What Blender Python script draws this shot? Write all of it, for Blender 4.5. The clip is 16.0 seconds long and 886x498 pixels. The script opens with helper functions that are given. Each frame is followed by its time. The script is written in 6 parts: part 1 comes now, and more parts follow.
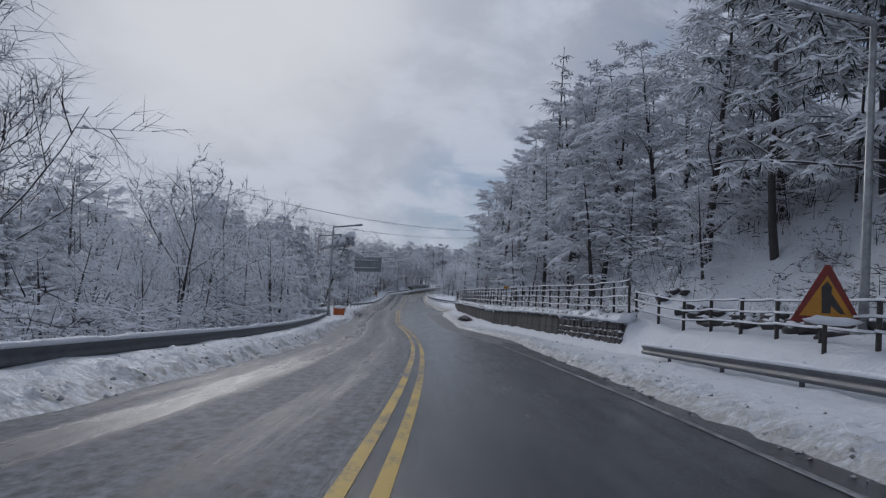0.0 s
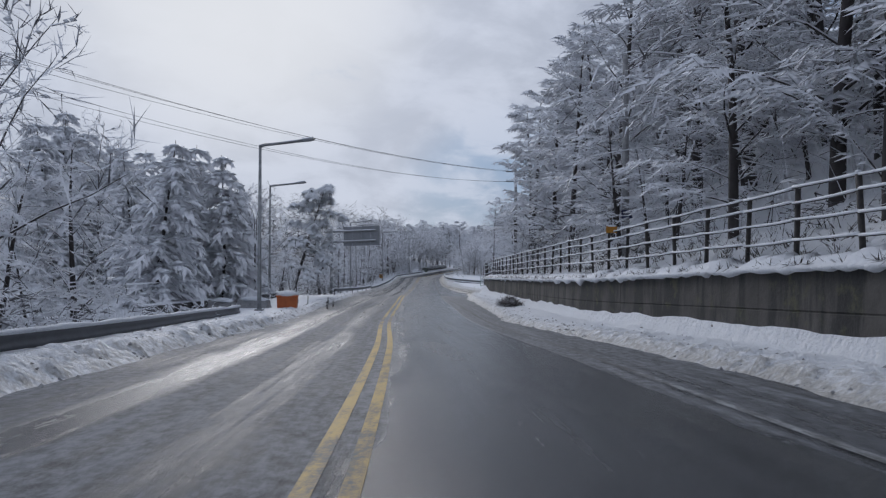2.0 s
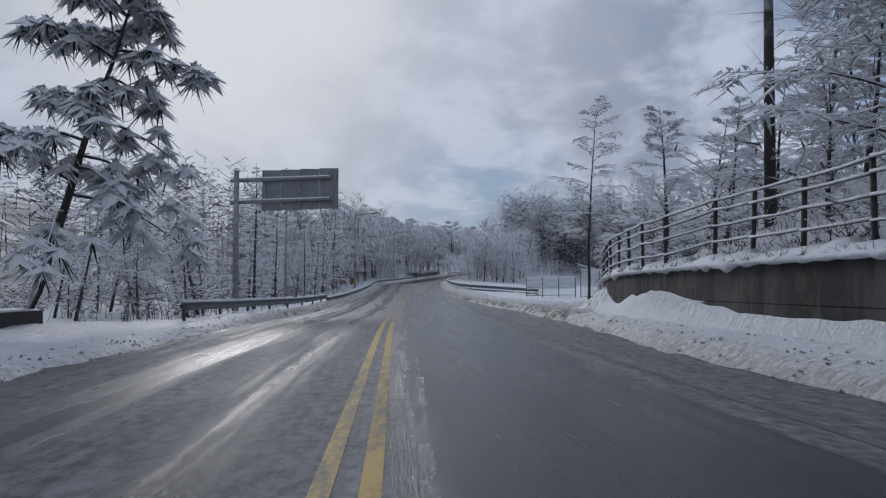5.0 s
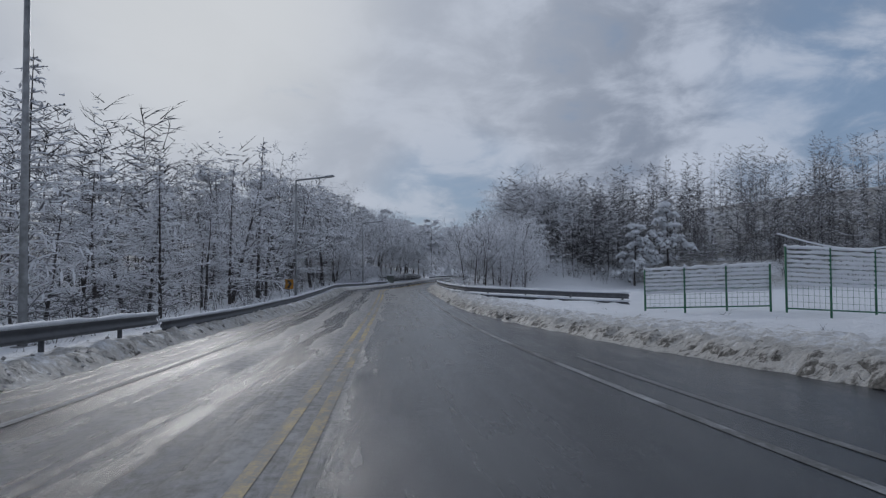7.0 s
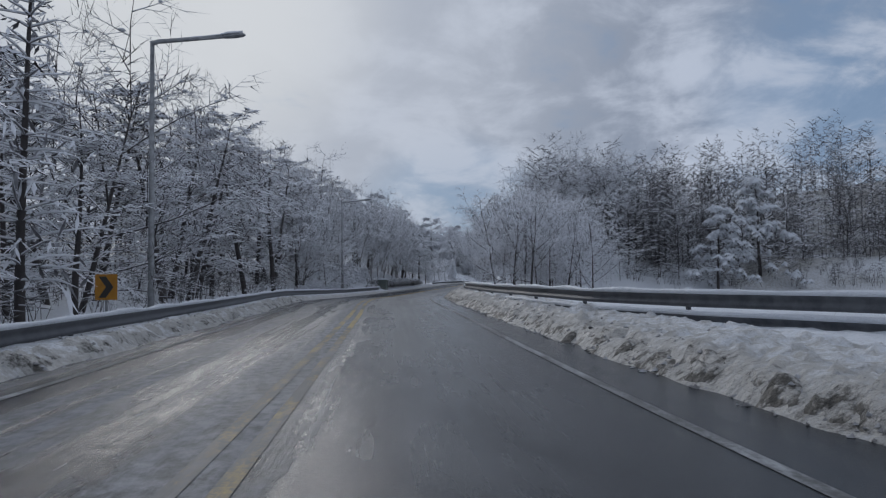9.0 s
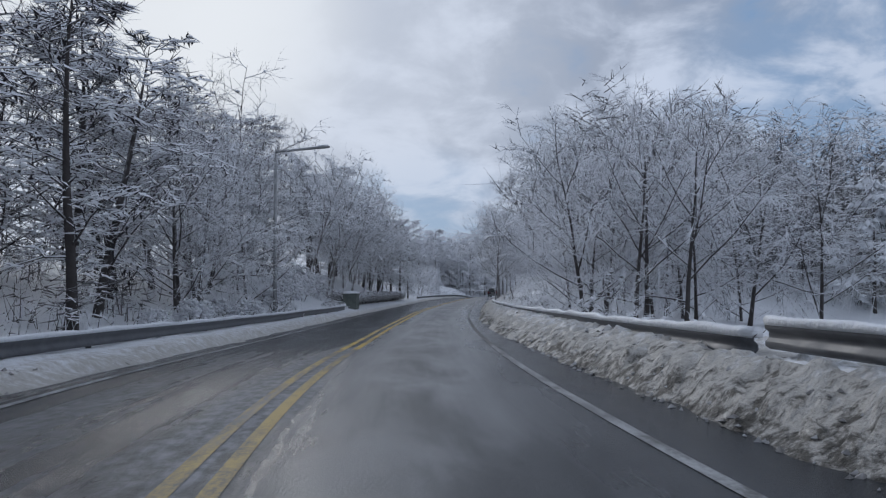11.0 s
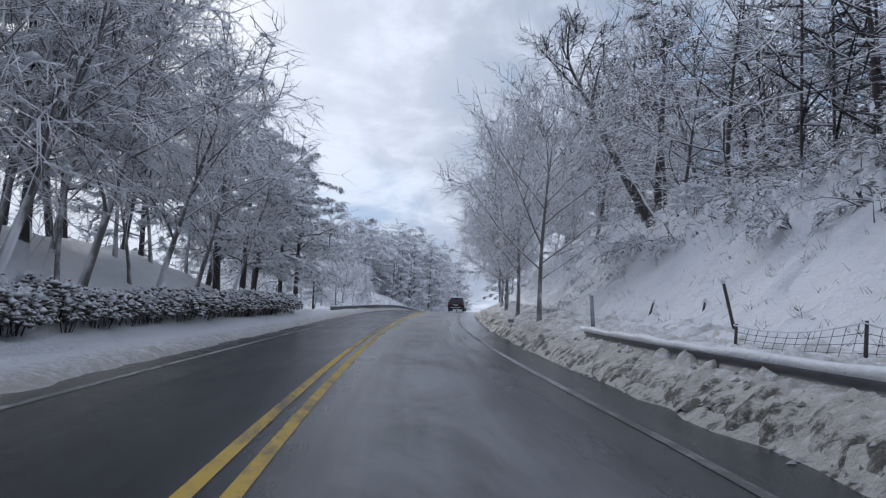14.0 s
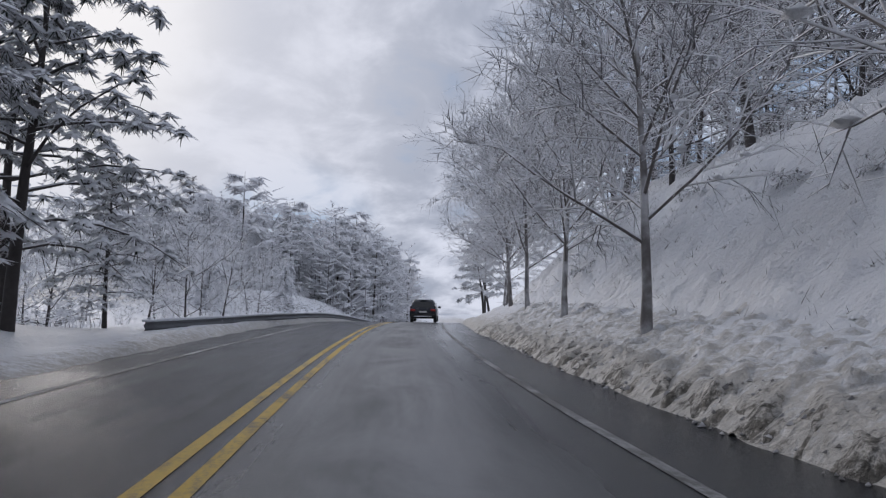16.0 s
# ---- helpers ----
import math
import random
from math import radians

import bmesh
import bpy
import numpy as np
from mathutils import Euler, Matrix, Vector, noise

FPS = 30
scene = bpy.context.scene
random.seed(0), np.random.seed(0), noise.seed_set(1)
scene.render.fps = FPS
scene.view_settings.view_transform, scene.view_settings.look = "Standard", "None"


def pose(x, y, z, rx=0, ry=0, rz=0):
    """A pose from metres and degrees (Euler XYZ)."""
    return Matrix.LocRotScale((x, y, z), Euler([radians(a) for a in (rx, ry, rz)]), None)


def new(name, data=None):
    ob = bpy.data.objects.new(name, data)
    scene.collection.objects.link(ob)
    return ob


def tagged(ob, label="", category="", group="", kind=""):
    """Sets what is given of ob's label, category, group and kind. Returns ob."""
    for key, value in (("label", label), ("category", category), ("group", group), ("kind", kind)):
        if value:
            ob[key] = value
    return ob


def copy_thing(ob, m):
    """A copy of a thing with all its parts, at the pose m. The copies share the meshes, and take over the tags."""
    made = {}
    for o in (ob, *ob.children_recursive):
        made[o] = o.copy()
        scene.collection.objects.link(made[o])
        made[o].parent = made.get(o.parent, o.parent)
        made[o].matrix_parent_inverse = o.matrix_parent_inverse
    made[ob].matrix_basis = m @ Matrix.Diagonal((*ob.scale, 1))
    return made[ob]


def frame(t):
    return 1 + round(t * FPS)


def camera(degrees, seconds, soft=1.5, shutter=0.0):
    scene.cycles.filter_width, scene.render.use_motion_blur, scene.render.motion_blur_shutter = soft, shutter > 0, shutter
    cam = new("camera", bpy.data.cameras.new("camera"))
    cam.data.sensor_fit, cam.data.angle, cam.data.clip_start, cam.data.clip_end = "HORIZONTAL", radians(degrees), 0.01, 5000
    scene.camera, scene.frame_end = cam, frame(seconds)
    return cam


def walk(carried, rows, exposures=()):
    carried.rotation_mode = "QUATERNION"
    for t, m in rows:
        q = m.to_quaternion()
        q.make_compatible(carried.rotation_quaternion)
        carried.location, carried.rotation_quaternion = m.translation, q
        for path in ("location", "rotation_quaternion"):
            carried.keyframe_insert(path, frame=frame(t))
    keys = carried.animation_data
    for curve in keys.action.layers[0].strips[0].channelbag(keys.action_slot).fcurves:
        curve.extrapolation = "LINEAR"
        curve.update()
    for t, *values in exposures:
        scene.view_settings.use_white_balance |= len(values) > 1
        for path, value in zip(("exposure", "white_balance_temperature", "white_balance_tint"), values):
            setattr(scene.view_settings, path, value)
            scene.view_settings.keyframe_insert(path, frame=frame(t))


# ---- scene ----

# ---------------------------------------------------------------- camera
PATH = [
    (0.0, pose(0.000, 0.000, 1.270, 92.15, -3.20, -0.16)),
    (0.5, pose(0.167, 8.400, 0.769, 91.59, -2.90, 0.56)),
    (1.0, pose(0.111, 16.730, 0.380, 91.35, -2.20, 0.64)),
    (1.5, pose(-0.111, 25.060, -0.065, 91.35, -1.10, 0.87)),
    (2.0, pose(-0.334, 33.320, -0.399, 90.95, -0.10, 1.11)),
    (2.5, pose(-0.834, 41.440, -0.788, 90.87, 0.20, 1.19)),
    (3.0, pose(-1.391, 49.630, -1.066, 90.87, -0.00, 0.79)),
    (3.5, pose(-2.058, 57.960, -1.400, 91.11, -0.20, 0.72)),
    (4.0, pose(-2.837, 66.360, -1.678, 91.35, -0.20, 0.64)),
    (6.5, pose(-5.125, 109.389, -2.589, 92.23, 0.21, -1.90)),
    (7.0, pose(-5.382, 118.239, -2.838, 92.30, 0.41, -2.13)),
    (7.5, pose(-5.685, 126.935, -3.052, 92.30, 0.51, -2.13)),
    (8.0, pose(-5.862, 135.727, -3.181, 92.38, 0.51, -2.05)),
    (8.5, pose(-6.082, 144.467, -3.231, 92.46, 0.51, -2.13)),
    (9.0, pose(-6.221, 153.202, -3.241, 92.94, 0.83, -2.51)),
    (11.5, pose(-7.394, 196.413, -2.576, 93.97, 0.33, -5.70)),
    (12.0, pose(-6.993, 204.837, -2.556, 94.20, -0.10, -6.84)),
    (12.5, pose(-6.397, 213.322, -2.532, 94.42, -0.72, -7.92)),
    (13.0, pose(-5.613, 221.786, -2.447, 94.57, -0.97, -8.66)),
    (13.5, pose(-4.821, 230.332, -2.420, 94.80, -1.42, -9.40)),
    (14.0, pose(-3.904, 238.863, -2.330, 94.71, -1.56, -10.29)),
    (14.5, pose(-2.932, 247.309, -2.247, 94.86, -1.70, -11.25)),
    (15.0, pose(-1.708, 255.731, -2.166, 95.00, -1.44, -12.03)),
    (15.5, pose(-0.514, 263.835, -2.044, 94.98, -1.25, -13.37)),
    (16.0, pose(0.847, 271.684, -1.940, 95.19, -0.77, -14.61)),
]

cam = camera(60.0, 16.0, soft=1.25)
walk(cam, PATH, [(0.0, -0.45, 5950, 13), (2.0, -0.18, 5950, 13), (4.0, -0.22, 5950, 14), (6.5, -0.50, 5950, 11), (9.0, -0.42, 5950, 11), (11.5, -0.04, 5900, 11), (12.3, -0.02, 5900, 11), (13.5, 0.26, 5950, 12), (14.5, 0.32, 6000, 12), (15.3, 0.32, 6100, 13), (16.0, 0.06, 6300, 15)])

# ---------------------------------------------------------------- sky and sun
SUN_AZ, SUN_EL = radians(16), radians(21)      # ahead and to the left, behind thin cloud
SUN_DIR = Vector((-math.sin(SUN_AZ) * math.cos(SUN_EL), math.cos(SUN_AZ) * math.cos(SUN_EL), math.sin(SUN_EL)))
sun = new("sun", bpy.data.lights.new("sun", "SUN"))
sun.data.energy, sun.data.angle, sun.data.color = 0.9, radians(12), (1.0, 0.95, 0.88)
sun.rotation_mode = "QUATERNION"
sun.rotation_quaternion = SUN_DIR.to_track_quat("Z", "Y")


class Nodes:
    """Short hand for node trees."""

    def __init__(self, tree):
        self.tree = tree

    def add(self, kind, ins=(), **props):
        n = self.tree.nodes.new(kind)
        for k, v in props.items():
            if k == "operation":
                n.operation = v
            elif k == "blend_type":
                n.blend_type = v
            elif k == "data_type":
                n.data_type = v
            elif k == "attribute_name":
                n.attribute_name = v
            elif k == "noise_dimensions":
                n.noise_dimensions = v
            elif k == "feature":
                n.feature = v
            elif k == "sky_type":
                n.sky_type = v
        for k, v in dict(ins).items():
            if isinstance(v, bpy.types.NodeSocket):
                self.tree.links.new(v, n.inputs[k])
            else:
                n.inputs[k].default_value = v
        return n

    def math(self, op, a, b=0.0, clamp=False):
        n = self.add("ShaderNodeMath", {0: a, 1: b}, operation=op)
        n.use_clamp = clamp
        return n.outputs[0]

    def span(self, v, a, b, c=0.0, d=1.0, smooth=True):
        n = self.add("ShaderNodeMapRange", {"Value": v, "From Min": a, "From Max": b, "To Min": c, "To Max": d})
        n.interpolation_type = "SMOOTHSTEP" if smooth else "LINEAR"
        return n.outputs[0]

    def mix(self, f, a, b):
        n = self.tree.nodes.new("ShaderNodeMix")
        n.data_type = "RGBA"
        for sock, v in ((n.inputs[0], f), (n.inputs[6], a), (n.inputs[7], b)):
            if isinstance(v, bpy.types.NodeSocket):
                self.tree.links.new(v, sock)
            else:
                sock.default_value = v if isinstance(v, (int, float)) else (*v, 1)[:4]
        return n.outputs[2]

    def noise(self, vec, scale, detail=4.0, rough=0.55, distort=0.0):
        n = self.add("ShaderNodeTexNoise", {"Vector": vec, "Scale": scale, "Detail": detail, "Roughness": rough, "Distortion": distort})
        return n.outputs[0]

    def scaled(self, vec, s):
        n = self.add("ShaderNodeVectorMath", {0: vec, 1: s}, operation="MULTIPLY")
        return n.outputs[0]


world = bpy.data.worlds.new("winter_sky")
scene.world = world
world.use_nodes = True
world.node_tree.nodes.clear()
W = Nodes(world.node_tree)
way = W.add("ShaderNodeTexCoord").outputs["Generated"]
clear = W.add("ShaderNodeTexSky", sky_type="NISHITA")
clear.sun_disc, clear.sun_elevation, clear.sun_rotation = False, SUN_EL, -SUN_AZ
sep = W.add("ShaderNodeSeparateXYZ", {0: way})
lift = W.math("ADD", W.math("MAXIMUM", sep.outputs[2], 0.0), 0.34)
flat = W.add("ShaderNodeCombineXYZ", {0: W.math("DIVIDE", sep.outputs[0], lift), 1: W.math("DIVIDE", sep.outputs[1], lift), 2: 0.0}).outputs[0]
big = W.noise(W.scaled(flat, (1.0, 0.85, 1.0)), 1.7, 7.0, 0.54, 0.45)
fine = W.noise(W.scaled(flat, (1.0, 0.9, 1.0)), 4.6, 8.0, 0.58, 0.35)
mixed = W.math("ADD", W.math("MULTIPLY", big, 0.66), W.math("MULTIPLY", fine, 0.34))


def gap(az, el, wide, soft):
    """Where the cloud opens round a direction: degrees right of ahead, over the horizon, and half widths."""
    a, e = radians(az), radians(el)
    to = (math.sin(a) * math.cos(e), math.cos(a) * math.cos(e), math.sin(e))
    near = W.add("ShaderNodeVectorMath", {0: way, 1: to}, operation="DOT_PRODUCT").outputs["Value"]
    return W.span(near, math.cos(radians(wide + soft)), math.cos(radians(wide)))


opening = W.math("MAXIMUM", gap(3.0, 3.5, 1.0, 8.0), W.math("MULTIPLY", gap(36.0, 13.0, 3.0, 14.0), 0.9))
cover = W.math("SUBTRACT", W.span(mixed, 0.30, 0.44), W.math("MULTIPLY", opening, W.span(fine, 0.62, 0.40, 0.25, 1.0)), True)
shade = W.span(W.math("ADD", W.math("MULTIPLY", big, 0.55), W.math("MULTIPLY", fine, 0.45)), 0.43, 0.57)
near_sun = W.add("ShaderNodeVectorMath", {0: way, 1: tuple(SUN_DIR)}, operation="DOT_PRODUCT").outputs["Value"]
glow = W.span(near_sun, 0.82, 1.0)
core = W.span(near_sun, 0.962, 1.0)
cloud = W.mix(shade, (0.35, 0.385, 0.45), (0.68, 0.715, 0.78))
cloud = W.mix(W.math("MULTIPLY", glow, 0.7), cloud, (0.75, 0.76, 0.775))
cloud = W.mix(W.math("MULTIPLY", core, 0.85), cloud, (0.94, 0.92, 0.86))
blue = W.add("ShaderNodeVectorMath", {0: clear.outputs[0], 1: (0.04, 0.045, 0.05)}, operation="MULTIPLY").outputs[0]
blue = W.mix(0.75, blue, (0.27, 0.40, 0.58))
sky = W.mix(W.math("ADD", W.math("MULTIPLY", cover, 0.84), 0.10), blue, cloud)
back = W.add("ShaderNodeBackground", {"Color": sky, "Strength": 1.0})
W.tree.links.new(back.outputs[0], W.add("ShaderNodeOutputWorld").inputs["Surface"])


# ---------------------------------------------------------------- materials
def material(name):
    m = bpy.data.materials.new(name)
    m.use_nodes = True
    m.node_tree.nodes.clear()
    t = Nodes(m.node_tree)
    shader = t.add("ShaderNodeBsdfPrincipled")
    t.tree.links.new(shader.outputs[0], t.add("ShaderNodeOutputMaterial").inputs["Surface"])
    t.place = t.add("ShaderNodeTexCoord").outputs["Object"]
    t.world_place = t.add("ShaderNodeNewGeometry").outputs["Position"]
    t.up = t.add("ShaderNodeSeparateXYZ", {0: t.add("ShaderNodeNewGeometry").outputs["Normal"]}).outputs[2]
    return m, t, shader


def wire(t, shader, sock, v):
    if isinstance(v, bpy.types.NodeSocket):
        t.tree.links.new(v, shader.inputs[sock])
    else:
        shader.inputs[sock].default_value = v if isinstance(v, (int, float)) else (*v, 1)[:4]


def bumped(t, shader, height, strength, distance):
    b = t.add("ShaderNodeBump", {"Height": height, "Strength": strength, "Distance": distance})
    t.tree.links.new(b.outputs[0], shader.inputs["Normal"])


SNOW_A, SNOW_B = (0.72, 0.74, 0.78), (0.84, 0.86, 0.89)


def snow_material(name, dirty):
    m, t, s = material(name)
    coarse, grain = t.noise(t.world_place, 0.7, 5.0), t.noise(t.world_place, 9.0, 6.0, 0.65)
    col = t.mix(coarse, SNOW_A, SNOW_B)
    lumps = t.noise(t.world_place, 2.6, 6.0, 0.6)
    if dirty:
        # roadside dirt, and the darker colour below the woods and in hollows
        soil_and_dark = t.add("ShaderNodeAttribute", attribute_name="dirt").outputs["Fac"]
        spots = t.math("ADD", soil_and_dark, t.math("MULTIPLY", t.math("SUBTRACT", t.noise(t.world_place, 4.5, 8.0, 0.72), 0.5), 1.5))
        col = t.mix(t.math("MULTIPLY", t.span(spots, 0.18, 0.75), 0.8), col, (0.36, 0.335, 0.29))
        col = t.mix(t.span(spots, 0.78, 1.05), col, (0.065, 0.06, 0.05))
    wire(t, s, "Base Color", col)
    wire(t, s, "Roughness", t.span(grain, 0.3, 0.7, 0.5, 0.75))
    s.inputs["Subsurface Weight"].default_value = 0.0
    clots = t.noise(t.world_place, 6.5, 5.0, 0.6)
    relief = t.math("ADD", t.math("MULTIPLY", lumps, 0.55), t.math("ADD", t.math("MULTIPLY", clots, 0.3), t.math("MULTIPLY", grain, 0.15)))
    bumped(t, s, relief, 0.9, 0.32 if dirty else 0.16)
    return m


def snowy(name, low, high, at, soft=0.25, rough=0.85, scale=6.0, bump=0.4, patch=0.6, metal=0.0):
    """A surface on whose upward faces snow lies. at: the upward part of the normal from which it does."""
    m, t, s = material(name)
    n1, n2 = t.noise(t.place, scale, 6.0, 0.6), t.noise(t.world_place, 1.7, 4.0)
    base = t.mix(n1, low, high)
    lies = t.math("ADD", t.up, t.math("MULTIPLY", t.math("SUBTRACT", n2, 0.5), patch))
    f = t.span(lies, at - soft, at + soft)
    wire(t, s, "Base Color", t.mix(f, base, t.mix(n2, (0.76, 0.77, 0.81), (0.87, 0.88, 0.91))))
    wire(t, s, "Roughness", t.span(f, 0.0, 1.0, rough, 0.65))
    wire(t, s, "Metallic", t.span(f, 0.0, 1.0, metal, 0.0))
    bumped(t, s, n1, bump, 0.03)
    return m


def plain(name, low, high, rough=0.6, scale=8.0, metal=0.0, bump=0.15):
    m, t, s = material(name)
    n1 = t.noise(t.place, scale, 6.0, 0.6)
    wire(t, s, "Base Color", t.mix(t.span(n1, 0.3, 0.7), low, high))
    wire(t, s, "Roughness", t.span(n1, 0.3, 0.7, rough - 0.1, rough + 0.1))
    wire(t, s, "Metallic", metal)
    bumped(t, s, n1, bump, 0.01)
    return m


SNOW = snow_material("fresh_snow", False)
VERGE = snow_material("roadside_snow", True)
CLOD = plain("ploughed_snow_clod", (0.16, 0.15, 0.14), (0.52, 0.52, 0.53), 0.8, 3.0, 0.0, 0.4)
BARK = snowy("snowy_bark", (0.028, 0.024, 0.024), (0.085, 0.075, 0.072), 0.42, 0.2, scale=9.0, patch=0.9)
LEANBARK = snowy("leaning_bark", (0.035, 0.03, 0.03), (0.10, 0.09, 0.086), 0.22, 0.15, scale=9.0, patch=0.5)
GREYBARK = snowy("grey_bark", (0.10, 0.092, 0.09), (0.23, 0.215, 0.21), 0.15, 0.25, scale=12.0, patch=0.9)
TWIG = snowy("snow_laden_twig", (0.035, 0.032, 0.034), (0.11, 0.101, 0.105), -0.62, 0.50, scale=5.0, patch=0.9)
LAYER = snowy("snow_lined_branch", (0.028, 0.025, 0.028), (0.085, 0.076, 0.083), 0.0, 0.42, scale=5.0, patch=0.9)
SPRAY = snowy("snow_caked_spray", (0.22, 0.225, 0.24), (0.50, 0.51, 0.54), -0.92, 0.5, scale=5.0, patch=1.0)
FINE = snowy("frosted_twig", (0.03, 0.026, 0.028), (0.08, 0.069, 0.073), 0.68, 0.42, scale=5.0, patch=0.7)
FARWOOD = snowy("far_bare_woods", (0.02, 0.018, 0.02), (0.05, 0.045, 0.049), 1.05, 0.35, scale=3.0, patch=1.0)
NEEDLE = snowy("snowy_needles", (0.018, 0.026, 0.022), (0.05, 0.065, 0.052), 0.42, 0.40, scale=14.0, bump=1.0, patch=0.8)
LADEN = snowy("drooping_laden_needles", (0.10, 0.11, 0.11), (0.34, 0.35, 0.355), -0.85, 0.5, scale=12.0, bump=1.0, patch=0.8)
STEEL = plain("galvanised_steel", (0.20, 0.205, 0.21), (0.36, 0.37, 0.38), 0.5, 5.0, 0.55)
BEAM = plain("weathered_rail_steel", (0.06, 0.064, 0.072), (0.13, 0.135, 0.145), 0.55, 3.0, 0.25)
POSTWOOD = plain("dark_post", (0.03, 0.028, 0.028), (0.08, 0.072, 0.066), 0.8, 12.0)
YELLOWPLATE = plain("amber_plate", (0.36, 0.16, 0.013), (0.46, 0.21, 0.017), 0.5, 4.0)
REDPLATE = plain("red_border", (0.13, 0.014, 0.011), (0.19, 0.02, 0.014), 0.5, 4.0)
BLACKPLATE = plain("black_symbol", (0.02, 0.02, 0.02), (0.04, 0.035, 0.03), 0.5, 4.0)
ORANGE = plain("orange_box", (0.42, 0.10, 0.03), (0.54, 0.15, 0.045), 0.6, 3.0)
NAVY = plain("navy_plate", (0.015, 0.02, 0.06), (0.025, 0.03, 0.085), 0.5, 4.0)
GREENPAINT = plain("green_paint", (0.02, 0.11, 0.06), (0.05, 0.18, 0.10), 0.5, 6.0)
WIRE = plain("cable", (0.015, 0.015, 0.016), (0.03, 0.03, 0.03), 0.6, 6.0)
CARPAINT = plain("dark_car_paint", (0.012, 0.014, 0.02), (0.02, 0.022, 0.03), 0.25, 2.0, 0.2, 0.02)
CARGLASS = plain("car_glass", (0.008, 0.009, 0.01), (0.012, 0.013, 0.015), 0.1, 2.0, 0.0, 0.0)
TYRE = plain("tyre", (0.015, 0.015, 0.015), (0.03, 0.03, 0.03), 0.85, 20.0)
LAMPRED = plain("tail_lamp", (0.30, 0.012, 0.012), (0.38, 0.02, 0.015), 0.25, 3.0)
SIGNBACK = plain("sign_back_sheet", (0.20, 0.21, 0.225), (0.30, 0.31, 0.33), 0.55, 1.2, 0.3)
BLOCK = plain("concrete_block", (0.24, 0.24, 0.245), (0.38, 0.38, 0.38), 0.85, 4.0, 0.0, 0.5)
CABINET = plain("grey_green_panel", (0.10, 0.118, 0.105), (0.17, 0.19, 0.17), 0.7, 3.0, 0.0, 0.2)
PLATEGREY = plain("pale_plate", (0.55, 0.55, 0.54), (0.7, 0.7, 0.69), 0.5, 4.0)
HEDGELEAF = snowy("hedge_leaves_under_snow", (0.035, 0.036, 0.032), (0.13, 0.12, 0.11), 0.12, 0.5, scale=9.0, patch=1.1)
BRUSH = snowy("cut_brushwood", (0.025, 0.02, 0.02), (0.075, 0.06, 0.052), 0.92, 0.2, scale=12.0)
STONE = snowy("wall_stone", (0.028, 0.027, 0.028), (0.085, 0.08, 0.078), 0.75, 0.15, scale=5.0, bump=0.8)


def concrete_material():
    """Old retaining wall: vertical run-off streaks, moss and pale patches."""
    m, t, s = material("stained_concrete")
    runs = t.noise(t.scaled(t.world_place, (1.3, 1.3, 0.22)), 1.0, 7.0, 0.65)
    blot = t.noise(t.world_place, 0.9, 6.0, 0.6)
    grain = t.noise(t.world_place, 14.0, 6.0)
    col = t.mix(t.span(blot, 0.3, 0.7), (0.045, 0.041, 0.037), (0.105, 0.096, 0.086))
    col = t.mix(t.span(runs, 0.44, 0.56), col, (0.016, 0.0155, 0.0155))
    moss = t.math("MULTIPLY", t.span(t.noise(t.world_place, 1.6, 7.0, 0.7), 0.52, 0.66), t.span(runs, 0.35, 0.55))
    col = t.mix(t.math("MULTIPLY", moss, 0.7), col, (0.10, 0.10, 0.045))
    wire(t, s, "Base Color", t.mix(t.math("MULTIPLY", grain, 0.35), col, (0.08, 0.078, 0.075)))
    s.inputs["Roughness"].default_value = 0.85
    bumped(t, s, t.math("ADD", grain, runs), 0.5, 0.02)
    return m


CONCRETE = concrete_material()


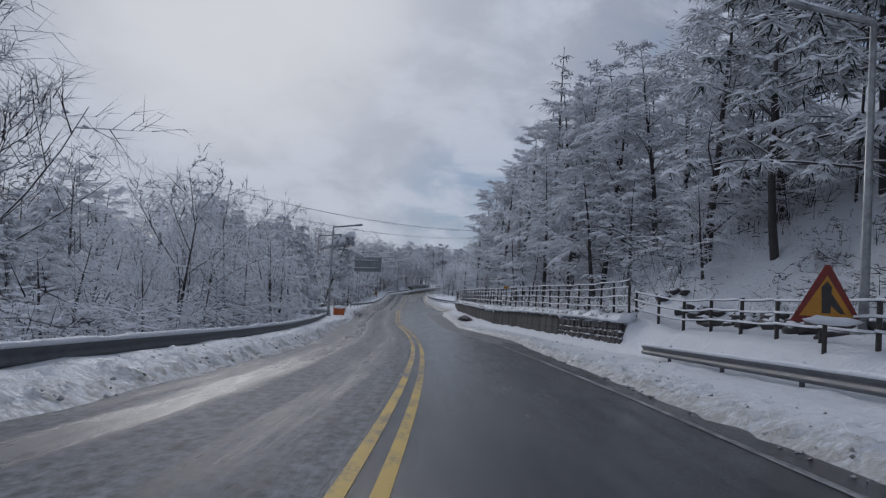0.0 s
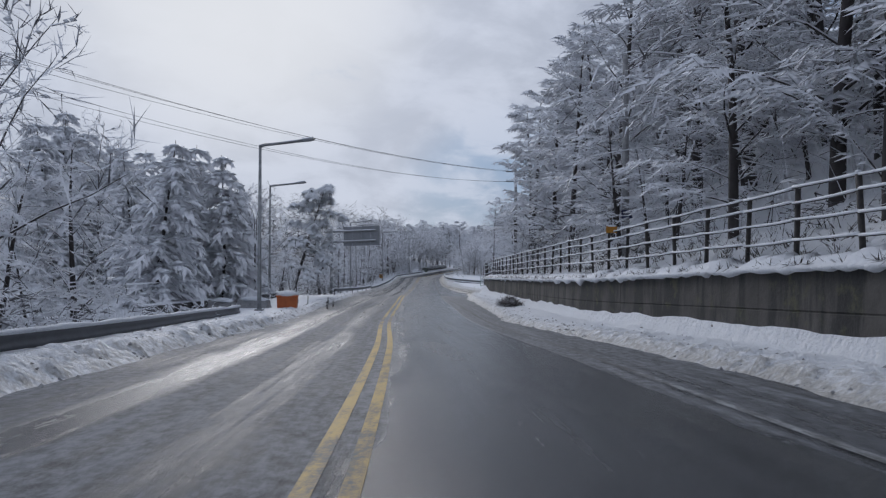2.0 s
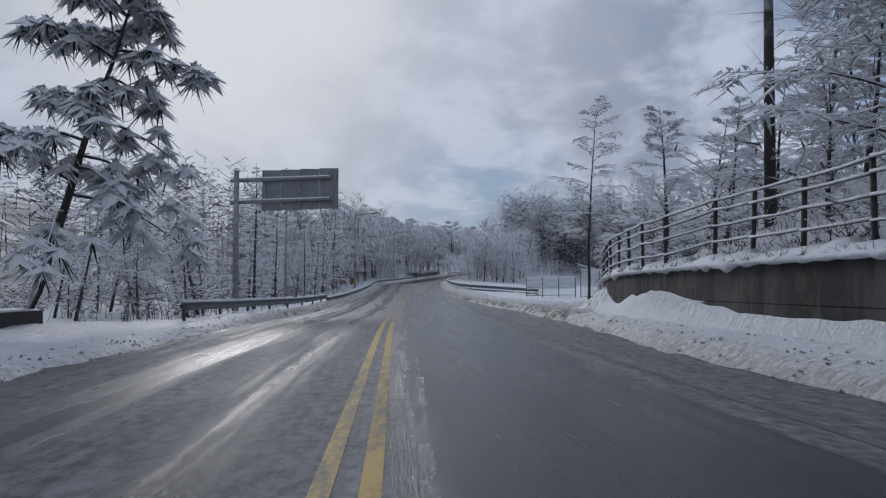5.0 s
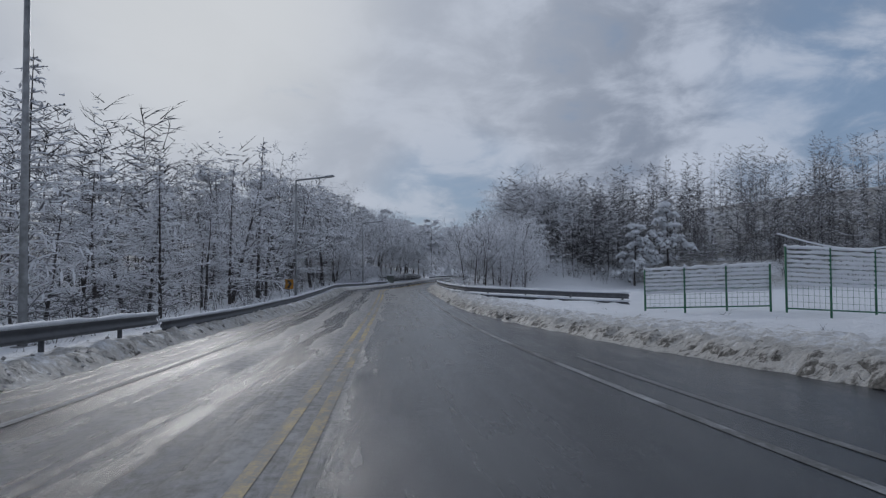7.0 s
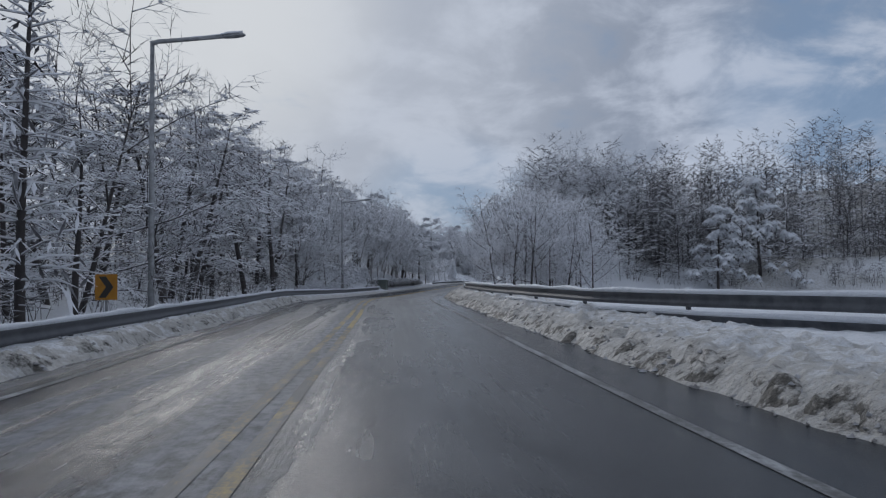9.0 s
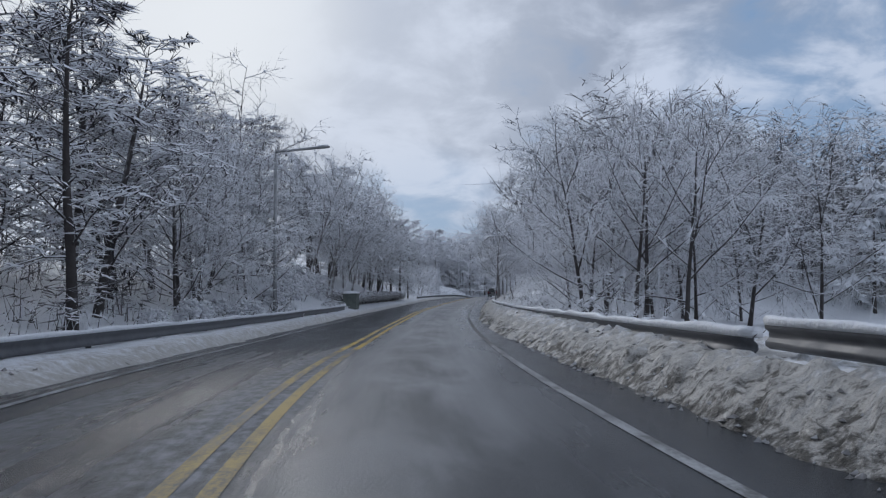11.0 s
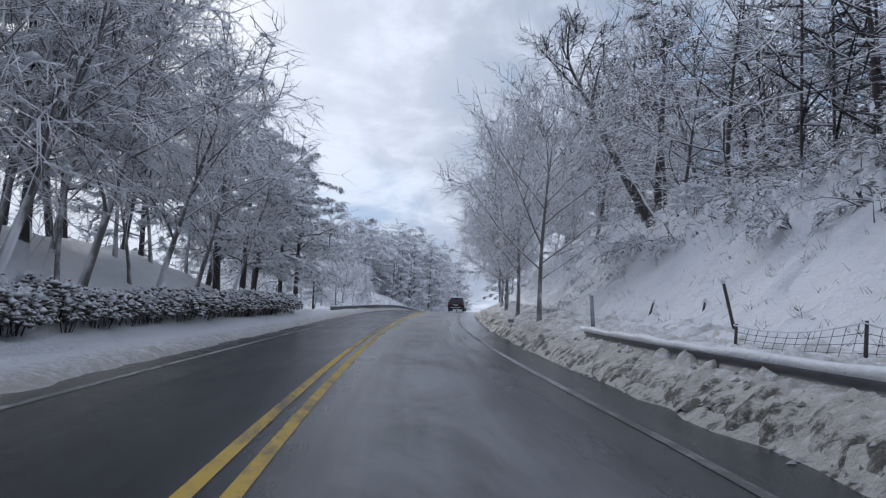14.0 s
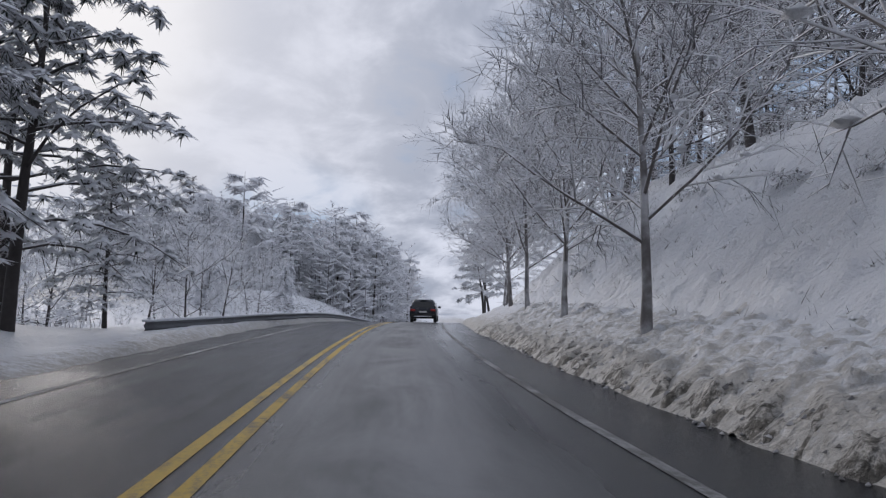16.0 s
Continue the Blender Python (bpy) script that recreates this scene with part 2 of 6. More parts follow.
def road_material():
    """Wet asphalt under patchy slush; lane: metres across and along, slush: how much lies there."""
    m, t, s = material("wet_slushy_asphalt")
    lane = t.add("ShaderNodeAttribute", attribute_name="lane").outputs["Vector"]
    amount = t.add("ShaderNodeAttribute", attribute_name="slush").outputs["Fac"]
    damp = t.add("ShaderNodeAttribute", attribute_name="damp").outputs["Fac"]
    streak = t.noise(t.scaled(lane, (1.0, 0.03, 1.0)), 3.6, 8.0, 0.66)
    blotch = t.noise(t.scaled(lane, (1.0, 0.30, 1.0)), 0.75, 6.0, 0.62, 0.5)
    grain = t.noise(lane, 26.0, 5.0, 0.7)
    speck = t.noise(t.scaled(lane, (1.0, 0.35, 1.0)), 5.0, 8.0, 0.75)
    clump = t.noise(t.scaled(lane, (1.0, 0.55, 1.0)), 8.0, 5.0, 0.6)
    mixn = t.math("ADD", t.math("MULTIPLY", streak, 0.50), t.math("ADD", t.math("MULTIPLY", blotch, 0.22), t.math("MULTIPLY", speck, 0.28)))
    lies = t.span(t.math("ADD", mixn, t.math("MULTIPLY", t.math("SUBTRACT", amount, 0.5), 0.9)), 0.42, 0.66)
    dark = t.mix(grain, (0.014, 0.016, 0.019), (0.046, 0.048, 0.052))
    slush = t.mix(t.span(t.math("ADD", t.math("MULTIPLY", clump, 0.35), t.math("ADD", t.math("MULTIPLY", speck, 0.35), t.math("MULTIPLY", streak, 0.3))), 0.38, 0.62), (0.075, 0.077, 0.08), (0.30, 0.31, 0.33))
    # paler base colour: dried salt film, and the sky's sheen painted in
    dark = t.mix(t.math("MULTIPLY", t.math("SUBTRACT", 1.0, damp), t.span(blotch, 0.25, 0.7)), dark, (0.29, 0.295, 0.305))
    wire(t, s, "Base Color", t.mix(t.math("MULTIPLY", lies, 0.88), dark, slush))
    wetness = t.math("ADD", t.math("MULTIPLY", blotch, 0.5), t.math("MULTIPLY", streak, 0.5))
    rough = t.math("ADD", t.span(wetness, 0.3, 0.7, 0.10, 0.26), t.math("MULTIPLY", t.math("SUBTRACT", 1.0, damp), 0.32))
    wire(t, s, "Roughness", t.math("ADD", rough, t.math("MULTIPLY", lies, 0.38)))
    s.inputs["IOR"].default_value = 1.25
    wire(t, s, "Specular IOR Level", t.add("ShaderNodeAttribute", attribute_name="gloss").outputs["Fac"])
    bumped(t, s, t.math("ADD", t.math("MULTIPLY", grain, 0.5), t.math("MULTIPLY", t.math("ADD", speck, clump), lies)), 0.5, 0.03)
    return m


ROAD = road_material()


def paint_material(name, col, worn, cover=0.0):
    """Road paint, chipped and worn; cover: how much of it slush hides."""
    m, t, s = material(name)
    wear = t.math("ADD", t.math("MULTIPLY", t.noise(t.scaled(t.world_place, (1.0, 0.25, 1.0)), 3.0, 8.0, 0.75), 0.75), t.math("MULTIPLY", t.noise(t.world_place, 0.10, 3.0), 0.45))
    chips = t.noise(t.world_place, 16.0, 6.0, 0.75)
    base = t.mix(t.span(t.math("ADD", wear, t.math("MULTIPLY", chips, 0.3)), worn + 0.02, worn + 0.26), col, (0.11, 0.11, 0.108))
    mud = t.noise(t.scaled(t.world_place, (1.0, 0.12, 1.0)), 1.9, 7.0, 0.7)
    wire(t, s, "Base Color", t.mix(t.span(mud, 0.66 - cover, 0.86 - cover), base, (0.17, 0.17, 0.175)))
    s.inputs["Roughness"].default_value = 0.65
    s.inputs["Specular IOR Level"].default_value = 0.25
    bumped(t, s, wear, 0.2, 0.01)
    return m


YELLOW = paint_material("worn_yellow_paint", (0.55, 0.37, 0.07), 0.66, 0.05)
PALEYELLOW = paint_material("thinly_covered_yellow_paint", (0.52, 0.35, 0.09), 0.64, 0.10)
DULLYELLOW = paint_material("slush_covered_yellow_paint", (0.40, 0.29, 0.09), 0.60, 0.17)
FADED = paint_material("faded_white_paint", (0.36, 0.37, 0.38), 0.50, 0.26)
WHITE = paint_material("worn_white_paint", (0.43, 0.44, 0.45), 0.58, 0.17)


# ---------------------------------------------------------------- mesh helpers
class Shape:
    """Gathers vertices and faces; one Shape becomes one mesh."""

    def __init__(self):
        self.v, self.f, self.k = [], [], []

    def face(self, *ids, k=0):
        self.f.append(ids)
        self.k.append(k)

    def box(self, lo, hi, k=0, bevel=0.0):
        (x0, y0, z0), (x1, y1, z1) = lo, hi
        n, b = len(self.v), bevel
        if b <= 0:
            self.v += [(x, y, z) for z in (z0, z1) for x, y in ((x0, y0), (x1, y0), (x1, y1), (x0, y1))]
            for q in ((0, 3, 2, 1), (4, 5, 6, 7), (0, 1, 5, 4), (1, 2, 6, 5), (2, 3, 7, 6), (3, 0, 4, 7)):
                self.face(*(n + i for i in q), k=k)
            return self
        ring = lambda e: [(x0 + e + b, y0 + e), (x1 - e - b, y0 + e), (x1 - e, y0 + e + b), (x1 - e, y1 - e - b), (x1 - e - b, y1 - e), (x0 + e + b, y1 - e), (x0 + e, y1 - e - b), (x0 + e, y0 + e + b)]
        for e, z in ((b, z0), (0, z0 + b), (0, z1 - b), (b, z1)):
            self.v += [(x, y, z) for x, y in ring(e)]
        for j in range(3):
            for i in range(8):
                self.face(n + 8 * j + i, n + 8 * j + (i + 1) % 8, n + 8 * j + 8 + (i + 1) % 8, n + 8 * j + 8 + i, k=k)
        self.face(*(n + i for i in reversed(range(8))), k=k)
        self.face(*(n + 24 + i for i in range(8)), k=k)
        return self

    def tube(self, pts, radii, sides=3, k=0, cap=False):
        n0, m = len(self.v), len(pts)
        for i, p in enumerate(pts):
            a, b = pts[max(i - 1, 0)], pts[min(i + 1, m - 1)]
            dx, dy, dz = b[0] - a[0], b[1] - a[1], b[2] - a[2]
            ln = math.sqrt(dx * dx + dy * dy + dz * dz) or 1.0
            dx, dy, dz = dx / ln, dy / ln, dz / ln
            if abs(dz) > 0.95:
                ux, uy, uz = 1 - dx * dx, -dx * dy, -dx * dz
            else:
                ux, uy, uz = -dz * dx, -dz * dy, 1 - dz * dz
            lu = math.sqrt(ux * ux + uy * uy + uz * uz) or 1.0
            ux, uy, uz = ux / lu, uy / lu, uz / lu
            wx, wy, wz = dy * uz - dz * uy, dz * ux - dx * uz, dx * uy - dy * ux
            for j in range(sides):
                c, s = TURN[sides][j]
                r = radii[i]
                self.v.append((p[0] + r * (ux * c + wx * s), p[1] + r * (uy * c + wy * s), p[2] + r * (uz * c + wz * s)))
        for i in range(m - 1):
            for j in range(sides):
                a, b = n0 + i * sides + j, n0 + i * sides + (j + 1) % sides
                self.face(a, b, b + sides, a + sides, k=k)
        if cap:
            self.face(*(n0 + j for j in reversed(range(sides))), k=k)
            self.face(*(n0 + (m - 1) * sides + j for j in range(sides)), k=k)
        return self

    def spike(self, pts, radii, k=0):
        """A three-sided tube that runs out into a point."""
        self.tube(pts[:-1], radii, 3, k)
        self.v.append(tuple(pts[-1]))
        n = len(self.v) - 1
        for j in range(3):
            self.face(n - 3 + j, n - 3 + (j + 1) % 3, n, k=k)
        return self

    def needle(self, a, b, r, k=0):
        """A straight ridged point from a to b."""
        n = len(self.v)
        dx, dy, dz = b[0] - a[0], b[1] - a[1], b[2] - a[2]
        h = math.hypot(dx, dy) or 1e-6
        sx, sy = -dy / h * r, dx / h * r
        self.v += [(a[0], a[1], a[2] + r), (a[0] + sx * 0.9, a[1] + sy * 0.9, a[2] - r * 0.5), (a[0] - sx * 0.9, a[1] - sy * 0.9, a[2] - r * 0.5), tuple(b)]
        self.f += [(n, n + 1, n + 3), (n + 2, n, n + 3)]
        self.k += [k, k]
        return self

    def frond(self, a, b, w, t=None, k=0):
        """A roof-shaped spray of snow from a to b, widest before its middle."""
        n = len(self.v)
        dx, dy, dz = b[0] - a[0], b[1] - a[1], b[2] - a[2]
        h = math.hypot(dx, dy)
        sx, sy = (-dy / h * w, dx / h * w) if h > 1e-4 else (w, 0.0)
        mx, my, mz, t = a[0] + dx * 0.42, a[1] + dy * 0.42, a[2] + dz * 0.42, w * 0.6 if t is None else t
        self.v += [tuple(a), (mx + sx, my + sy, mz - t * 0.5), (mx - sx, my - sy, mz - t * 0.5), (mx, my, mz + t * 0.6), tuple(b)]
        self.f += [(n, n + 1, n + 3), (n, n + 3, n + 2), (n + 1, n + 4, n + 3), (n + 3, n + 4, n + 2)]
        self.k += [k] * 4
        return self

    def lump(self, c, r, h, k=0):
        """A small flattened clump of eight faces."""
        n = len(self.v)
        self.v += [(c[0], c[1], c[2] + h), (c[0] + r, c[1], c[2]), (c[0] + r * 0.2, c[1] + r, c[2] + h * 0.1), (c[0] - r, c[1] + r * 0.15, c[2]), (c[0] - r * 0.1, c[1] - r, c[2] + h * 0.05), (c[0], c[1], c[2] - h * 0.6)]
        for a in range(4):
            b = (a + 1) % 4
            self.f += [(n, n + 1 + a, n + 1 + b), (n + 5, n + 1 + b, n + 1 + a)]
            self.k += [k, k]
        return self

    def sweep(self, rows, k=0, closed=False, ends=True):
        """Rows of equally many points, joined."""
        n0, w = len(self.v), len(rows[0])
        for r in rows:
            self.v += [tuple(p) for p in r]
        for i in range(len(rows) - 1):
            for j in range(w if closed else w - 1):
                a, b = n0 + i * w + j, n0 + i * w + (j + 1) % w
                self.face(a, b, b + w, a + w, k=k)
        if closed and ends:
            self.face(*(n0 + j for j in reversed(range(w))), k=k)
            self.face(*(n0 + (len(rows) - 1) * w + j for j in range(w)), k=k)
        return self

    def blob(self, c, r, seed=0, rough=0.2, k=0, rings=5, segs=8, floor=-1.0):
        n0 = len(self.v)
        for i in range(rings + 1):
            a = math.pi * i / rings
            for j in range(segs):
                b = 2 * math.pi * j / segs
                d = Vector((math.sin(a) * math.cos(b), math.sin(a) * math.sin(b), max(math.cos(a), floor)))
                s = 1 + rough * noise.noise(d * 1.7 + Vector((seed * 7.3, 0, seed)))
                self.v.append((c[0] + r[0] * d.x * s, c[1] + r[1] * d.y * s, c[2] + r[2] * d.z * s))
        for i in range(rings):
            for j in range(segs):
                a, b = n0 + i * segs + j, n0 + i * segs + (j + 1) % segs
                self.face(a, a + segs, b + segs, b, k=k)
        return self

    def mesh(self, name, mats, smooth=True):
        me = bpy.data.meshes.new(name)
        me.from_pydata(self.v, [], self.f)
        for m in mats:
            me.materials.append(m)
        me.polygons.foreach_set("use_smooth", [smooth] * len(self.f))
        if len(mats) > 1:
            me.polygons.foreach_set("material_index", self.k)
        me.update()
        return me


TURN = {n: [(math.cos(2 * math.pi * j / n + math.pi / n * 0), math.sin(2 * math.pi * j / n)) for j in range(n)] for n in (3, 4, 5, 6, 7, 8, 10, 12, 14, 16)}


def part(name, shape, mats, parent=None, label="", smooth=True, at=None):
    data = shape if isinstance(shape, bpy.types.Mesh) else shape.mesh(name, mats if isinstance(mats, (list, tuple)) else [mats], smooth)
    ob = new(name, data)
    ob.parent = parent
    if at is not None:
        ob.matrix_basis = at
    return tagged(ob, label)


def thing(name, at, label, category, group="", kind=""):
    ob = new(name)
    ob.empty_display_size = 0.2
    ob.matrix_basis = at
    return tagged(ob, label, category, group, kind)


# ---------------------------------------------------------------- the lie of the land
# the road's middle: y, x, z
LINE = np.array([(-60, -2.40, 4.50), (-20, -1.20, 1.50), (0, -0.60, 0.00), (16, -0.47, -0.86), (33, -0.90, -1.66), (50, -1.98, -2.35), (66, -3.38, -2.94), (88, -4.64, -3.41), (109, -5.82, -3.85), (127, -6.54, -4.32), (144, -7.12, -4.50), (160, -7.55, -4.41), (178, -8.03, -4.13), (196, -8.50, -3.85), (213, -7.45, -3.80), (230, -5.91, -3.69), (247, -4.11, -3.52), (264, -1.79, -3.31), (280, 0.92, -3.03), (296, 4.05, -2.69), (312, 7.7, -2.36), (330, 12.5, -2.26), (350, 18.6, -2.87), (375, 27.2, -4.22), (400, 36.6, -5.59), (440, 53.5, -7.83), (480, 73, -10.14)])


def smooth_line(col, y):
    """Cubic through the control rows."""
    ys, vs = LINE[:, 0], LINE[:, col]
    i = int(np.clip(np.searchsorted(ys, y) - 1, 0, len(ys) - 2))
    h = ys[i + 1] - ys[i]
    t = (y - ys[i]) / h
    if t > 1 or t < 0:
        return float(vs[i] + (vs[i + 1] - vs[i]) * t)
    m0 = (vs[i + 1] - vs[max(i - 1, 0)]) / (ys[i + 1] - ys[max(i - 1, 0)])
    m1 = (vs[min(i + 2, len(ys) - 1)] - vs[i]) / (ys[min(i + 2, len(ys) - 1)] - ys[i])
    return float((2 * t**3 - 3 * t**2 + 1) * vs[i] + (t**3 - 2 * t**2 + t) * h * m0 + (3 * t**2 - 2 * t**3) * vs[i + 1] + (t**3 - t**2) * h * m1)


def cx(y):
    return smooth_line(1, y)


def cz(y):
    return smooth_line(2, y)


def knots(pairs):
    a = np.array(pairs, float)
    return lambda y: float(np.interp(y, a[:, 0], a[:, 1]))


edge_right = knots([(-60, 4.5), (15, 4.6), (35, 5.1), (44, 5.9), (58, 5.5), (66, 5.0), (76, 5.4), (100, 5.8), (112, 6.8), (128, 7.4), (136, 6.7), (142, 6.2), (150, 5.3), (160, 4.5), (177, 4.2), (196, 4.3), (212, 4.0), (229, 4.0), (236, 4.3), (247, 4.7), (277, 4.9), (440, 4.9)])
edge_left = knots([(-60, -3.8), (10, -3.9), (30, -4.15), (50, -4.6), (66, -4.2), (76, -4.3), (90, -4.9), (110, -4.8), (128, -4.5), (146, -4.7), (162, -3.8), (180, -3.6), (232, -3.7), (250, -3.6), (270, -3.8), (284, -4.1), (300, -4.6), (440, -4.6)])
WALL_A, WALL_B = 30.0, 116.0
wall_top = knots([(28, 1.45), (36, 1.62), (50, 1.75), (100, 1.8), (112, 1.78), (120, 1.6), (128, 1.3)])
wall_off = knots([(28, 7.7), (100, 7.7), (108, 7.9), (114, 8.6), (120, 9.8), (128, 11.8)])

RIGHT = [
    (0, [(5, 0.15), (6.5, 0.42), (7.4, 0.42), (8.4, 0.75), (10, 0.9), (12, 1.6), (18, 6.5), (30, 16), (60, 36), (150, 52)]),
    (26, [(5, 0.12), (6.5, 0.30), (7.6, 0.34), (8.4, 1.15), (10, 1.6), (12, 2.5), (18, 7), (30, 17), (60, 36), (150, 52)]),
    (31, [(5, 0.1), (6.5, 0.22), (7.70, 0.26), (7.95, 1.5), (8.6, 1.75), (11, 3.2), (18, 8), (30, 18), (60, 36), (150, 52)]),
    (60, [(5, 0.1), (6.5, 0.2), (7.70, 0.26), (7.95, 1.7), (8.6, 2.15), (11, 3.6), (18, 8.5), (30, 18), (60, 36), (150, 52)]),
    (72, [(5, 0.1), (6.5, 0.22), (7.70, 0.28), (7.95, 1.75), (8.6, 2.2), (11, 3.6), (18, 8.5), (30, 18), (60, 34), (150, 50)]),
    (104, [(5, 0.1), (6.5, 0.3), (7.70, 0.4), (7.95, 1.75), (8.6, 2.1), (11, 3.2), (18, 7.5), (30, 14), (60, 24), (150, 46)]),
    (113, [(5, 0.1), (7.0, 0.3), (8.2, 0.4), (8.8, 1.5), (10, 1.9), (12, 2.6), (18, 4.5), (30, 7), (60, 12), (150, 42)]),
    (121, [(5, 0.1), (7.4, 0.3), (9.5, 0.4), (10.4, 1.0), (12, 1.4), (15, 1.6), (20, 2.0), (30, 2.5), (60, 5), (150, 40)]),
    (130, [(5, 0.1), (8.0, 0.35), (10, 0.5), (12, 0.5), (18, 0.4), (25, 0.4), (30, 0.4), (60, 0.8), (110, 2), (150, 12)]),
    (200, [(4.5, 0.15), (5.2, 0.5), (6.2, 0.5), (9, 0.2), (18, -0.3), (25, -0.5), (40, -0.6), (60, -0.6), (110, 0), (150, 4)]),
    (226, [(4.5, 0.2), (5.2, 0.55), (6.2, 0.55), (8, 0.35), (12, 0.2), (18, -0.4), (30, -1.0), (60, -1.1), (90, -0.8), (150, 2)]),
    (242, [(4.6, 0.1), (5.4, 0.5), (6.4, 0.65), (8, 0.7), (10, 0.9), (14, 1.0), (18, 0.6), (30, -1.0), (60, -1.2), (90, -0.6), (150, 4)]),
    (256, [(4.7, 0.1), (5.6, 0.45), (6.8, 0.75), (8, 1.0), (9.5, 2.3), (12, 4.8), (15, 6.2), (20, 5.6), (30, 3.0), (60, 3.6), (150, 9)]),
    (310, [(5, 0.1), (6, 0.5), (7, 1.0), (8, 1.35), (10, 3.4), (13, 6.3), (16, 8.3), (22, 10), (40, 14), (60, 17), (150, 28)]),
    (345, [(5, 0.1), (6, 0.3), (7, 0.5), (9, 0.7), (12, 1.5), (20, 4), (40, 9), (60, 13), (150, 25)]),
    (440, [(5, 0.1), (6, 0.2), (9, 0.3), (20, 1.0), (40, 3), (60, 6), (150, 15)]),
]
LEFT = [
    (0, [(4.4, 0.25), (5.0, 0.36), (5.8, 0.3), (7, -0.1), (12, -0.7), (30, -1.0), (60, 3), (150, 25)]),
    (62, [(4.6, 0.25), (5.4, 0.32), (6.4, 0.3), (8, 0.1), (12, -0.2), (30, 1.0), (60, 6), (150, 28)]),
    (74, [(4.6, 0.12), (5.6, 0.2), (8, 0.2), (11, 0.2), (14, 0.6), (20, 1.8), (30, 4), (60, 10), (150, 28)]),
    (104, [(5, 0.1), (6, 0.15), (9, 0.15), (12, 0.3), (16, 1.0), (22, 1.8), (30, 3), (60, 9), (150, 28)]),
    (116, [(5, 0.3), (6, 0.3), (7, 0.1), (12, -0.2), (20, 0.2), (30, 1.5), (60, 8), (150, 30)]),
    (195, [(4.4, 0.25), (5.2, 0.28), (6.5, 0.1), (12, 0.2), (20, 1.6), (30, 4), (60, 12), (150, 32)]),
    (226, [(4.2, 0.2), (5.2, 0.26), (6.5, 0.3), (9, 0.5), (12, 1.2), (20, 3.5), (30, 6), (60, 12), (150, 30)]),
    (246, [(4.2, 0.16), (5.6, 0.24), (6.6, 0.4), (8, 1.2), (10, 2.7), (12, 3.7), (15, 3.9), (20, 3.0), (30, 1), (60, 0), (150, 6)]),
    (272, [(4.4, 0.14), (5.8, 0.25), (6.8, 0.4), (8, 1.1), (10, 2.6), (11.5, 3.2), (14, 2.5), (20, 0), (30, -2), (60, -3), (150, 0)]),
    (288, [(4.8, 0.12), (6, 0.2), (7.5, 0.4), (9, 0.9), (10.5, 1.2), (13, 0.6), (20, -1), (30, -2.4), (60, -3), (150, 0)]),
    (300, [(4.9, 0.28), (6, 0.3), (9, 0.2), (12, -0.2), (20, -1), (30, -2), (60, -2), (150, 0)]),
    (385, [(4.9, 0.28), (6, 0.3), (9, 0.4), (14, 2.5), (20, 5.5), (60, 8), (150, 10)]),
    (440, [(4.9, 0.1), (6, 0.1), (9, 0.5), (14, 3.0), (20, 6.5), (60, 9), (150, 10)]),
]


def profile(rows, y, d):
    ys = [r[0] for r in rows]
    i = max(0, min(len(ys) - 2, int(np.searchsorted(ys, y)) - 1))
    t = min(1.0, max(0.0, (y - ys[i]) / (ys[i + 1] - ys[i])))
    t = t * t * (3 - 2 * t)
    at = lambda r: float(np.interp(d, [p[0] for p in r[1]], [p[1] for p in r[1]]))
    return at(rows[i]) * (1 - t) + at(rows[i + 1]) * t


def rise(y, d):
    """Height of the snow over the road's middle at y, d metres to the right of it."""
    edge = edge_right(y) if d > 0 else edge_left(y)
    past = (d - edge) if d > 0 else (edge - d)
    p = Vector((cx(y) + d, y, 0.0))
    ragged = 0.28 * noise.noise(p * 0.9) + 0.16 * noise.noise(p * 2.9)
    past += ragged
    if past < -0.35:
        return -0.16
    h = profile(RIGHT if d > 0 else LEFT, y, abs(d))
    lump = 0.06 * noise.noise(p * 2.1) + 0.05 * noise.noise(p * 4.7)
    if abs(d) < 8:
        lump += 0.07 * max(0.0, noise.noise(p * 1.5 + Vector((3, 0, 0))))
        if y > 148 and d > 0:
            lump += 0.10 * noise.noise(p * 3.3 + Vector((9, 0, 0)))
    if abs(d) > 9:
        lump += min(1.0, (abs(d) - 9) / 6) * (0.35 * noise.noise(p * 0.23) + 0.2 * noise.noise(p * 0.8)) + 0.12 * noise.noise(p * 1.9)
    if d > 7 and 244 < y < 335:
        lump += 0.16 * noise.noise(p * 1.1 + Vector((4, 0, 0))) + 0.10 * noise.noise(p * 2.3)
    f = min(1.0, max(0.0, (past + 0.35) / 0.95))
    f = f * f * (3 - 2 * f)
    return -0.16 + (h + lump + 0.16) * f


def spot(y, d):
    """The place on the ground at y, d metres right of the road's middle."""
    return Vector((cx(y) + d, y, cz(y) + rise(y, d)))


def at_xy(x, y):
    return spot(y, x - cx(y))


def ramp(v, a, b):
    return min(1.0, max(0.0, (v - a) / (b - a)))


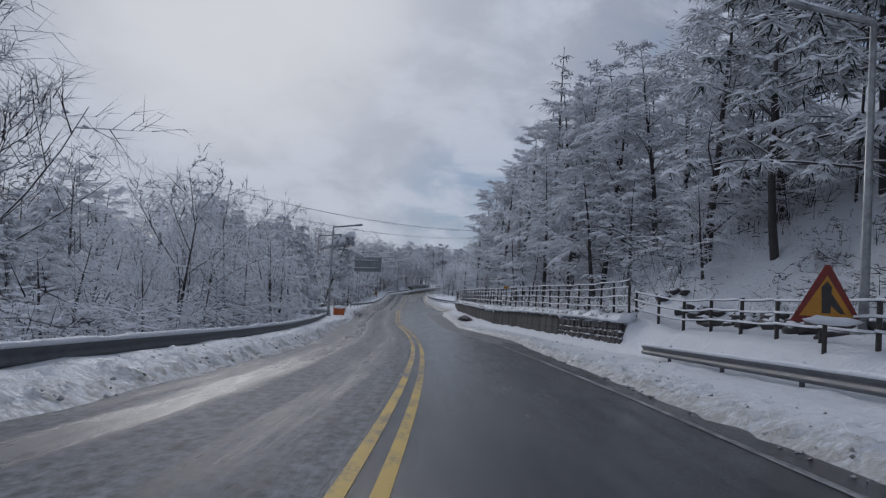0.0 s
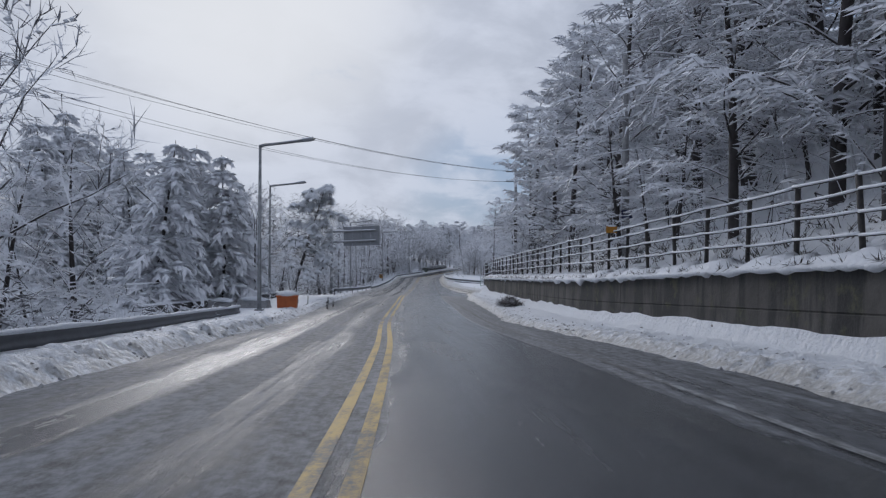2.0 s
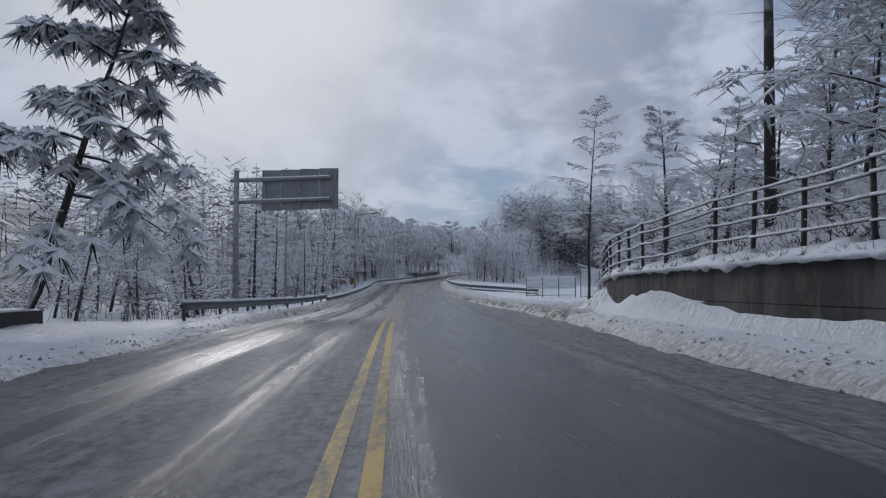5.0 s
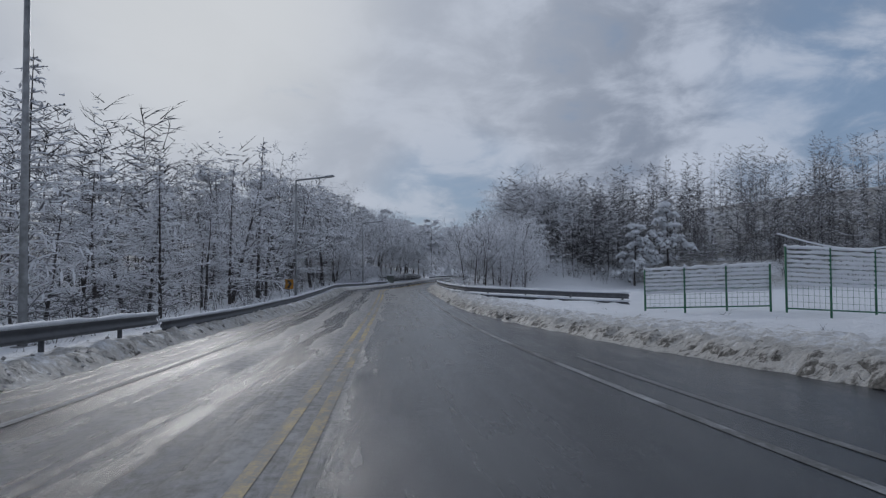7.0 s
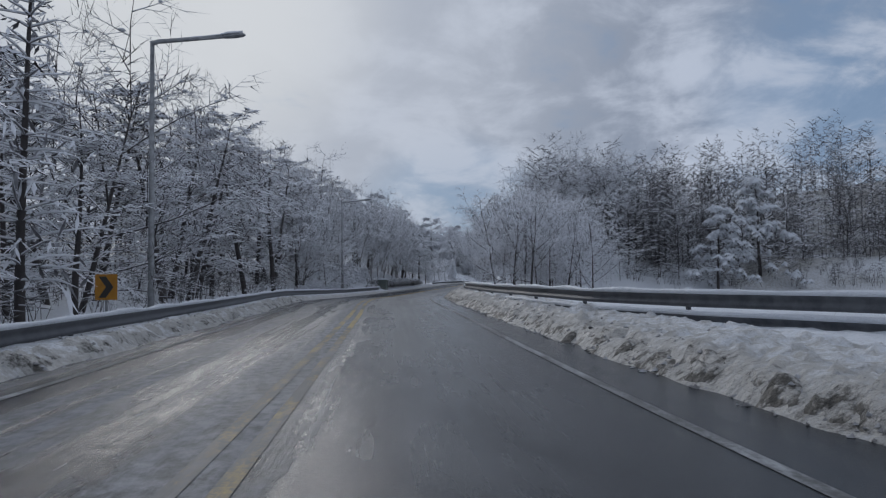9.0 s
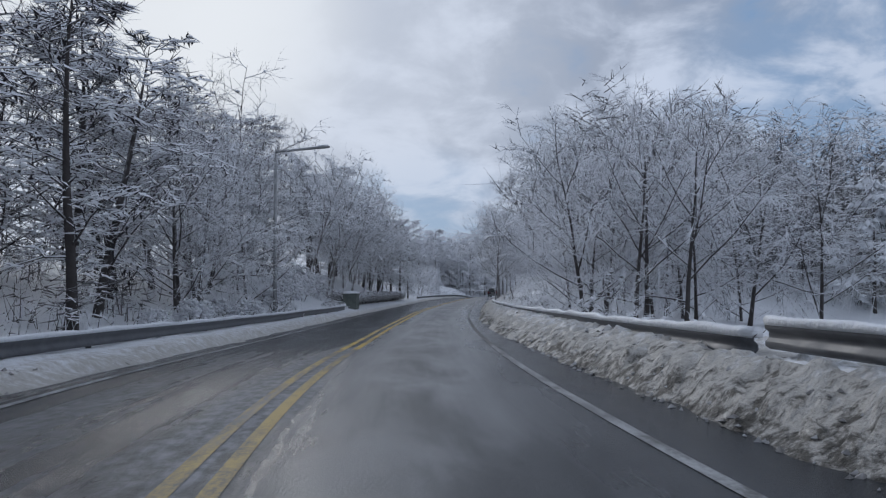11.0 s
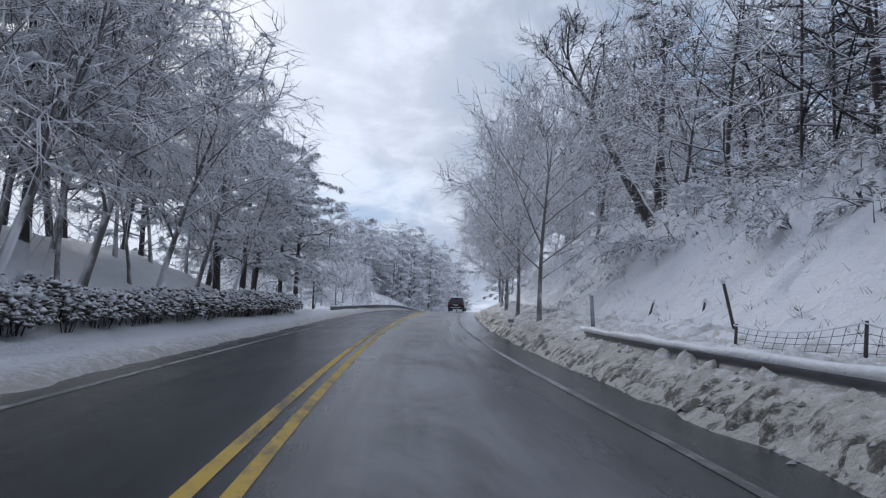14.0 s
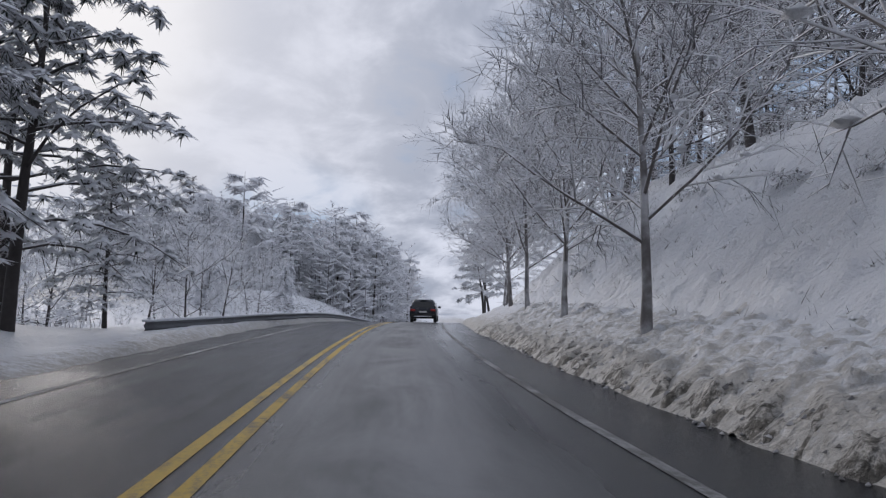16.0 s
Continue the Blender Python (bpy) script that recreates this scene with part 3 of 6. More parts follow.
def make_ground():
    ds = np.concatenate([-np.geomspace(150, 13, 22), -np.arange(12, 7.9, -0.5), -np.arange(7.6, 3.0, -0.22), [-2.0, 0.0, 2.0], np.arange(3.0, 9.0, 0.2), [7.68, 7.72, 7.78, 7.95][:0], np.arange(9.0, 13.1, 0.5), np.geomspace(14, 150, 22)])
    ds = np.unique(np.round(ds, 3))
    ys = np.concatenate([np.arange(-70, 0, 2.5), np.arange(0, 322, 0.9), np.arange(322, 470, 3.0)])
    s, dirt = Shape(), []
    for y in ys:
        x0, z0, el, er = cx(y), cz(y), edge_left(y), edge_right(y)
        for d in ds:
            x = x0 + d
            s.v.append((x, y, z0 + rise(y, d)))
            past = d - er if d > 0 else el - d
            strong = (0.66 + (0.16 if 120 < y < 205 else 0.0)) if d > 0 else (0.45 if y < 110 else 0.7)
            width = (4.2 if y < 205 else 2.4) if d > 0 and y > 125 else (1.5 if d > 0 else (2.6 if y < 110 else 1.6))
            # darker colour for the ground below the woods, broken up by noise
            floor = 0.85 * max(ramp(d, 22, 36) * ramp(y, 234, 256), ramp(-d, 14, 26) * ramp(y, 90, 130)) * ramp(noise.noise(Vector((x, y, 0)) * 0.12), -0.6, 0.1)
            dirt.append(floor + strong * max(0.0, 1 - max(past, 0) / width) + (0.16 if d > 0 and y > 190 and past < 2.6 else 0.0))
    n = len(ds)
    for i in range(len(ys) - 1):
        for j in range(n - 1):
            s.face(i * n + j, i * n + j + 1, (i + 1) * n + j + 1, (i + 1) * n + j)
    # out to the horizon
    rim = [i * n for i in range(len(ys))] + [(len(ys) - 1) * n + j for j in range(1, n)] + [i * n + n - 1 for i in reversed(range(len(ys) - 1))] + list(reversed(range(1, n - 1)))
    first = len(s.v)
    for i in rim:
        x, y, z = s.v[i]
        away = Vector((x, y - 200, 0)).normalized()
        s.v.append((x + away.x * 2600, y + away.y * 2600, 10.0))
        dirt.append(0.0)
    for a in range(len(rim)):
        b = (a + 1) % len(rim)
        s.face(rim[a], rim[b], first + b, first + a)
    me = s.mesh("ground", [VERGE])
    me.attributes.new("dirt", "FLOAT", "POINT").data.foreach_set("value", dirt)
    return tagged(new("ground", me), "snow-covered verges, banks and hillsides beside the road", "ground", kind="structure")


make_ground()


def make_road():
    ds, ys = np.arange(-6.4, 9.21, 0.3), np.concatenate([np.arange(-70, 322, 1.0), np.arange(322, 470, 3.0)])
    s, lane, slush, damp, gloss = Shape(), [], [], [], []
    for y in ys:
        x0, z0 = cx(y), cz(y)
        for d in ds:
            s.v.append((x0 + d, y, z0 + 0.012 * math.cos(d * 0.5)))
            lane += [d, y, 0.0]
            early = np.interp(y, [-60, 95, 125, 190, 204, 213], [1, 1, 0.82, 0.8, 0.8, 0.0])
            a = 0.0
            if d < np.interp(y, [30, 55, 200, 212], [-0.3, 0.95, 0.95, -0.3]):
                track = math.exp(-(((d + 1.25) / 0.45) ** 2)) * 0.24 + math.exp(-(((d + 2.9) / 0.45) ** 2)) * 0.24
                a = early * (0.74 - track) + (1 - early) * 0.06
                a *= float(np.interp(d, [-0.1, 1.0], [1.0, 0.35]))
                if d < -2.6:
                    a -= 0.12 * early
            elif d < 3.6:
                centre = math.exp(-(((d - 1.8) / 0.5) ** 2))
                # the rise past 200 m also pales the lane for the sky's sheen
                ahead = np.interp(y, [-60, 20, 60, 105, 130, 200, 225, 440], [0.05, 0.08, 0.3, 0.35, 0.12, 0.12, 0.36, 0.36])
                a = ahead * (0.75 - 0.5 * min(1, max(0, d - 1.0))) + 0.10 * centre
                if d < 0.7:
                    a += 0.06 * early
            else:
                a = np.interp(y, [-60, 30, 55, 100, 125, 440], [0.15, 0.25, 0.82, 0.8, 0.14, 0.12])
            if abs(d) < 0.75:
                a += 0.42 * float(np.interp(y, [-60, 100, 125, 150, 195, 215], [0.0, 0.0, 0.2, 0.3, 0.2, 0.0])) * (1 - (d / 0.75) ** 2)
            slush.append(float(a))
            gloss.append(float(np.interp(d, [0.0, 0.6], [np.interp(y, [60, 112, 190, 212], [0.17, 0.22, 0.27, 0.12]), np.interp(y, [190, 215], [0.5, 0.8])])))
            # lane middle: sky sheen put into the base colour, along with dried salt
            lane_mid = math.exp(-(((d - 1.7) / 1.3) ** 2))
            damp.append(1.0 - (float(np.interp(y, [-60, 150, 185, 200, 440], [0.12, 0.25, 0.5, 0.9, 0.85])) * lane_mid if d > -0.2 else (0.25 if y < 110 else 0.0)))
    n = len(ds)
    for i in range(len(ys) - 1):
        for j in range(n - 1):
            s.face(i * n + j, i * n + j + 1, (i + 1) * n + j + 1, (i + 1) * n + j)
    me = s.mesh("road", [ROAD])
    me.attributes.new("lane", "FLOAT_VECTOR", "POINT").data.foreach_set("vector", lane)
    me.attributes.new("slush", "FLOAT", "POINT").data.foreach_set("value", slush)
    me.attributes.new("gloss", "FLOAT", "POINT").data.foreach_set("value", gloss)
    me.attributes.new("damp", "FLOAT", "POINT").data.foreach_set("value", damp)
    return tagged(new("road", me), "wet two-lane asphalt road with patches of slush", "road", kind="structure")


road = make_road()


def road_line(name, off, width, y0, y1, mat, label):
    s = Shape()
    off = off if callable(off) else (lambda y, d=off: d)
    ys = np.arange(y0, y1 + 0.1, 1.0)
    s.sweep([[(cx(y) + e, y, cz(y) + 0.012 * math.cos(e * 0.5) + 0.006) for e in (off(y) - width / 2, off(y) + width / 2)] for y in ys])
    part(name, s, mat, road, label)


for side in (-0.155, 0.155):
    road_line("yellow_line", side, 0.14, -60, 16, YELLOW, "worn yellow centre line")
    road_line("yellow_line", side, 0.14, 16, 112, PALEYELLOW, "worn yellow centre line under thin slush")
    road_line("yellow_line", side, 0.14, 112, 206, DULLYELLOW, "worn yellow centre line under slush")
    road_line("yellow_line", side, 0.14, 206, 440, YELLOW, "worn yellow centre line")
EDGE_LINE = knots([(-60, 4.15), (30, 4.15), (56, 4.3), (75, 4.3), (110, 4.15), (131, 4.05), (145, 3.85), (160, 3.62), (178, 3.5), (212, 3.42), (232, 3.55), (246, 3.88), (262, 3.85), (280, 3.66), (440, 3.66)])
for y0, y1, paint in ((-60, 46, WHITE), (46, 112, FADED), (112, 440, WHITE)):
    road_line("white_line", EDGE_LINE, 0.13, y0, y1, paint, "white edge line")
road_line("white_line", -3.12, 0.13, 118, 440, WHITE, "white edge line")
road_line("white_line", 4.75, 0.12, 104, 134, FADED, "white edge line")


# ---------------------------------------------------------------- trees
def bend(p, way, length, steps, rng, wander, sag):
    """A wandering line from p: its points. sag pulls it down (or up, if negative)."""
    pts, d, step = [tuple(p)], Vector(way).normalized(), length / steps
    p = Vector(p)
    for _ in range(steps):
        d = (d + Vector((rng.uniform(-1, 1), rng.uniform(-1, 1), rng.uniform(-1, 1))) * wander + Vector((0, 0, -sag))).normalized()
        p = p + d * step
        pts.append(tuple(p))
    return pts, d


def off_axis(d, angle, turn):
    """d tilted by angle towards the side that turn names."""
    d = Vector(d)
    side = d.cross(Vector((0, 0, 1)))
    if side.length < 0.2:
        side = Vector((1, 0, 0))
    side.normalize()
    other = d.cross(side)
    return d * math.cos(angle) + (side * math.cos(turn) + other * math.sin(turn)) * math.sin(angle)


def along(pts, t):
    f = t * (len(pts) - 1)
    i = min(int(f), len(pts) - 2)
    return Vector(pts[i]).lerp(Vector(pts[i + 1]), f - i), (Vector(pts[i + 1]) - Vector(pts[i])).normalized()


def broadleaf(seed, height, limbs=8, boughs=6, twigs=6, sprays=3, spread=0.5, clear_part=0.3, lean=(0, 0), thick=1.0, twig_r=0.02, sides=5, sag=0.05, clumps=2, rise_angle=(0.75, 1.2), wander=0.15, wide=2.0):
    """A leafless broadleaf tree: trunk and limbs in one mesh, snow-laden twigs in another."""
    rng = random.Random(seed)
    trunk, crown = Shape(), Shape()
    r0 = 0.011 * height * thick + 0.03
    pts, d = bend((0, 0, -0.3), (lean[0], lean[1], 1), height * 0.8, 7, rng, 0.07, -0.05)
    trunk.tube(pts, [r0 * 1.25] + [r0 * (1 - 0.86 * i / 7) for i in range(1, 8)], sides)
    for n in range(limbs):
        t = clear_part + (1 - clear_part) * (n + rng.random() * 0.8) / limbs
        p, axis = along(pts, min(t, 0.98))
        ang = rng.uniform(*rise_angle) * (1.2 - 0.6 * t)
        ln = height * spread * rng.uniform(0.6, 1.25) * (1.12 - 0.6 * t) * min(1.0, 0.5 + 1.6 * t)
        lp, ld = bend(p, off_axis(axis, ang, n * 2.4 + rng.uniform(-0.5, 0.5)), ln, 4, rng, wander, -0.03)
        lr = r0 * 0.40 * (1.1 - 0.6 * t)
        trunk.tube(lp, [lr, lr * 0.78 + 0.004, lr * 0.55 + 0.006, lr * 0.36 + 0.006, lr * 0.16 + 0.005], 4)
        for b in range(boughs):
            u = 0.14 + 0.86 * (b + rng.random()) / boughs
            bp, baxis = along(lp, min(u, 0.99))
            bl = ln * rng.uniform(0.36, 0.62) * (1.2 - 0.55 * u)
            bpts, bd = bend(bp, off_axis(baxis, rng.uniform(0.5, 1.05) * rise_angle[1] / 1.2, rng.uniform(0, 6.28)), bl, 3, rng, 0.2 * wander / 0.15, sag)
            if sides <= 6:
                bpts = [bpts[0], bpts[-1]]
            if sides > 6:
                crown.spike(bpts, [twig_r * 1.7, twig_r * 1.6, twig_r * 1.3])
            else:
                crown.needle(bpts[0], bpts[-1], twig_r * 1.6)
            for w in range(clumps):
                c, _ = along(bpts, rng.uniform(0.05, 0.8))
                k = height * rng.uniform(0.005, 0.013)
                crown.lump((c.x, c.y, c.z + k * 0.35), k * rng.uniform(0.9, 1.6), k * 0.75, 1)
            for w in range(twigs):
                v = 0.1 + 0.9 * (w + rng.random()) / twigs
                wp, waxis = along(bpts, min(v, 0.99))
                wl = max(0.06 * height, bl * rng.uniform(0.4, 0.85))
                we = wp + off_axis(waxis, rng.uniform(0.45, 1.0), rng.uniform(0, 6.28)) * wl + Vector((0, 0, -sag * wl))
                if wide < 1.3:
                    crown.needle(wp, we, twig_r * wide * rng.uniform(0.7, 1.0))
                else:
                    crown.frond(wp, we, twig_r * wide * rng.uniform(0.6, 1.2))
                for q in range(sprays):
                    sp = wp.lerp(we, rng.uniform(0.15, 0.85))
                    e = sp + off_axis((we - wp).normalized(), rng.uniform(0.4, 1.0), rng.uniform(0, 6.28)) * wl * rng.uniform(0.4, 0.85) + Vector((0, 0, -0.04))
                    crown.needle(sp, e, twig_r * wide * 0.6)
    return trunk, crown


def larch(seed, height, rows=26, per=5, twigs=7, reach=0.24, droop=0.10, twig_r=0.024, low=0.12, lean=(0, 0)):
    """A slender conical tree with whorls of fine snow-covered branches."""
    rng = random.Random(seed)
    trunk, crown = Shape(), Shape()
    r0 = 0.010 * height + 0.03
    pts, d = bend((0, 0, -0.3), (lean[0], lean[1], 1), height, 8, rng, 0.02, -0.03)
    trunk.tube(pts, [r0 * (1 - 0.93 * i / 8) for i in range(9)], 5)
    for n in range(rows):
        t = low + (0.985 - low) * (n + rng.random() * 0.6) / rows
        for k in range(per):
            if rng.random() < 0.12:
                continue
            p, axis = along(pts, t)
            ln = height * reach * (1.06 - t) ** 0.8 * rng.uniform(0.5, 1.25)
            way = off_axis(axis, rng.uniform(1.05, 1.55), k * 6.28 / per + rng.uniform(-0.6, 0.6))
            bpts, bd = bend(p, way, ln, 3, rng, 0.14, droop)
            crown.spike(bpts, [twig_r * 1.6, twig_r * 1.6, twig_r * 1.3])
            for w in range(twigs):
                u = 0.15 + 0.85 * (w + rng.random()) / twigs
                wp, waxis = along(bpts, min(u, 0.99))
                wl = ln * rng.uniform(0.22, 0.45)
                e = wp + off_axis(waxis, rng.uniform(0.6, 1.1), rng.uniform(0, 6.28)) * wl + Vector((0, 0, -droop * wl * 2))
                crown.frond(wp, e, twig_r * rng.uniform(1.2, 2.3))
    return trunk, crown


def pine(seed, height, boughs=17, tufts=7, fingers=12, clear_part=0.42, lean=(0, 0), reach=0.3, drop=0.15, size=1.0, pads=3):
    """A pine: bare lower trunk, boughs with tufts of needles that carry pads of snow."""
    rng = random.Random(seed)
    trunk, crown = Shape(), Shape()
    r0 = 0.013 * height + 0.03
    pts, d = bend((0, 0, -0.3), (lean[0], lean[1], 1), height, 8, rng, 0.06, -0.04)
    trunk.tube(pts, [r0 * (1 - 0.88 * i / 8) for i in range(9)], 6)
    for n in range(boughs):
        t = clear_part + (1 - clear_part) * (n + rng.random() * 0.7) / boughs
        p, axis = along(pts, min(t, 0.985))
        ln = height * reach * (1.25 - t) * rng.uniform(0.7, 1.2)
        bpts, bd = bend(p, off_axis(axis, rng.uniform(1.0, 1.45), n * 2.4 + rng.uniform(-0.5, 0.5)), ln, 4, rng, 0.12, drop * 0.4)
        trunk.tube(bpts, [r0 * 0.3, r0 * 0.24, r0 * 0.18, r0 * 0.12, r0 * 0.06], 4)
        for k in range(tufts):
            u = 0.2 + 0.8 * (k + rng.random()) / tufts
            c, caxis = along(bpts, min(u, 0.99))
            wide = 0.3 * ln * (1.1 - u)
            c = c + Vector((rng.uniform(-1, 1) * (0.25 + wide), rng.uniform(-1, 1) * (0.25 + wide), rng.uniform(-0.08, 0.2) - drop * 0.3 * wide)) * size
            for g in range(fingers):
                a = g * 6.28 / fingers + rng.uniform(-0.3, 0.3)
                way = Vector((math.cos(a), math.sin(a), rng.uniform(-0.5, 0.45)))
                fl = rng.uniform(0.3, 0.62) * size
                e = c + way * fl + Vector((0, 0, -drop * fl * 1.5))
                crown.needle(c, e, rng.uniform(0.028, 0.05) * size)
            for g in range(pads):
                a = g * 6.28 / pads + rng.uniform(-0.6, 0.6)
                fl = rng.uniform(0.32, 0.60) * size
                q = c + Vector((0, 0, rng.uniform(0.05, 0.12) * size)) - Vector((math.cos(a), math.sin(a), 0)) * fl * 0.3
                crown.frond(q, q + Vector((math.cos(a), math.sin(a), rng.uniform(-0.3, 0.1) - drop * 0.9)) * fl * 1.25, rng.uniform(0.10, 0.19) * size, 0.10 * size, 1)
    return trunk, crown


def drooper(seed, height, rows=13, per=6, fingers=9, reach=0.3, size=1.0):
    """A conifer bowed under snow: tiers of hanging, white-backed branches."""
    rng = random.Random(seed)
    trunk, crown = Shape(), Shape()
    r0 = 0.011 * height + 0.03
    pts, d = bend((0, 0, -0.3), (rng.uniform(-0.06, 0.06), rng.uniform(-0.06, 0.06), 1), height, 7, rng, 0.04, -0.03)
    trunk.tube(pts, [r0 * (1 - 0.9 * i / 7) for i in range(8)], 5)
    for n in range(rows):
        t = 0.10 + 0.89 * (n + rng.random() * 0.6) / rows
        for k in range(per):
            p, axis = along(pts, min(t, 0.99))
            ln = height * reach * (1.10 - t) ** 0.7 * rng.uniform(0.5, 1.2)
            bpts, bd = bend(p, off_axis(axis, rng.uniform(0.9, 1.4), k * 6.28 / per + rng.uniform(-0.7, 0.7)), ln, 3, rng, 0.1, 0.34)
            w = (0.06 + 0.04 * ln) * size
            crown.spike(bpts, [w * 0.5, w * 0.9, w * 0.8])
            for g in range(fingers):
                u = 0.12 + 0.88 * (g + rng.random()) / fingers
                c, caxis = along(bpts, min(u, 0.99))
                side = off_axis(caxis, rng.uniform(0.4, 1.0), rng.choice((0.0, 3.14)) + rng.uniform(-0.6, 0.6))
                fl = ln * rng.uniform(0.10, 0.21) + 0.13
                crown.needle(c, c + side * fl + Vector((0, 0, -0.6 * fl)), w * rng.uniform(0.45, 0.8))
            for u in (0.35, 0.75):
                c, _ = along(bpts, u + rng.uniform(-0.15, 0.15))
                crown.lump((c.x, c.y, c.z + w * 0.6), w * rng.uniform(1.6, 2.6), w * 0.9, 1)
    return trunk, crown


def feathery(seed, height, limbs=24, boughs=8, sprays=6, reach=0.30, low=0.10, droop=0.16, size=1.0, lean=(0, 0), thick=1.0):
    """A tree in level tiers of fine sprays, every one of them caked with snow."""
    rng = random.Random(seed)
    trunk, crown = Shape(), Shape()
    r0 = (0.009 * height + 0.03) * thick
    pts, d = bend((0, 0, -0.3), (lean[0], lean[1], 1), height * 0.97, 8, rng, 0.05, -0.04)
    trunk.tube(pts, [r0 * (1.2 - 1.1 * i / 8) for i in range(9)], 6)
    for n in range(limbs):
        t = low + (0.985 - low) * ((n + rng.random() * 0.8) / limbs) ** 0.9
        p, axis = along(pts, min(t, 0.985))
        ln = height * reach * (1.12 - t) ** 0.65 * rng.uniform(0.65, 1.2) * min(1.0, 0.7 + 2.2 * (t - low))
        lp, ld = bend(p, off_axis(axis, rng.uniform(0.65, 1.35), n * 2.4 + rng.uniform(-0.9, 0.9)), ln, 4, rng, 0.2, 0.10)
        lr = r0 * 0.34 * (1.1 - 0.7 * t)
        trunk.tube(lp, [lr, lr * 0.75 + 0.003, lr * 0.5 + 0.004, lr * 0.3 + 0.004, 0.005], 3)
        for b in range(boughs):
            u = 0.12 + 0.86 * (b + rng.random()) / boughs
            bp, ba = along(lp, min(u, 0.99))
            flat_side = Vector((-ba.y, ba.x, 0.0)) * (1 if b % 2 else -1)
            way = (ba * rng.uniform(0.5, 1.0) + flat_side * rng.uniform(0.5, 1.1) + Vector((0, 0, rng.uniform(-0.25, 0.35)))).normalized()
            bl = ln * rng.uniform(0.3, 0.5) * (1.2 - 0.6 * u) + 0.15 * size
            be = bp + way * bl + Vector((0, 0, -droop * bl))
            crown.needle(bp, be, 0.03 * size)
            for q in range(sprays):
                v = 0.15 + 0.85 * (q + rng.random()) / sprays
                c = bp.lerp(be, v) + Vector((0, 0, 0.04 * bl * math.sin(3.1 * v)))
                side = Vector((-way.y, way.x, 0.0)) * (1 if q % 2 else -1)
                fw = (way * rng.uniform(0.4, 0.9) + side * rng.uniform(0.4, 1.0) + Vector((0, 0, rng.uniform(-0.45, 0.25)))).normalized()
                fl = rng.uniform(0.26, 0.52) * size
                crown.needle(c, c + fw * fl + Vector((0, 0, -droop * 1.6 * fl)), rng.uniform(0.035, 0.062) * size)
    return trunk, crown


def bush(seed, height, width, stems=14, twigs=6, sprays=2, twig_r=0.02, bow=0.16):
    """A many-stemmed shrub bowed by snow."""
    rng = random.Random(seed)
    stem, crown = Shape(), Shape()
    for n in range(stems):
        a, out = rng.uniform(0, 6.28), rng.uniform(0.15, 1.2)
        way = Vector((math.cos(a) * out, math.sin(a) * out * 1.0, 1.0))
        base = (math.cos(a) * rng.uniform(0, 0.35) * width, math.sin(a) * rng.uniform(0, 0.35) * width, -0.15)
        pts, d = bend(base, way, height * rng.uniform(0.6, 1.25), 4, rng, 0.14, bow)
        stem.spike(pts, [0.014, 0.012, 0.010, 0.008])
        for w in range(twigs):
            p, axis = along(pts, rng.uniform(0.15, 0.98))
            wl = height * rng.uniform(0.14, 0.28)
            e = p + off_axis(axis, rng.uniform(0.5, 1.4), rng.uniform(0, 6.28)) * wl + Vector((0, 0, -0.3 * wl))
            crown.frond(p, e, twig_r * rng.uniform(1.2, 2.4))
            if rng.random() < 0.3:
                crown.lump((p.x, p.y, p.z + 0.02), height * rng.uniform(0.04, 0.09), height * 0.035, 1)
            for q in range(sprays):
                sp = p.lerp(e, rng.uniform(0.2, 0.9))
                crown.needle(sp, sp + off_axis((e - p).normalized(), rng.uniform(0.4, 0.9), rng.uniform(0, 6.28)) * wl * 0.55, twig_r * 1.1)
    return stem, crown


def hedge(seed):
    """A clipped shrub: a rounded mass of small leaf clumps on a few stems."""
    rng = random.Random(seed)
    stem, crown = Shape(), Shape()
    for n in range(7):
        a = rng.uniform(0, 6.28)
        stem.spike([(math.cos(a) * 0.1, math.sin(a) * 0.1, -0.15), (math.cos(a) * 0.3, math.sin(a) * 0.3, 0.35), (math.cos(a) * 0.5, math.sin(a) * 0.5, 0.7)], [0.016, 0.011])
    for n in range(190):
        a, u, r = rng.uniform(0, 6.28), rng.uniform(-0.55, 1.0), rng.uniform(0.55, 1.05)
        w = math.sqrt(max(0.0, 1 - u * u)) * r
        c = (math.cos(a) * w * 0.72, math.sin(a) * w * 0.72, 0.48 + u * r * 0.48)
        k = rng.uniform(0.05, 0.10)
        first = len(crown.v)
        crown.lump(c, k * rng.uniform(0.8, 1.4), k * rng.uniform(0.6, 1.1), 1 if u > 0.45 and rng.random() < 0.4 else 0)
        crown.v[first:] = [tuple(q + rng.uniform(-0.5, 0.5) * k for q in p) for p in crown.v[first:]]
        if rng.random() < 0.4:
            crown.needle(c, (c[0] * 1.18 + rng.uniform(-0.08, 0.08), c[1] * 1.18 + rng.uniform(-0.08, 0.08), c[2] + rng.uniform(-0.02, 0.14)), 0.014)
    return stem, crown


class Kind:
    """One tree model; the first planting uses it, later ones copy it."""

    def __init__(self, name, shapes, mats, label, category, group, names=("trunk", "crown"), height=8.0):
        self.name, self.shapes, self.mats, self.label, self.category, self.group, self.names, self.ob, self.height = name, shapes, mats, label, category, group, names, None, height

    def plant(self, place, scale=1.0, turn=0.0, label=""):
        m = Matrix.LocRotScale(place, Euler((0, 0, turn)), None)
        if self.ob is None:
            self.ob = thing(self.name, m, self.label, self.category, self.group)
            for n, s, mat in zip(self.names, self.shapes, self.mats):
                part(n, s, mat, self.ob)
            self.ob.scale = (scale,) * 3
            return self.ob
        kept = self.ob.scale.copy()
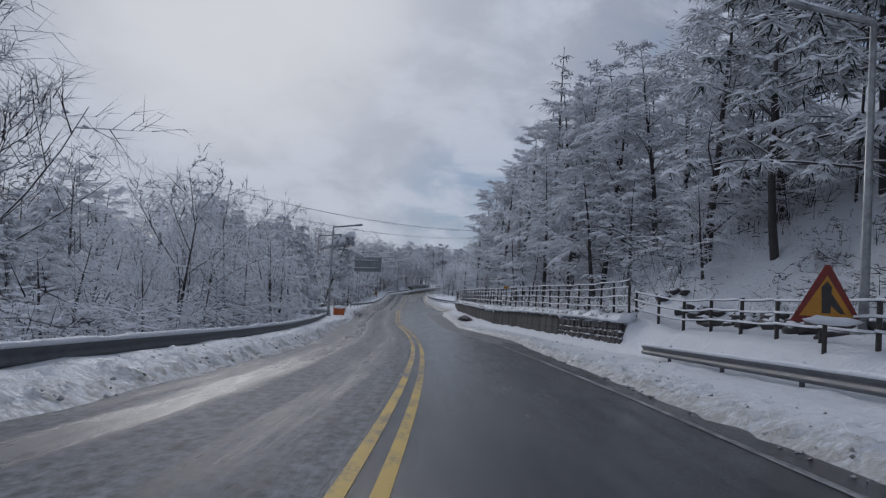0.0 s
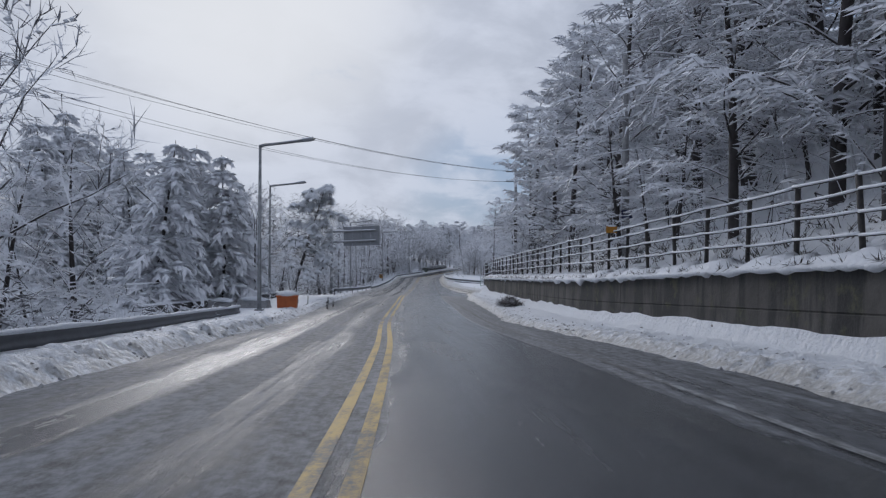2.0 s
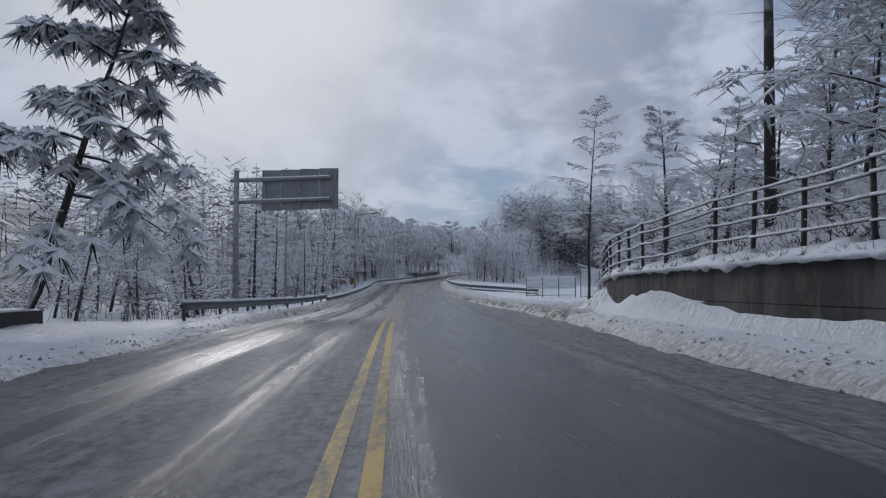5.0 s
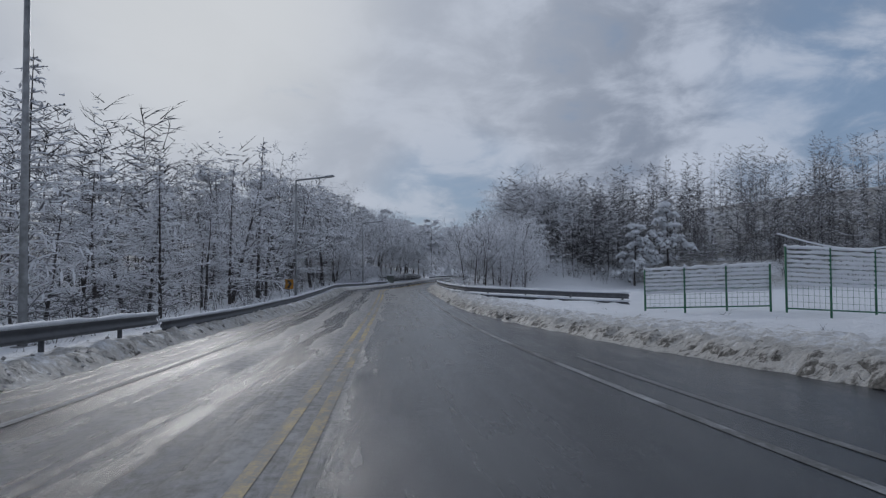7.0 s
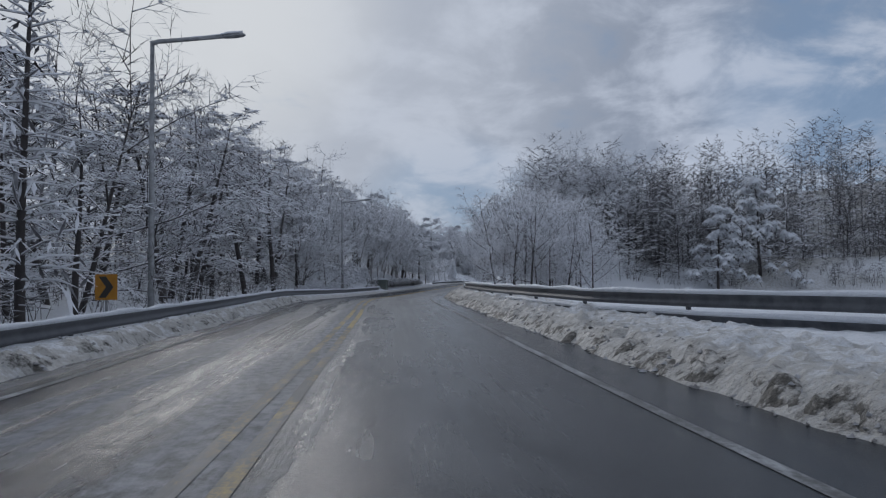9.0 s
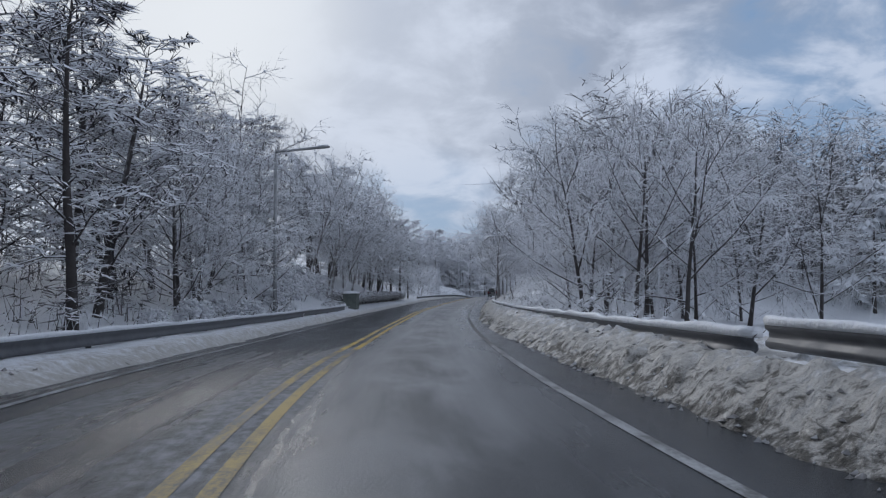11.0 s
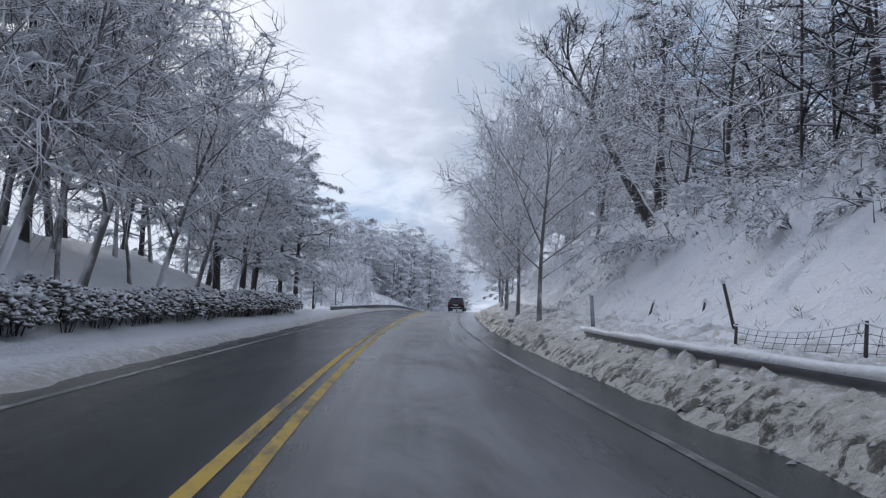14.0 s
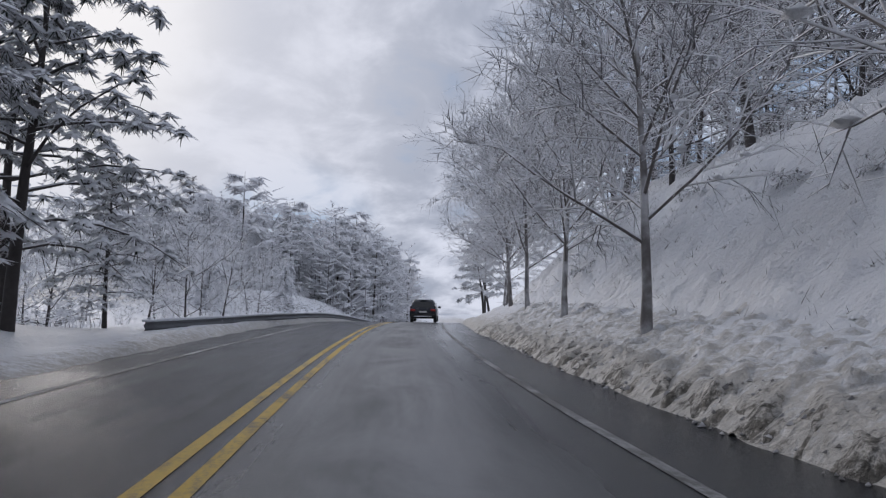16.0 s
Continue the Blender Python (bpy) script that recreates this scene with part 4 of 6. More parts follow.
        self.ob.scale = (scale,) * 3
        ob = copy_thing(self.ob, m)
        self.ob.scale = kept
        return tagged(ob, label)


LB_OAK = "leafless broadleaf tree with dark trunk and snow-laden branches"
LB_THIN = "slender leafless roadside tree with fine snow-covered twigs"
LB_LARCH = "tall narrow larch with snow along every fine branch"
LB_PINE = "dark green pine with pads of snow on its boughs"
LB_DROOP = "conifer bowed down under heavy hanging snow"
LB_BUSH = "low leafless shrub bent under fresh snow"
WOOD = "snowy woodland trees"
SNOWTWIG, SNOWFINE, SNOWNEEDLE, SNOWLADEN = [TWIG, SNOW], [FINE, SNOW], [NEEDLE, SNOW], [LADEN, SNOW]
OAKS = [Kind("broadleaf_tree", broadleaf(11 + i, 7.0, 10, 6, 5, 3, 0.58, 0.14, ((i % 3 - 1) * 0.16, 0.1 * (i % 2)), 0.7, 0.017, sag=0.10, clumps=2, wide=1.45), (BARK, SNOWTWIG), LB_OAK, "tree", WOOD, height=7.0) for i in range(4)]
LITE = [Kind("broadleaf_tree", broadleaf(41 + i, 9.0, 13, 6, 6, 3, 0.42, 0.08, (0.08 * (i - 1), 0), 0.6, 0.020, 4, 0.14, 1, wide=1.2), (BARK, SNOWTWIG), LB_OAK, "tree", WOOD, height=9.0) for i in range(4)]
GREY = [Kind("broadleaf_tree", broadleaf(71 + i, 9.0, 12, 6, 6, 3, 0.56, 0.12, (0.22 * (i - 1), 0.1), 0.7, 0.0165, 5, 0.04, clumps=1, rise_angle=(0.8, 1.3), wide=1.1), (BARK, SNOWFINE), "bare broadleaf tree with grey twigs dusted with snow", "tree", "bare woodland trees", height=9.0) for i in range(3)]
SPRAYS = [Kind("broadleaf_tree", broadleaf(91 + i, 7.5, 14, 6, 5, 4, 0.52, 0.06, (0.1 * i - 0.05, 0), 0.55, 0.015, 5, 0.09, clumps=1, wide=1.25), (BARK, SNOWTWIG), "spreading bare tree with snow on every fine twig", "tree", WOOD, height=7.5) for i in range(2)]
ROW = [Kind("roadside_tree", broadleaf(101 + i, 10.0, 20, 9, 7, 4, 0.47, 0.25, (-0.07 + 0.03 * i, 0.02), 0.72, 0.015, 7, -0.02, 1, (0.85, 1.2), 0.08, 1.25), (GREYBARK, SNOWTWIG), LB_THIN, "tree", "roadside trees below the bank", height=10.0) for i in range(2)]
PALE = [Kind("broadleaf_tree", broadleaf(121 + i, 9.5, 13, 7, 5, 3, 0.60, 0.34, (0.16 - 0.26 * i, 0.06), 0.6, 0.016, 5, 0.08, 2, wide=1.35), (GREYBARK, SNOWTWIG), "slim pale-barked tree with snowy branches above the bank", "tree", WOOD, height=9.5) for i in range(2)]
LARCH = [Kind("larch", larch(131 + i, 10.0, 26, 5, 6, 0.22, 0.10), (BARK, TWIG), LB_LARCH, "tree", "snow-covered larches", height=10.0) for i in range(3)]
LARCHLITE = [Kind("larch", larch(141 + i, 11.0, 24, 5, 8, 0.24, 0.16, 0.017, 0.05), (BARK, TWIG), LB_LARCH, "tree", "snow-covered larches", height=11.0) for i in range(2)]
PINES = [Kind("pine_tree", pine(151 + i, 9.0, 18, 7, 11, 0.30, (0.12 * (i - 1), 0.0), 0.38, 0.35, 0.95), (BARK, SNOWNEEDLE), LB_PINE, "tree", "snowy pines", height=9.0) for i in range(3)]
NEARPINES = [Kind("pine_tree", pine(161 + i, 9.0, 30, 14, 11, 0.2, (0.04 - 0.06 * i, 0.0), 0.52, 0.42, 0.58, 4), (BARK, SNOWNEEDLE), LB_PINE, "tree", "snowy pines", height=9.0) for i in range(2)]
CLAD = [Kind("pine_tree", pine(166 + i, 9.0, 15, 12, 9, 0.2, (0.03, 0.0), 0.42, 0.7, 1.0, 8), (BARK, SNOWNEEDLE), "snow-clad pine with thick white pads on every bough", "tree", "snowy pines", height=9.0) for i in range(1)]
DROOP = [Kind("conifer", drooper(171 + i, 6.0, 16, 7, 30), (BARK, SNOWLADEN), LB_DROOP, "tree", "snow-bowed conifers", height=6.0) for i in range(2)]
FEATHER = [Kind("broadleaf_tree", feathery(221 + i, 9.0, 33, 9, 8, (0.30, 0.34, 0.26, 0.36)[i], 0.08, 0.20, 0.72, (0.06 * (i - 1.5), 0.0)), (BARK, [SPRAY, SNOW]), "tree with level tiers of fine branches caked in snow", "tree", WOOD, height=9.0) for i in range(4)]
WOODTREE = [Kind("broadleaf_tree", feathery(261 + i, 9.0, 27, 8, 6, (0.38, 0.33, 0.42)[i], 0.16, 0.08, 0.85, (0.16 * (i - 1), 0.05), 1.15), (BARK, [LAYER, SNOW]), "bare woodland tree with level branches lined with snow", "tree", "bare woodland trees", height=9.0) for i in range(3)]
FARTREE = [Kind("broadleaf_tree", feathery(241 + i, 9.0, 24, 7, 6, 0.27, 0.04, 0.20, 1.5), (BARK, [SPRAY, SNOW]), "distant slim tree white with snow from top to foot", "tree", WOOD, height=9.0) for i in range(2)]
OVERHANG = [Kind("broadleaf_tree", broadleaf(251 + i, 9.0, 14, 7, 5, 3, 0.46, 0.30, (0.36 - 0.12 * i, 0.05), 0.8, 0.016, 5, 0.10, 1, (0.6, 1.25), 0.15, 1.25), (GREYBARK, SNOWTWIG), "bare tree arching out over the road with snow on every branch", "tree", WOOD, height=9.0) for i in range(2)]
THICKET = [Kind("broadleaf_tree", feathery(231 + i, 6.0, 20, 9, 8, 0.42, 0.08, 0.22, 0.60, (0.2 * i - 0.1, 0.1), 1.1), (BARK, [SPRAY, SNOW]), "low spreading tree whose branches are caked with snow", "tree", WOOD, height=6.0) for i in range(2)]
VERGETREE = Kind("broadleaf_tree", feathery(149, 11.0, 26, 9, 8, 0.27, 0.24, 0.2, 0.6, (0, 0), 0.6), (BARK, [SPRAY, SNOW]), "slim tree with a bare lower trunk beside the wall's end", "tree", WOOD, height=11.0)
LEANPINE = Kind("leaning_pine", pine(171, 10.0, 17, 12, 12, 0.32, (0.36, 0.05), 0.42, 0.55, 1.1, 7), (BARK, SNOWNEEDLE), "leaning dark pine with hanging snow on its boughs", "tree", "snowy pines", height=10.0)
BUSHES = [Kind("shrub", bush(191 + i, 1.0, 1.2, 20, 9, 3, 0.017, 0.40), (BARK, SNOWTWIG), LB_BUSH, "shrub", "snowy shrubs", ("stem", "foliage"), height=1.0) for i in range(3)]

plant_rng = random.Random(5)
TAKEN = []


def free_spot(p, gap):
    for q, g in TAKEN:
        if (p.x - q[0]) ** 2 + (p.y - q[1]) ** 2 < (gap * 0.5 + g * 0.5) ** 2:
            return False
    TAKEN.append(((p.x, p.y), gap))
    return True


def single(kind, x, y, height, turn=None, label=""):
    p = at_xy(x, y)
    TAKEN.append(((p.x, p.y), 2.0))
    return kind.plant(p - Vector((0, 0, 0.05)), height / kind.height, plant_rng.uniform(0, 6.28) if turn is None else turn, label)


def stand(kinds, y0, y1, d0, d1, count, low, high, gap=2.2, sink=0.0):
    """Trees at random on a stretch of the roadside."""
    made = tries = 0
    while made < count and tries < count * 12:
        tries += 1
        y, d = plant_rng.uniform(y0, y1), plant_rng.uniform(d0, d1)
        p = spot(y, d)
        if not free_spot(p, gap):
            continue
        k = plant_rng.choice(kinds)
        k.plant(p - Vector((0, 0, 0.08 + sink)), plant_rng.uniform(low, high) / k.height, plant_rng.uniform(0, 6.28))
        made += 1


# single trees that stand out
single(GREY[0], -11.0, 17.6, 10.0, 0.5)
single(GREY[1], -12.2, 19.5, 9.0, 2.0)
single(NEARPINES[0], 12.6, 20.6, 12.5, 0.8, "tall dark conifer with sagging snowy boughs on the hillside")
single(OAKS[0], -9.9, 29, 7.0, 2.6)
single(OAKS[1], -10.4, 34, 5.0)
single(LARCHLITE[0], -9.6, 38, 5.5)
single(OAKS[2], -11.5, 41, 8.0)
single(OAKS[3], -11.0, 50, 8.0)
single(LEANPINE, -16.2, 105.5, 11.5, 0.0)
single(DROOP[0], -15.6, 71.6, 9.2, 0.6)
single(DROOP[1], -14.4, 79.2, 9.6, 2.2)
single(DROOP[0], -18.2, 76.0, 8.5, 3.9)
single(LARCH[0], -17.6, 86, 9.5)
single(OAKS[1], -16.0, 92, 9.0)
single(LARCH[2], -15.6, 131, 9.5)
single(LARCH[0], -16.2, 140, 8.5)
single(LARCH[1], -16.7, 174.4, 12.2)
single(LARCH[2], -15.85, 150.3, 7.2)
single(LARCH[1], -16.5, 165.0, 9.0)
single(THICKET[0], 8.6, 42.8, 8.0)
single(FEATHER[1], 8.0, 48.3, 9.5)
single(FEATHER[2], 7.4, 55.0, 11.0)
single(PINES[1], 14.0, 23.0, 13.0, None, "tall dark conifer with sagging snowy boughs on the hillside")
single(PINES[2], 16.5, 18.0, 13.0, None, "tall dark conifer with sagging snowy boughs on the hillside")
single(PINES[0], 12.6, 29.0, 12.0, None, "tall dark conifer with sagging snowy boughs on the hillside")
single(LARCHLITE[1], 9.2, 64, 20.0)
single(FEATHER[0], 7.4, 72, 16.0)
single(FEATHER[3], 6.4, 79, 14.0)
single(FEATHER[2], 6.8, 90, 14.0)
single(FEATHER[1], 8.8, 52, 15.0)
single(CLAD[0], 38.4, 249.0, 14.0, None, "snow-clad pine standing before the wooded hill")
single(CLAD[0], 31.3, 245.0, 11.4, None, "snow-clad conifer standing before the wooded hill")
for n, (x, y) in enumerate(((5.08, 267.5), (6.5, 275.6), (8.5, 285.3), (10.4, 293.6), (12.5, 302.2), (14.9, 311), (17.8, 320), (21, 330))):
    single(ROW[n % 2], x, y, 9.6 + 0.5 * (n % 3), 0.7 + n * 1.3)
leaner = Kind("leaning_tree", broadleaf(303, 12.0, 11, 7, 5, 3, 0.34, 0.4, (-0.7, -0.25), 2.0, 0.014, 7), (LEANBARK, SNOWFINE), "bare tree leaning out over the snowy bank", "tree", "", height=12.0)
single(leaner, 11.9, 271.4, 12.0, 0.0)
single(GREY[1], 14.7, 274.6, 11)
single(GREY[2], 19.5, 274.5, 12)
for n, (x, y, h) in enumerate(((-11.8, 264.8, 10), (-9.6, 277.8, 9), (-11.0, 269.6, 9.5), (-10.4, 273.5, 9.5), (-11.6, 259.5, 10), (-11.2, 254.5, 10), (-8.6, 281.0, 8.0), (-10.6, 261.6, 8.5), (-9.9, 267.3, 8.0))):
    single(PALE[n % 2], x, y, h)
single(GREY[0], 12.8, 281.5, 10.5)
for x, y, h, k in ((-14.2, 264.8, 11, 0), (-12.6, 277.8, 11, 1), (-13.6, 271.0, 11, 2), (-7.0, 287.2, 11, 1), (-12.1, 263.2, 12, 1), (-13.5, 258, 12, 2), (-12.5, 281.5, 11, 0), (-14.5, 268, 12, 1), (-9.4, 284.0, 11, 2), (-14.0, 274, 12.0, 0), (-12.8, 252.5, 11, 1)):
    single(PINES[k], x, y, h)
for x, y, h, k in ((-4.5, 291.8, 11.0, 0), (-5.6, 295.5, 11.0, 1), (-3.2, 297.0, 5.2, 1), (-7.2, 290.5, 11.5, 0), (-8.3, 279.5, 12.0, 1), (-7.4, 284.0, 12.0, 0)):
    single(NEARPINES[k], x, y, h, 1.0 + k)
single(SPRAYS[1], -1.3, 303.3, 5.0)
single(OAKS[2], -3.0, 306.0, 4.5)
single(SPRAYS[0], 10.0, 132.6, 8.5, 0.4)
single(VERGETREE, 3.95, 124.6, 11.2, 1.2)
single(PINES[0], 24.2, 345, 9.0)
single(PINES[2], 27.5, 353, 10.5)
single(PINES[1], 21.6, 337, 8.0)
SNOWBUSH = Kind("shrub", hedge(201), (BARK, [SPRAY, SNOW]), "dense rounded shrub thickly covered with snow", "shrub", "snowy shrubs", ("stem", "foliage"), height=1.0)
for y, d, h in ((237.0, -7.9, 1.5), (239.5, -8.8, 1.8), (241.6, -7.9, 1.6), (243.8, -8.8, 1.9), (246.2, -8.2, 1.7), (250.5, -8.6, 1.5)):
    single(SNOWBUSH, cx(y) + d, y, h)
stand([SNOWBUSH], 203, 236, -8.6, -6.6, 9, 0.6, 1.1, 1.2)
# woods, stretch by stretch
stand(THICKET + THICKET + OAKS[:2], 4, 30, -12.0, -7.8, 14, 2.8, 4.4, 1.7)
stand(THICKET + OAKS[:2] + SPRAYS[:1], 30, 55, -12.0, -7.8, 13, 4.2, 6.4, 1.7)
stand(THICKET + FEATHER[:2] + DROOP[:1], 24, 56, -18, -10, 15, 5.0, 7.4, 1.9)
stand(DROOP, 75, 110, -21, -12.8, 24, 7.5, 11.0, 2.2)
stand(LITE[:2] + LARCH[:1], 78, 112, -24, -18, 10, 8.5, 10.5, 2.0)
stand(WOODTREE + GREY[:1], 112, 150, -16, -8.6, 18, 4.2, 6.2, 2.0)
stand(WOODTREE + GREY[:1], 150, 166, -16, -8.2, 9, 5.2, 7.2, 2.0)
stand(WOODTREE + GREY[:1], 166, 180, -16, -8.6, 8, 7.0, 9.0, 2.0)
stand(WOODTREE + GREY[:1], 180, 205, -16, -8.6, 12, 9.5, 12.0, 2.2)
stand(WOODTREE + GREY[:1], 205, 232, -16, -8.6, 12, 11.0, 13.5, 2.2)
stand(WOODTREE + SPRAYS[:1], 232, 252, -16, -9.0, 9, 10.5, 13.0, 2.2)
for y, d, h in ((246, -8.6, 11.0), (251.5, -8.2, 12.0), (256.5, -7.8, 11.5), (261.5, -8.0, 12.0), (266.5, -7.7, 11.0), (271.5, -7.9, 10.5), (276.5, -7.8, 9.5)):
    single(OVERHANG[int(y) % 2], cx(y) + d, y, h, plant_rng.uniform(-0.5, 0.5))
stand(SPRAYS, 222, 248, -11, -7.8, 8, 8.0, 10.5, 1.8)
stand(FARTREE, 384, 436, -54, -13, 34, 14.0, 19.0, 3.4)
stand(SPRAYS + OAKS[:2] + DROOP[:1], 316, 362, -26, -8.5, 12, 4.0, 7.0, 2.2)
stand(OAKS[:2], 298, 322, -18, -9, 6, 4.0, 6.0, 2.5)
stand(THICKET, 30, 112, 9.6, 13, 16, 4.0, 6.5, 2.2)
stand(FEATHER, 28, 106, 10.2, 18, 38, 10.0, 16.0, 2.4)
stand(PINES, 4, 34, 14, 22, 7, 10.0, 13.0, 2.4)
stand(FEATHER[:2], 104, 118, 11, 22, 7, 7.0, 10.5, 2.2)
stand(SPRAYS + SPRAYS + OAKS[:2], 214, 232, 8.2, 16, 18, 7.0, 10.5, 2.0)
stand(SPRAYS + WOODTREE[:1], 232, 250, 11.8, 18, 13, 8.0, 11.0, 2.0)
stand(SPRAYS + PALE + WOODTREE, 250, 322, 13.0, 22, 24, 11.0, 15.0, 2.3)
stand(BUSHES + [SNOWBUSH], 252, 272, 10.6, 15, 20, 1.0, 1.9, 1.0)
stand(BUSHES, 226, 250, -9.5, -6.8, 12, 1.2, 2.0, 1.2)
stand(BUSHES, 128, 215, -8.6, -6.8, 14, 0.6, 1.2, 1.2)
stand(BUSHES, 196, 250, 7.0, 9.5, 11, 0.8, 1.4, 1.2)
stand(BUSHES, 2, 66, -8.4, -6.8, 12, 0.7, 1.4, 1.2)
stand(BUSHES, 6, 30, 10.5, 15, 8, 0.7, 1.3, 1.4)


def far_wood():
    """Woods behind the first rows and on the hills, where single trees cannot be told apart."""
    rng = random.Random(77)
    stems, white, dusky, green = Shape(), Shape(), Shape(), Shape()
    # y from, to, d from, to, trees, heights, share of cones, whiteness, detail
    plots = [
        (0, 76, -40, -16, 90, 6.5, 9.0, 0.3, 0.8, 2), (76, 118, -40, -22, 36, 8, 11, 0.4, 0.8, 2), (112, 172, -38, -15, 60, 8.5, 11, 0.55, 0.15, 2),
        (168, 250, -36, -14, 100, 11, 15.0, 0.35, 0.15, 2), (28, 112, 15, 36, 84, 12, 17, 0.4, 0.9, 2), (2, 40, 20, 40, 36, 10, 14, 0.7, 0.5, 2),
        (249, 262, 13, 34, 44, 12, 15.5, 0.1, 0.35, 2), (246, 330, 20, 44, 80, 9, 12, 0.1, 0.4, 2),
        (252, 282, 20, 135, 440, 10, 14, 0.25, 0.08, 1), (282, 325, 26, 130, 170, 12, 16, 0.35, 0.08, 1), (222, 300, 90, 170, 80, 8, 12, 0.3, 0.1, 0), (384, 440, -56, -13, 190, 12, 17, 0.4, 1.0, 3), (330, 470, 14, 120, 80, 8, 12, 0.4, 0.5, 0),
        (60, 300, -110, -38, 80, 8, 12, 0.3, 0.3, 0), (330, 470, -110, -20, 90, 10, 14, 0.5, 0.7, 0), (10, 130, 34, 70, 50, 8, 12, 0.4, 0.6, 0),
    ]
    for y0, y1, d0, d1, count, low, high, cones, pale, detail in plots:
        for _ in range(count):
            y, d = rng.uniform(y0, y1), rng.uniform(d0, d1)
            p, h = spot(y, d), rng.uniform(low, high)
            top = p + Vector((rng.uniform(-0.6, 0.6), rng.uniform(-0.6, 0.6), h))
            stems.spike([tuple(p - Vector((0, 0, 0.3))), tuple(p.lerp(top, 0.4)), tuple(p.lerp(top, 0.8))], [0.0045 * h, 0.0035 * h])
            cone = rng.random() < cones
            into = white if rng.random() < pale else (green if cone and rng.random() < 0.6 else dusky)
            r = (0.12, 0.05, 0.045, 0.11)[detail] * (1.4 if into is green else 1.0)
            rows = (14, 26, 24, 30)[detail]
            for n in range(rows):
                t = 0.03 + 0.95 * (n + rng.random()) / rows
                c = p.lerp(top, t)
                a = rng.uniform(0, 6.28)
                ln = h * (0.22 * (1.1 - t) if cone else 0.30 * (1.15 - 0.75 * t)) * rng.uniform(0.6, 1.2)
                up = rng.uniform(-0.35, 0.1) if cone else rng.uniform(0.0, 0.8)
                if detail == 1:
                    ln *= 0.75
                m = c + Vector((math.cos(a), math.sin(a), up)) * ln * 0.9
                into.needle(c, m, r * 1.3)
                for q in range(5 if detail == 1 else 4):
                    b = a + rng.uniform(-1.7, 1.7)
                    s = c.lerp(m, rng.uniform(0.2, 0.95))
                    f = s + Vector((math.cos(b), math.sin(b), up * 0.5 + rng.uniform(-0.35, 0.5))) * ln * rng.uniform(0.3, 0.6)
                    into.needle(s, f, r * 0.85)
    ob = thing("woods", Matrix(), "dense snow-dusted woods rising behind the roadside trees", "forest", kind="stuff")
    part("stems", stems, BARK, ob)
    part("snowy_branches", white, SPRAY, ob)
    part("bare_branches", dusky, FARWOOD, ob)
    part("needles", green, NEEDLE, ob)


far_wood()


def undergrowth():
    """Thickets of saplings and brush that close the woods near the ground."""
    rng = random.Random(83)
    white, dusky = Shape(), Shape()
    # y from, to, d from, to, clumps, heights, share of white ones
    plots = [
        (2, 56, -14, -7.2, 420, 1.2, 2.6, 0.85), (56, 68, -14, -8.5, 50, 0.6, 1.3, 0.85), (76, 112, -22, -13, 90, 1.0, 2.2, 0.8), (110, 172, -22, -7.4, 360, 0.8, 2.2, 0.15), (168, 228, -22, -7.6, 360, 1.0, 2.4, 0.3), (228, 246, -24, -11.5, 70, 0.6, 1.6, 0.3),
        (31, 118, 8.7, 10.6, 260, 0.4, 1.0, 0.5), (4, 31, 10.4, 19, 210, 0.6, 1.8, 0.6), (30, 110, 9.6, 22, 560, 1.6, 4.2, 0.85), (248, 272, 10.5, 16, 170, 0.5, 1.3, 0.7), (246, 262, 14, 40, 260, 1.2, 3.0, 0.45), (245, 270, 24, 135, 950, 1.8, 4.2, 0.2), (250, 322, 13, 26, 300, 1.0, 2.4, 0.6),
        (304, 372, -30, -7, 260, 0.8, 2.4, 0.85), (380, 436, -56, -11, 200, 1.5, 4.0, 0.9), (284, 312, -20, -7.5, 90, 0.6, 1.5, 0.7), (330, 420, 9, 40, 160, 1.5, 3.5, 0.6),
    ]
    for y0, y1, d0, d1, count, low, high, pale in plots:
        for _ in range(count):
            p, h = spot(rng.uniform(y0, y1), rng.uniform(d0, d1)), rng.uniform(low, high)
            into = white if rng.random() < pale else dusky
            for n in range(5):
                a, out = rng.uniform(0, 6.28), rng.uniform(0.25, 0.8)
                side = Vector((math.cos(a), math.sin(a), 0.0))
                q = p + Vector((rng.uniform(-0.5, 0.5), rng.uniform(-0.5, 0.5), -0.1))
                m = q + (side * out * 0.4 + Vector((0, 0, rng.uniform(0.4, 0.7)))) * h
                e = m + (side * rng.uniform(0.2, 0.5) + Vector((0, 0, rng.uniform(-0.15, 0.3)))) * h
                r = 0.010 + 0.005 * h
                into.needle(q, m, r)
                into.needle(m, e, r)
                for k in range(3):
                    s0 = m.lerp(e, rng.uniform(-0.5, 0.95)) if k else q.lerp(m, rng.uniform(0.4, 0.9))
                    b = a + rng.uniform(-1.5, 1.5)
                    into.needle(s0, s0 + Vector((math.cos(b), math.sin(b), rng.uniform(-0.35, 0.4))) * h * rng.uniform(0.14, 0.32), r * 1.5)
    ob = thing("undergrowth", Matrix(), "thickets of saplings and brush under the snowy trees", "undergrowth", kind="stuff")
    part("snowy_brush", white, TWIG, ob)
    part("bare_brush", dusky, FARWOOD, ob)


undergrowth()


# ---------------------------------------------------------------- retaining wall
def wall_place(y, e, h):
    """A point e metres behind the wall's face, h over the road's middle."""
    return (cx(y) + wall_off(y) + e, y, cz(y) + h)


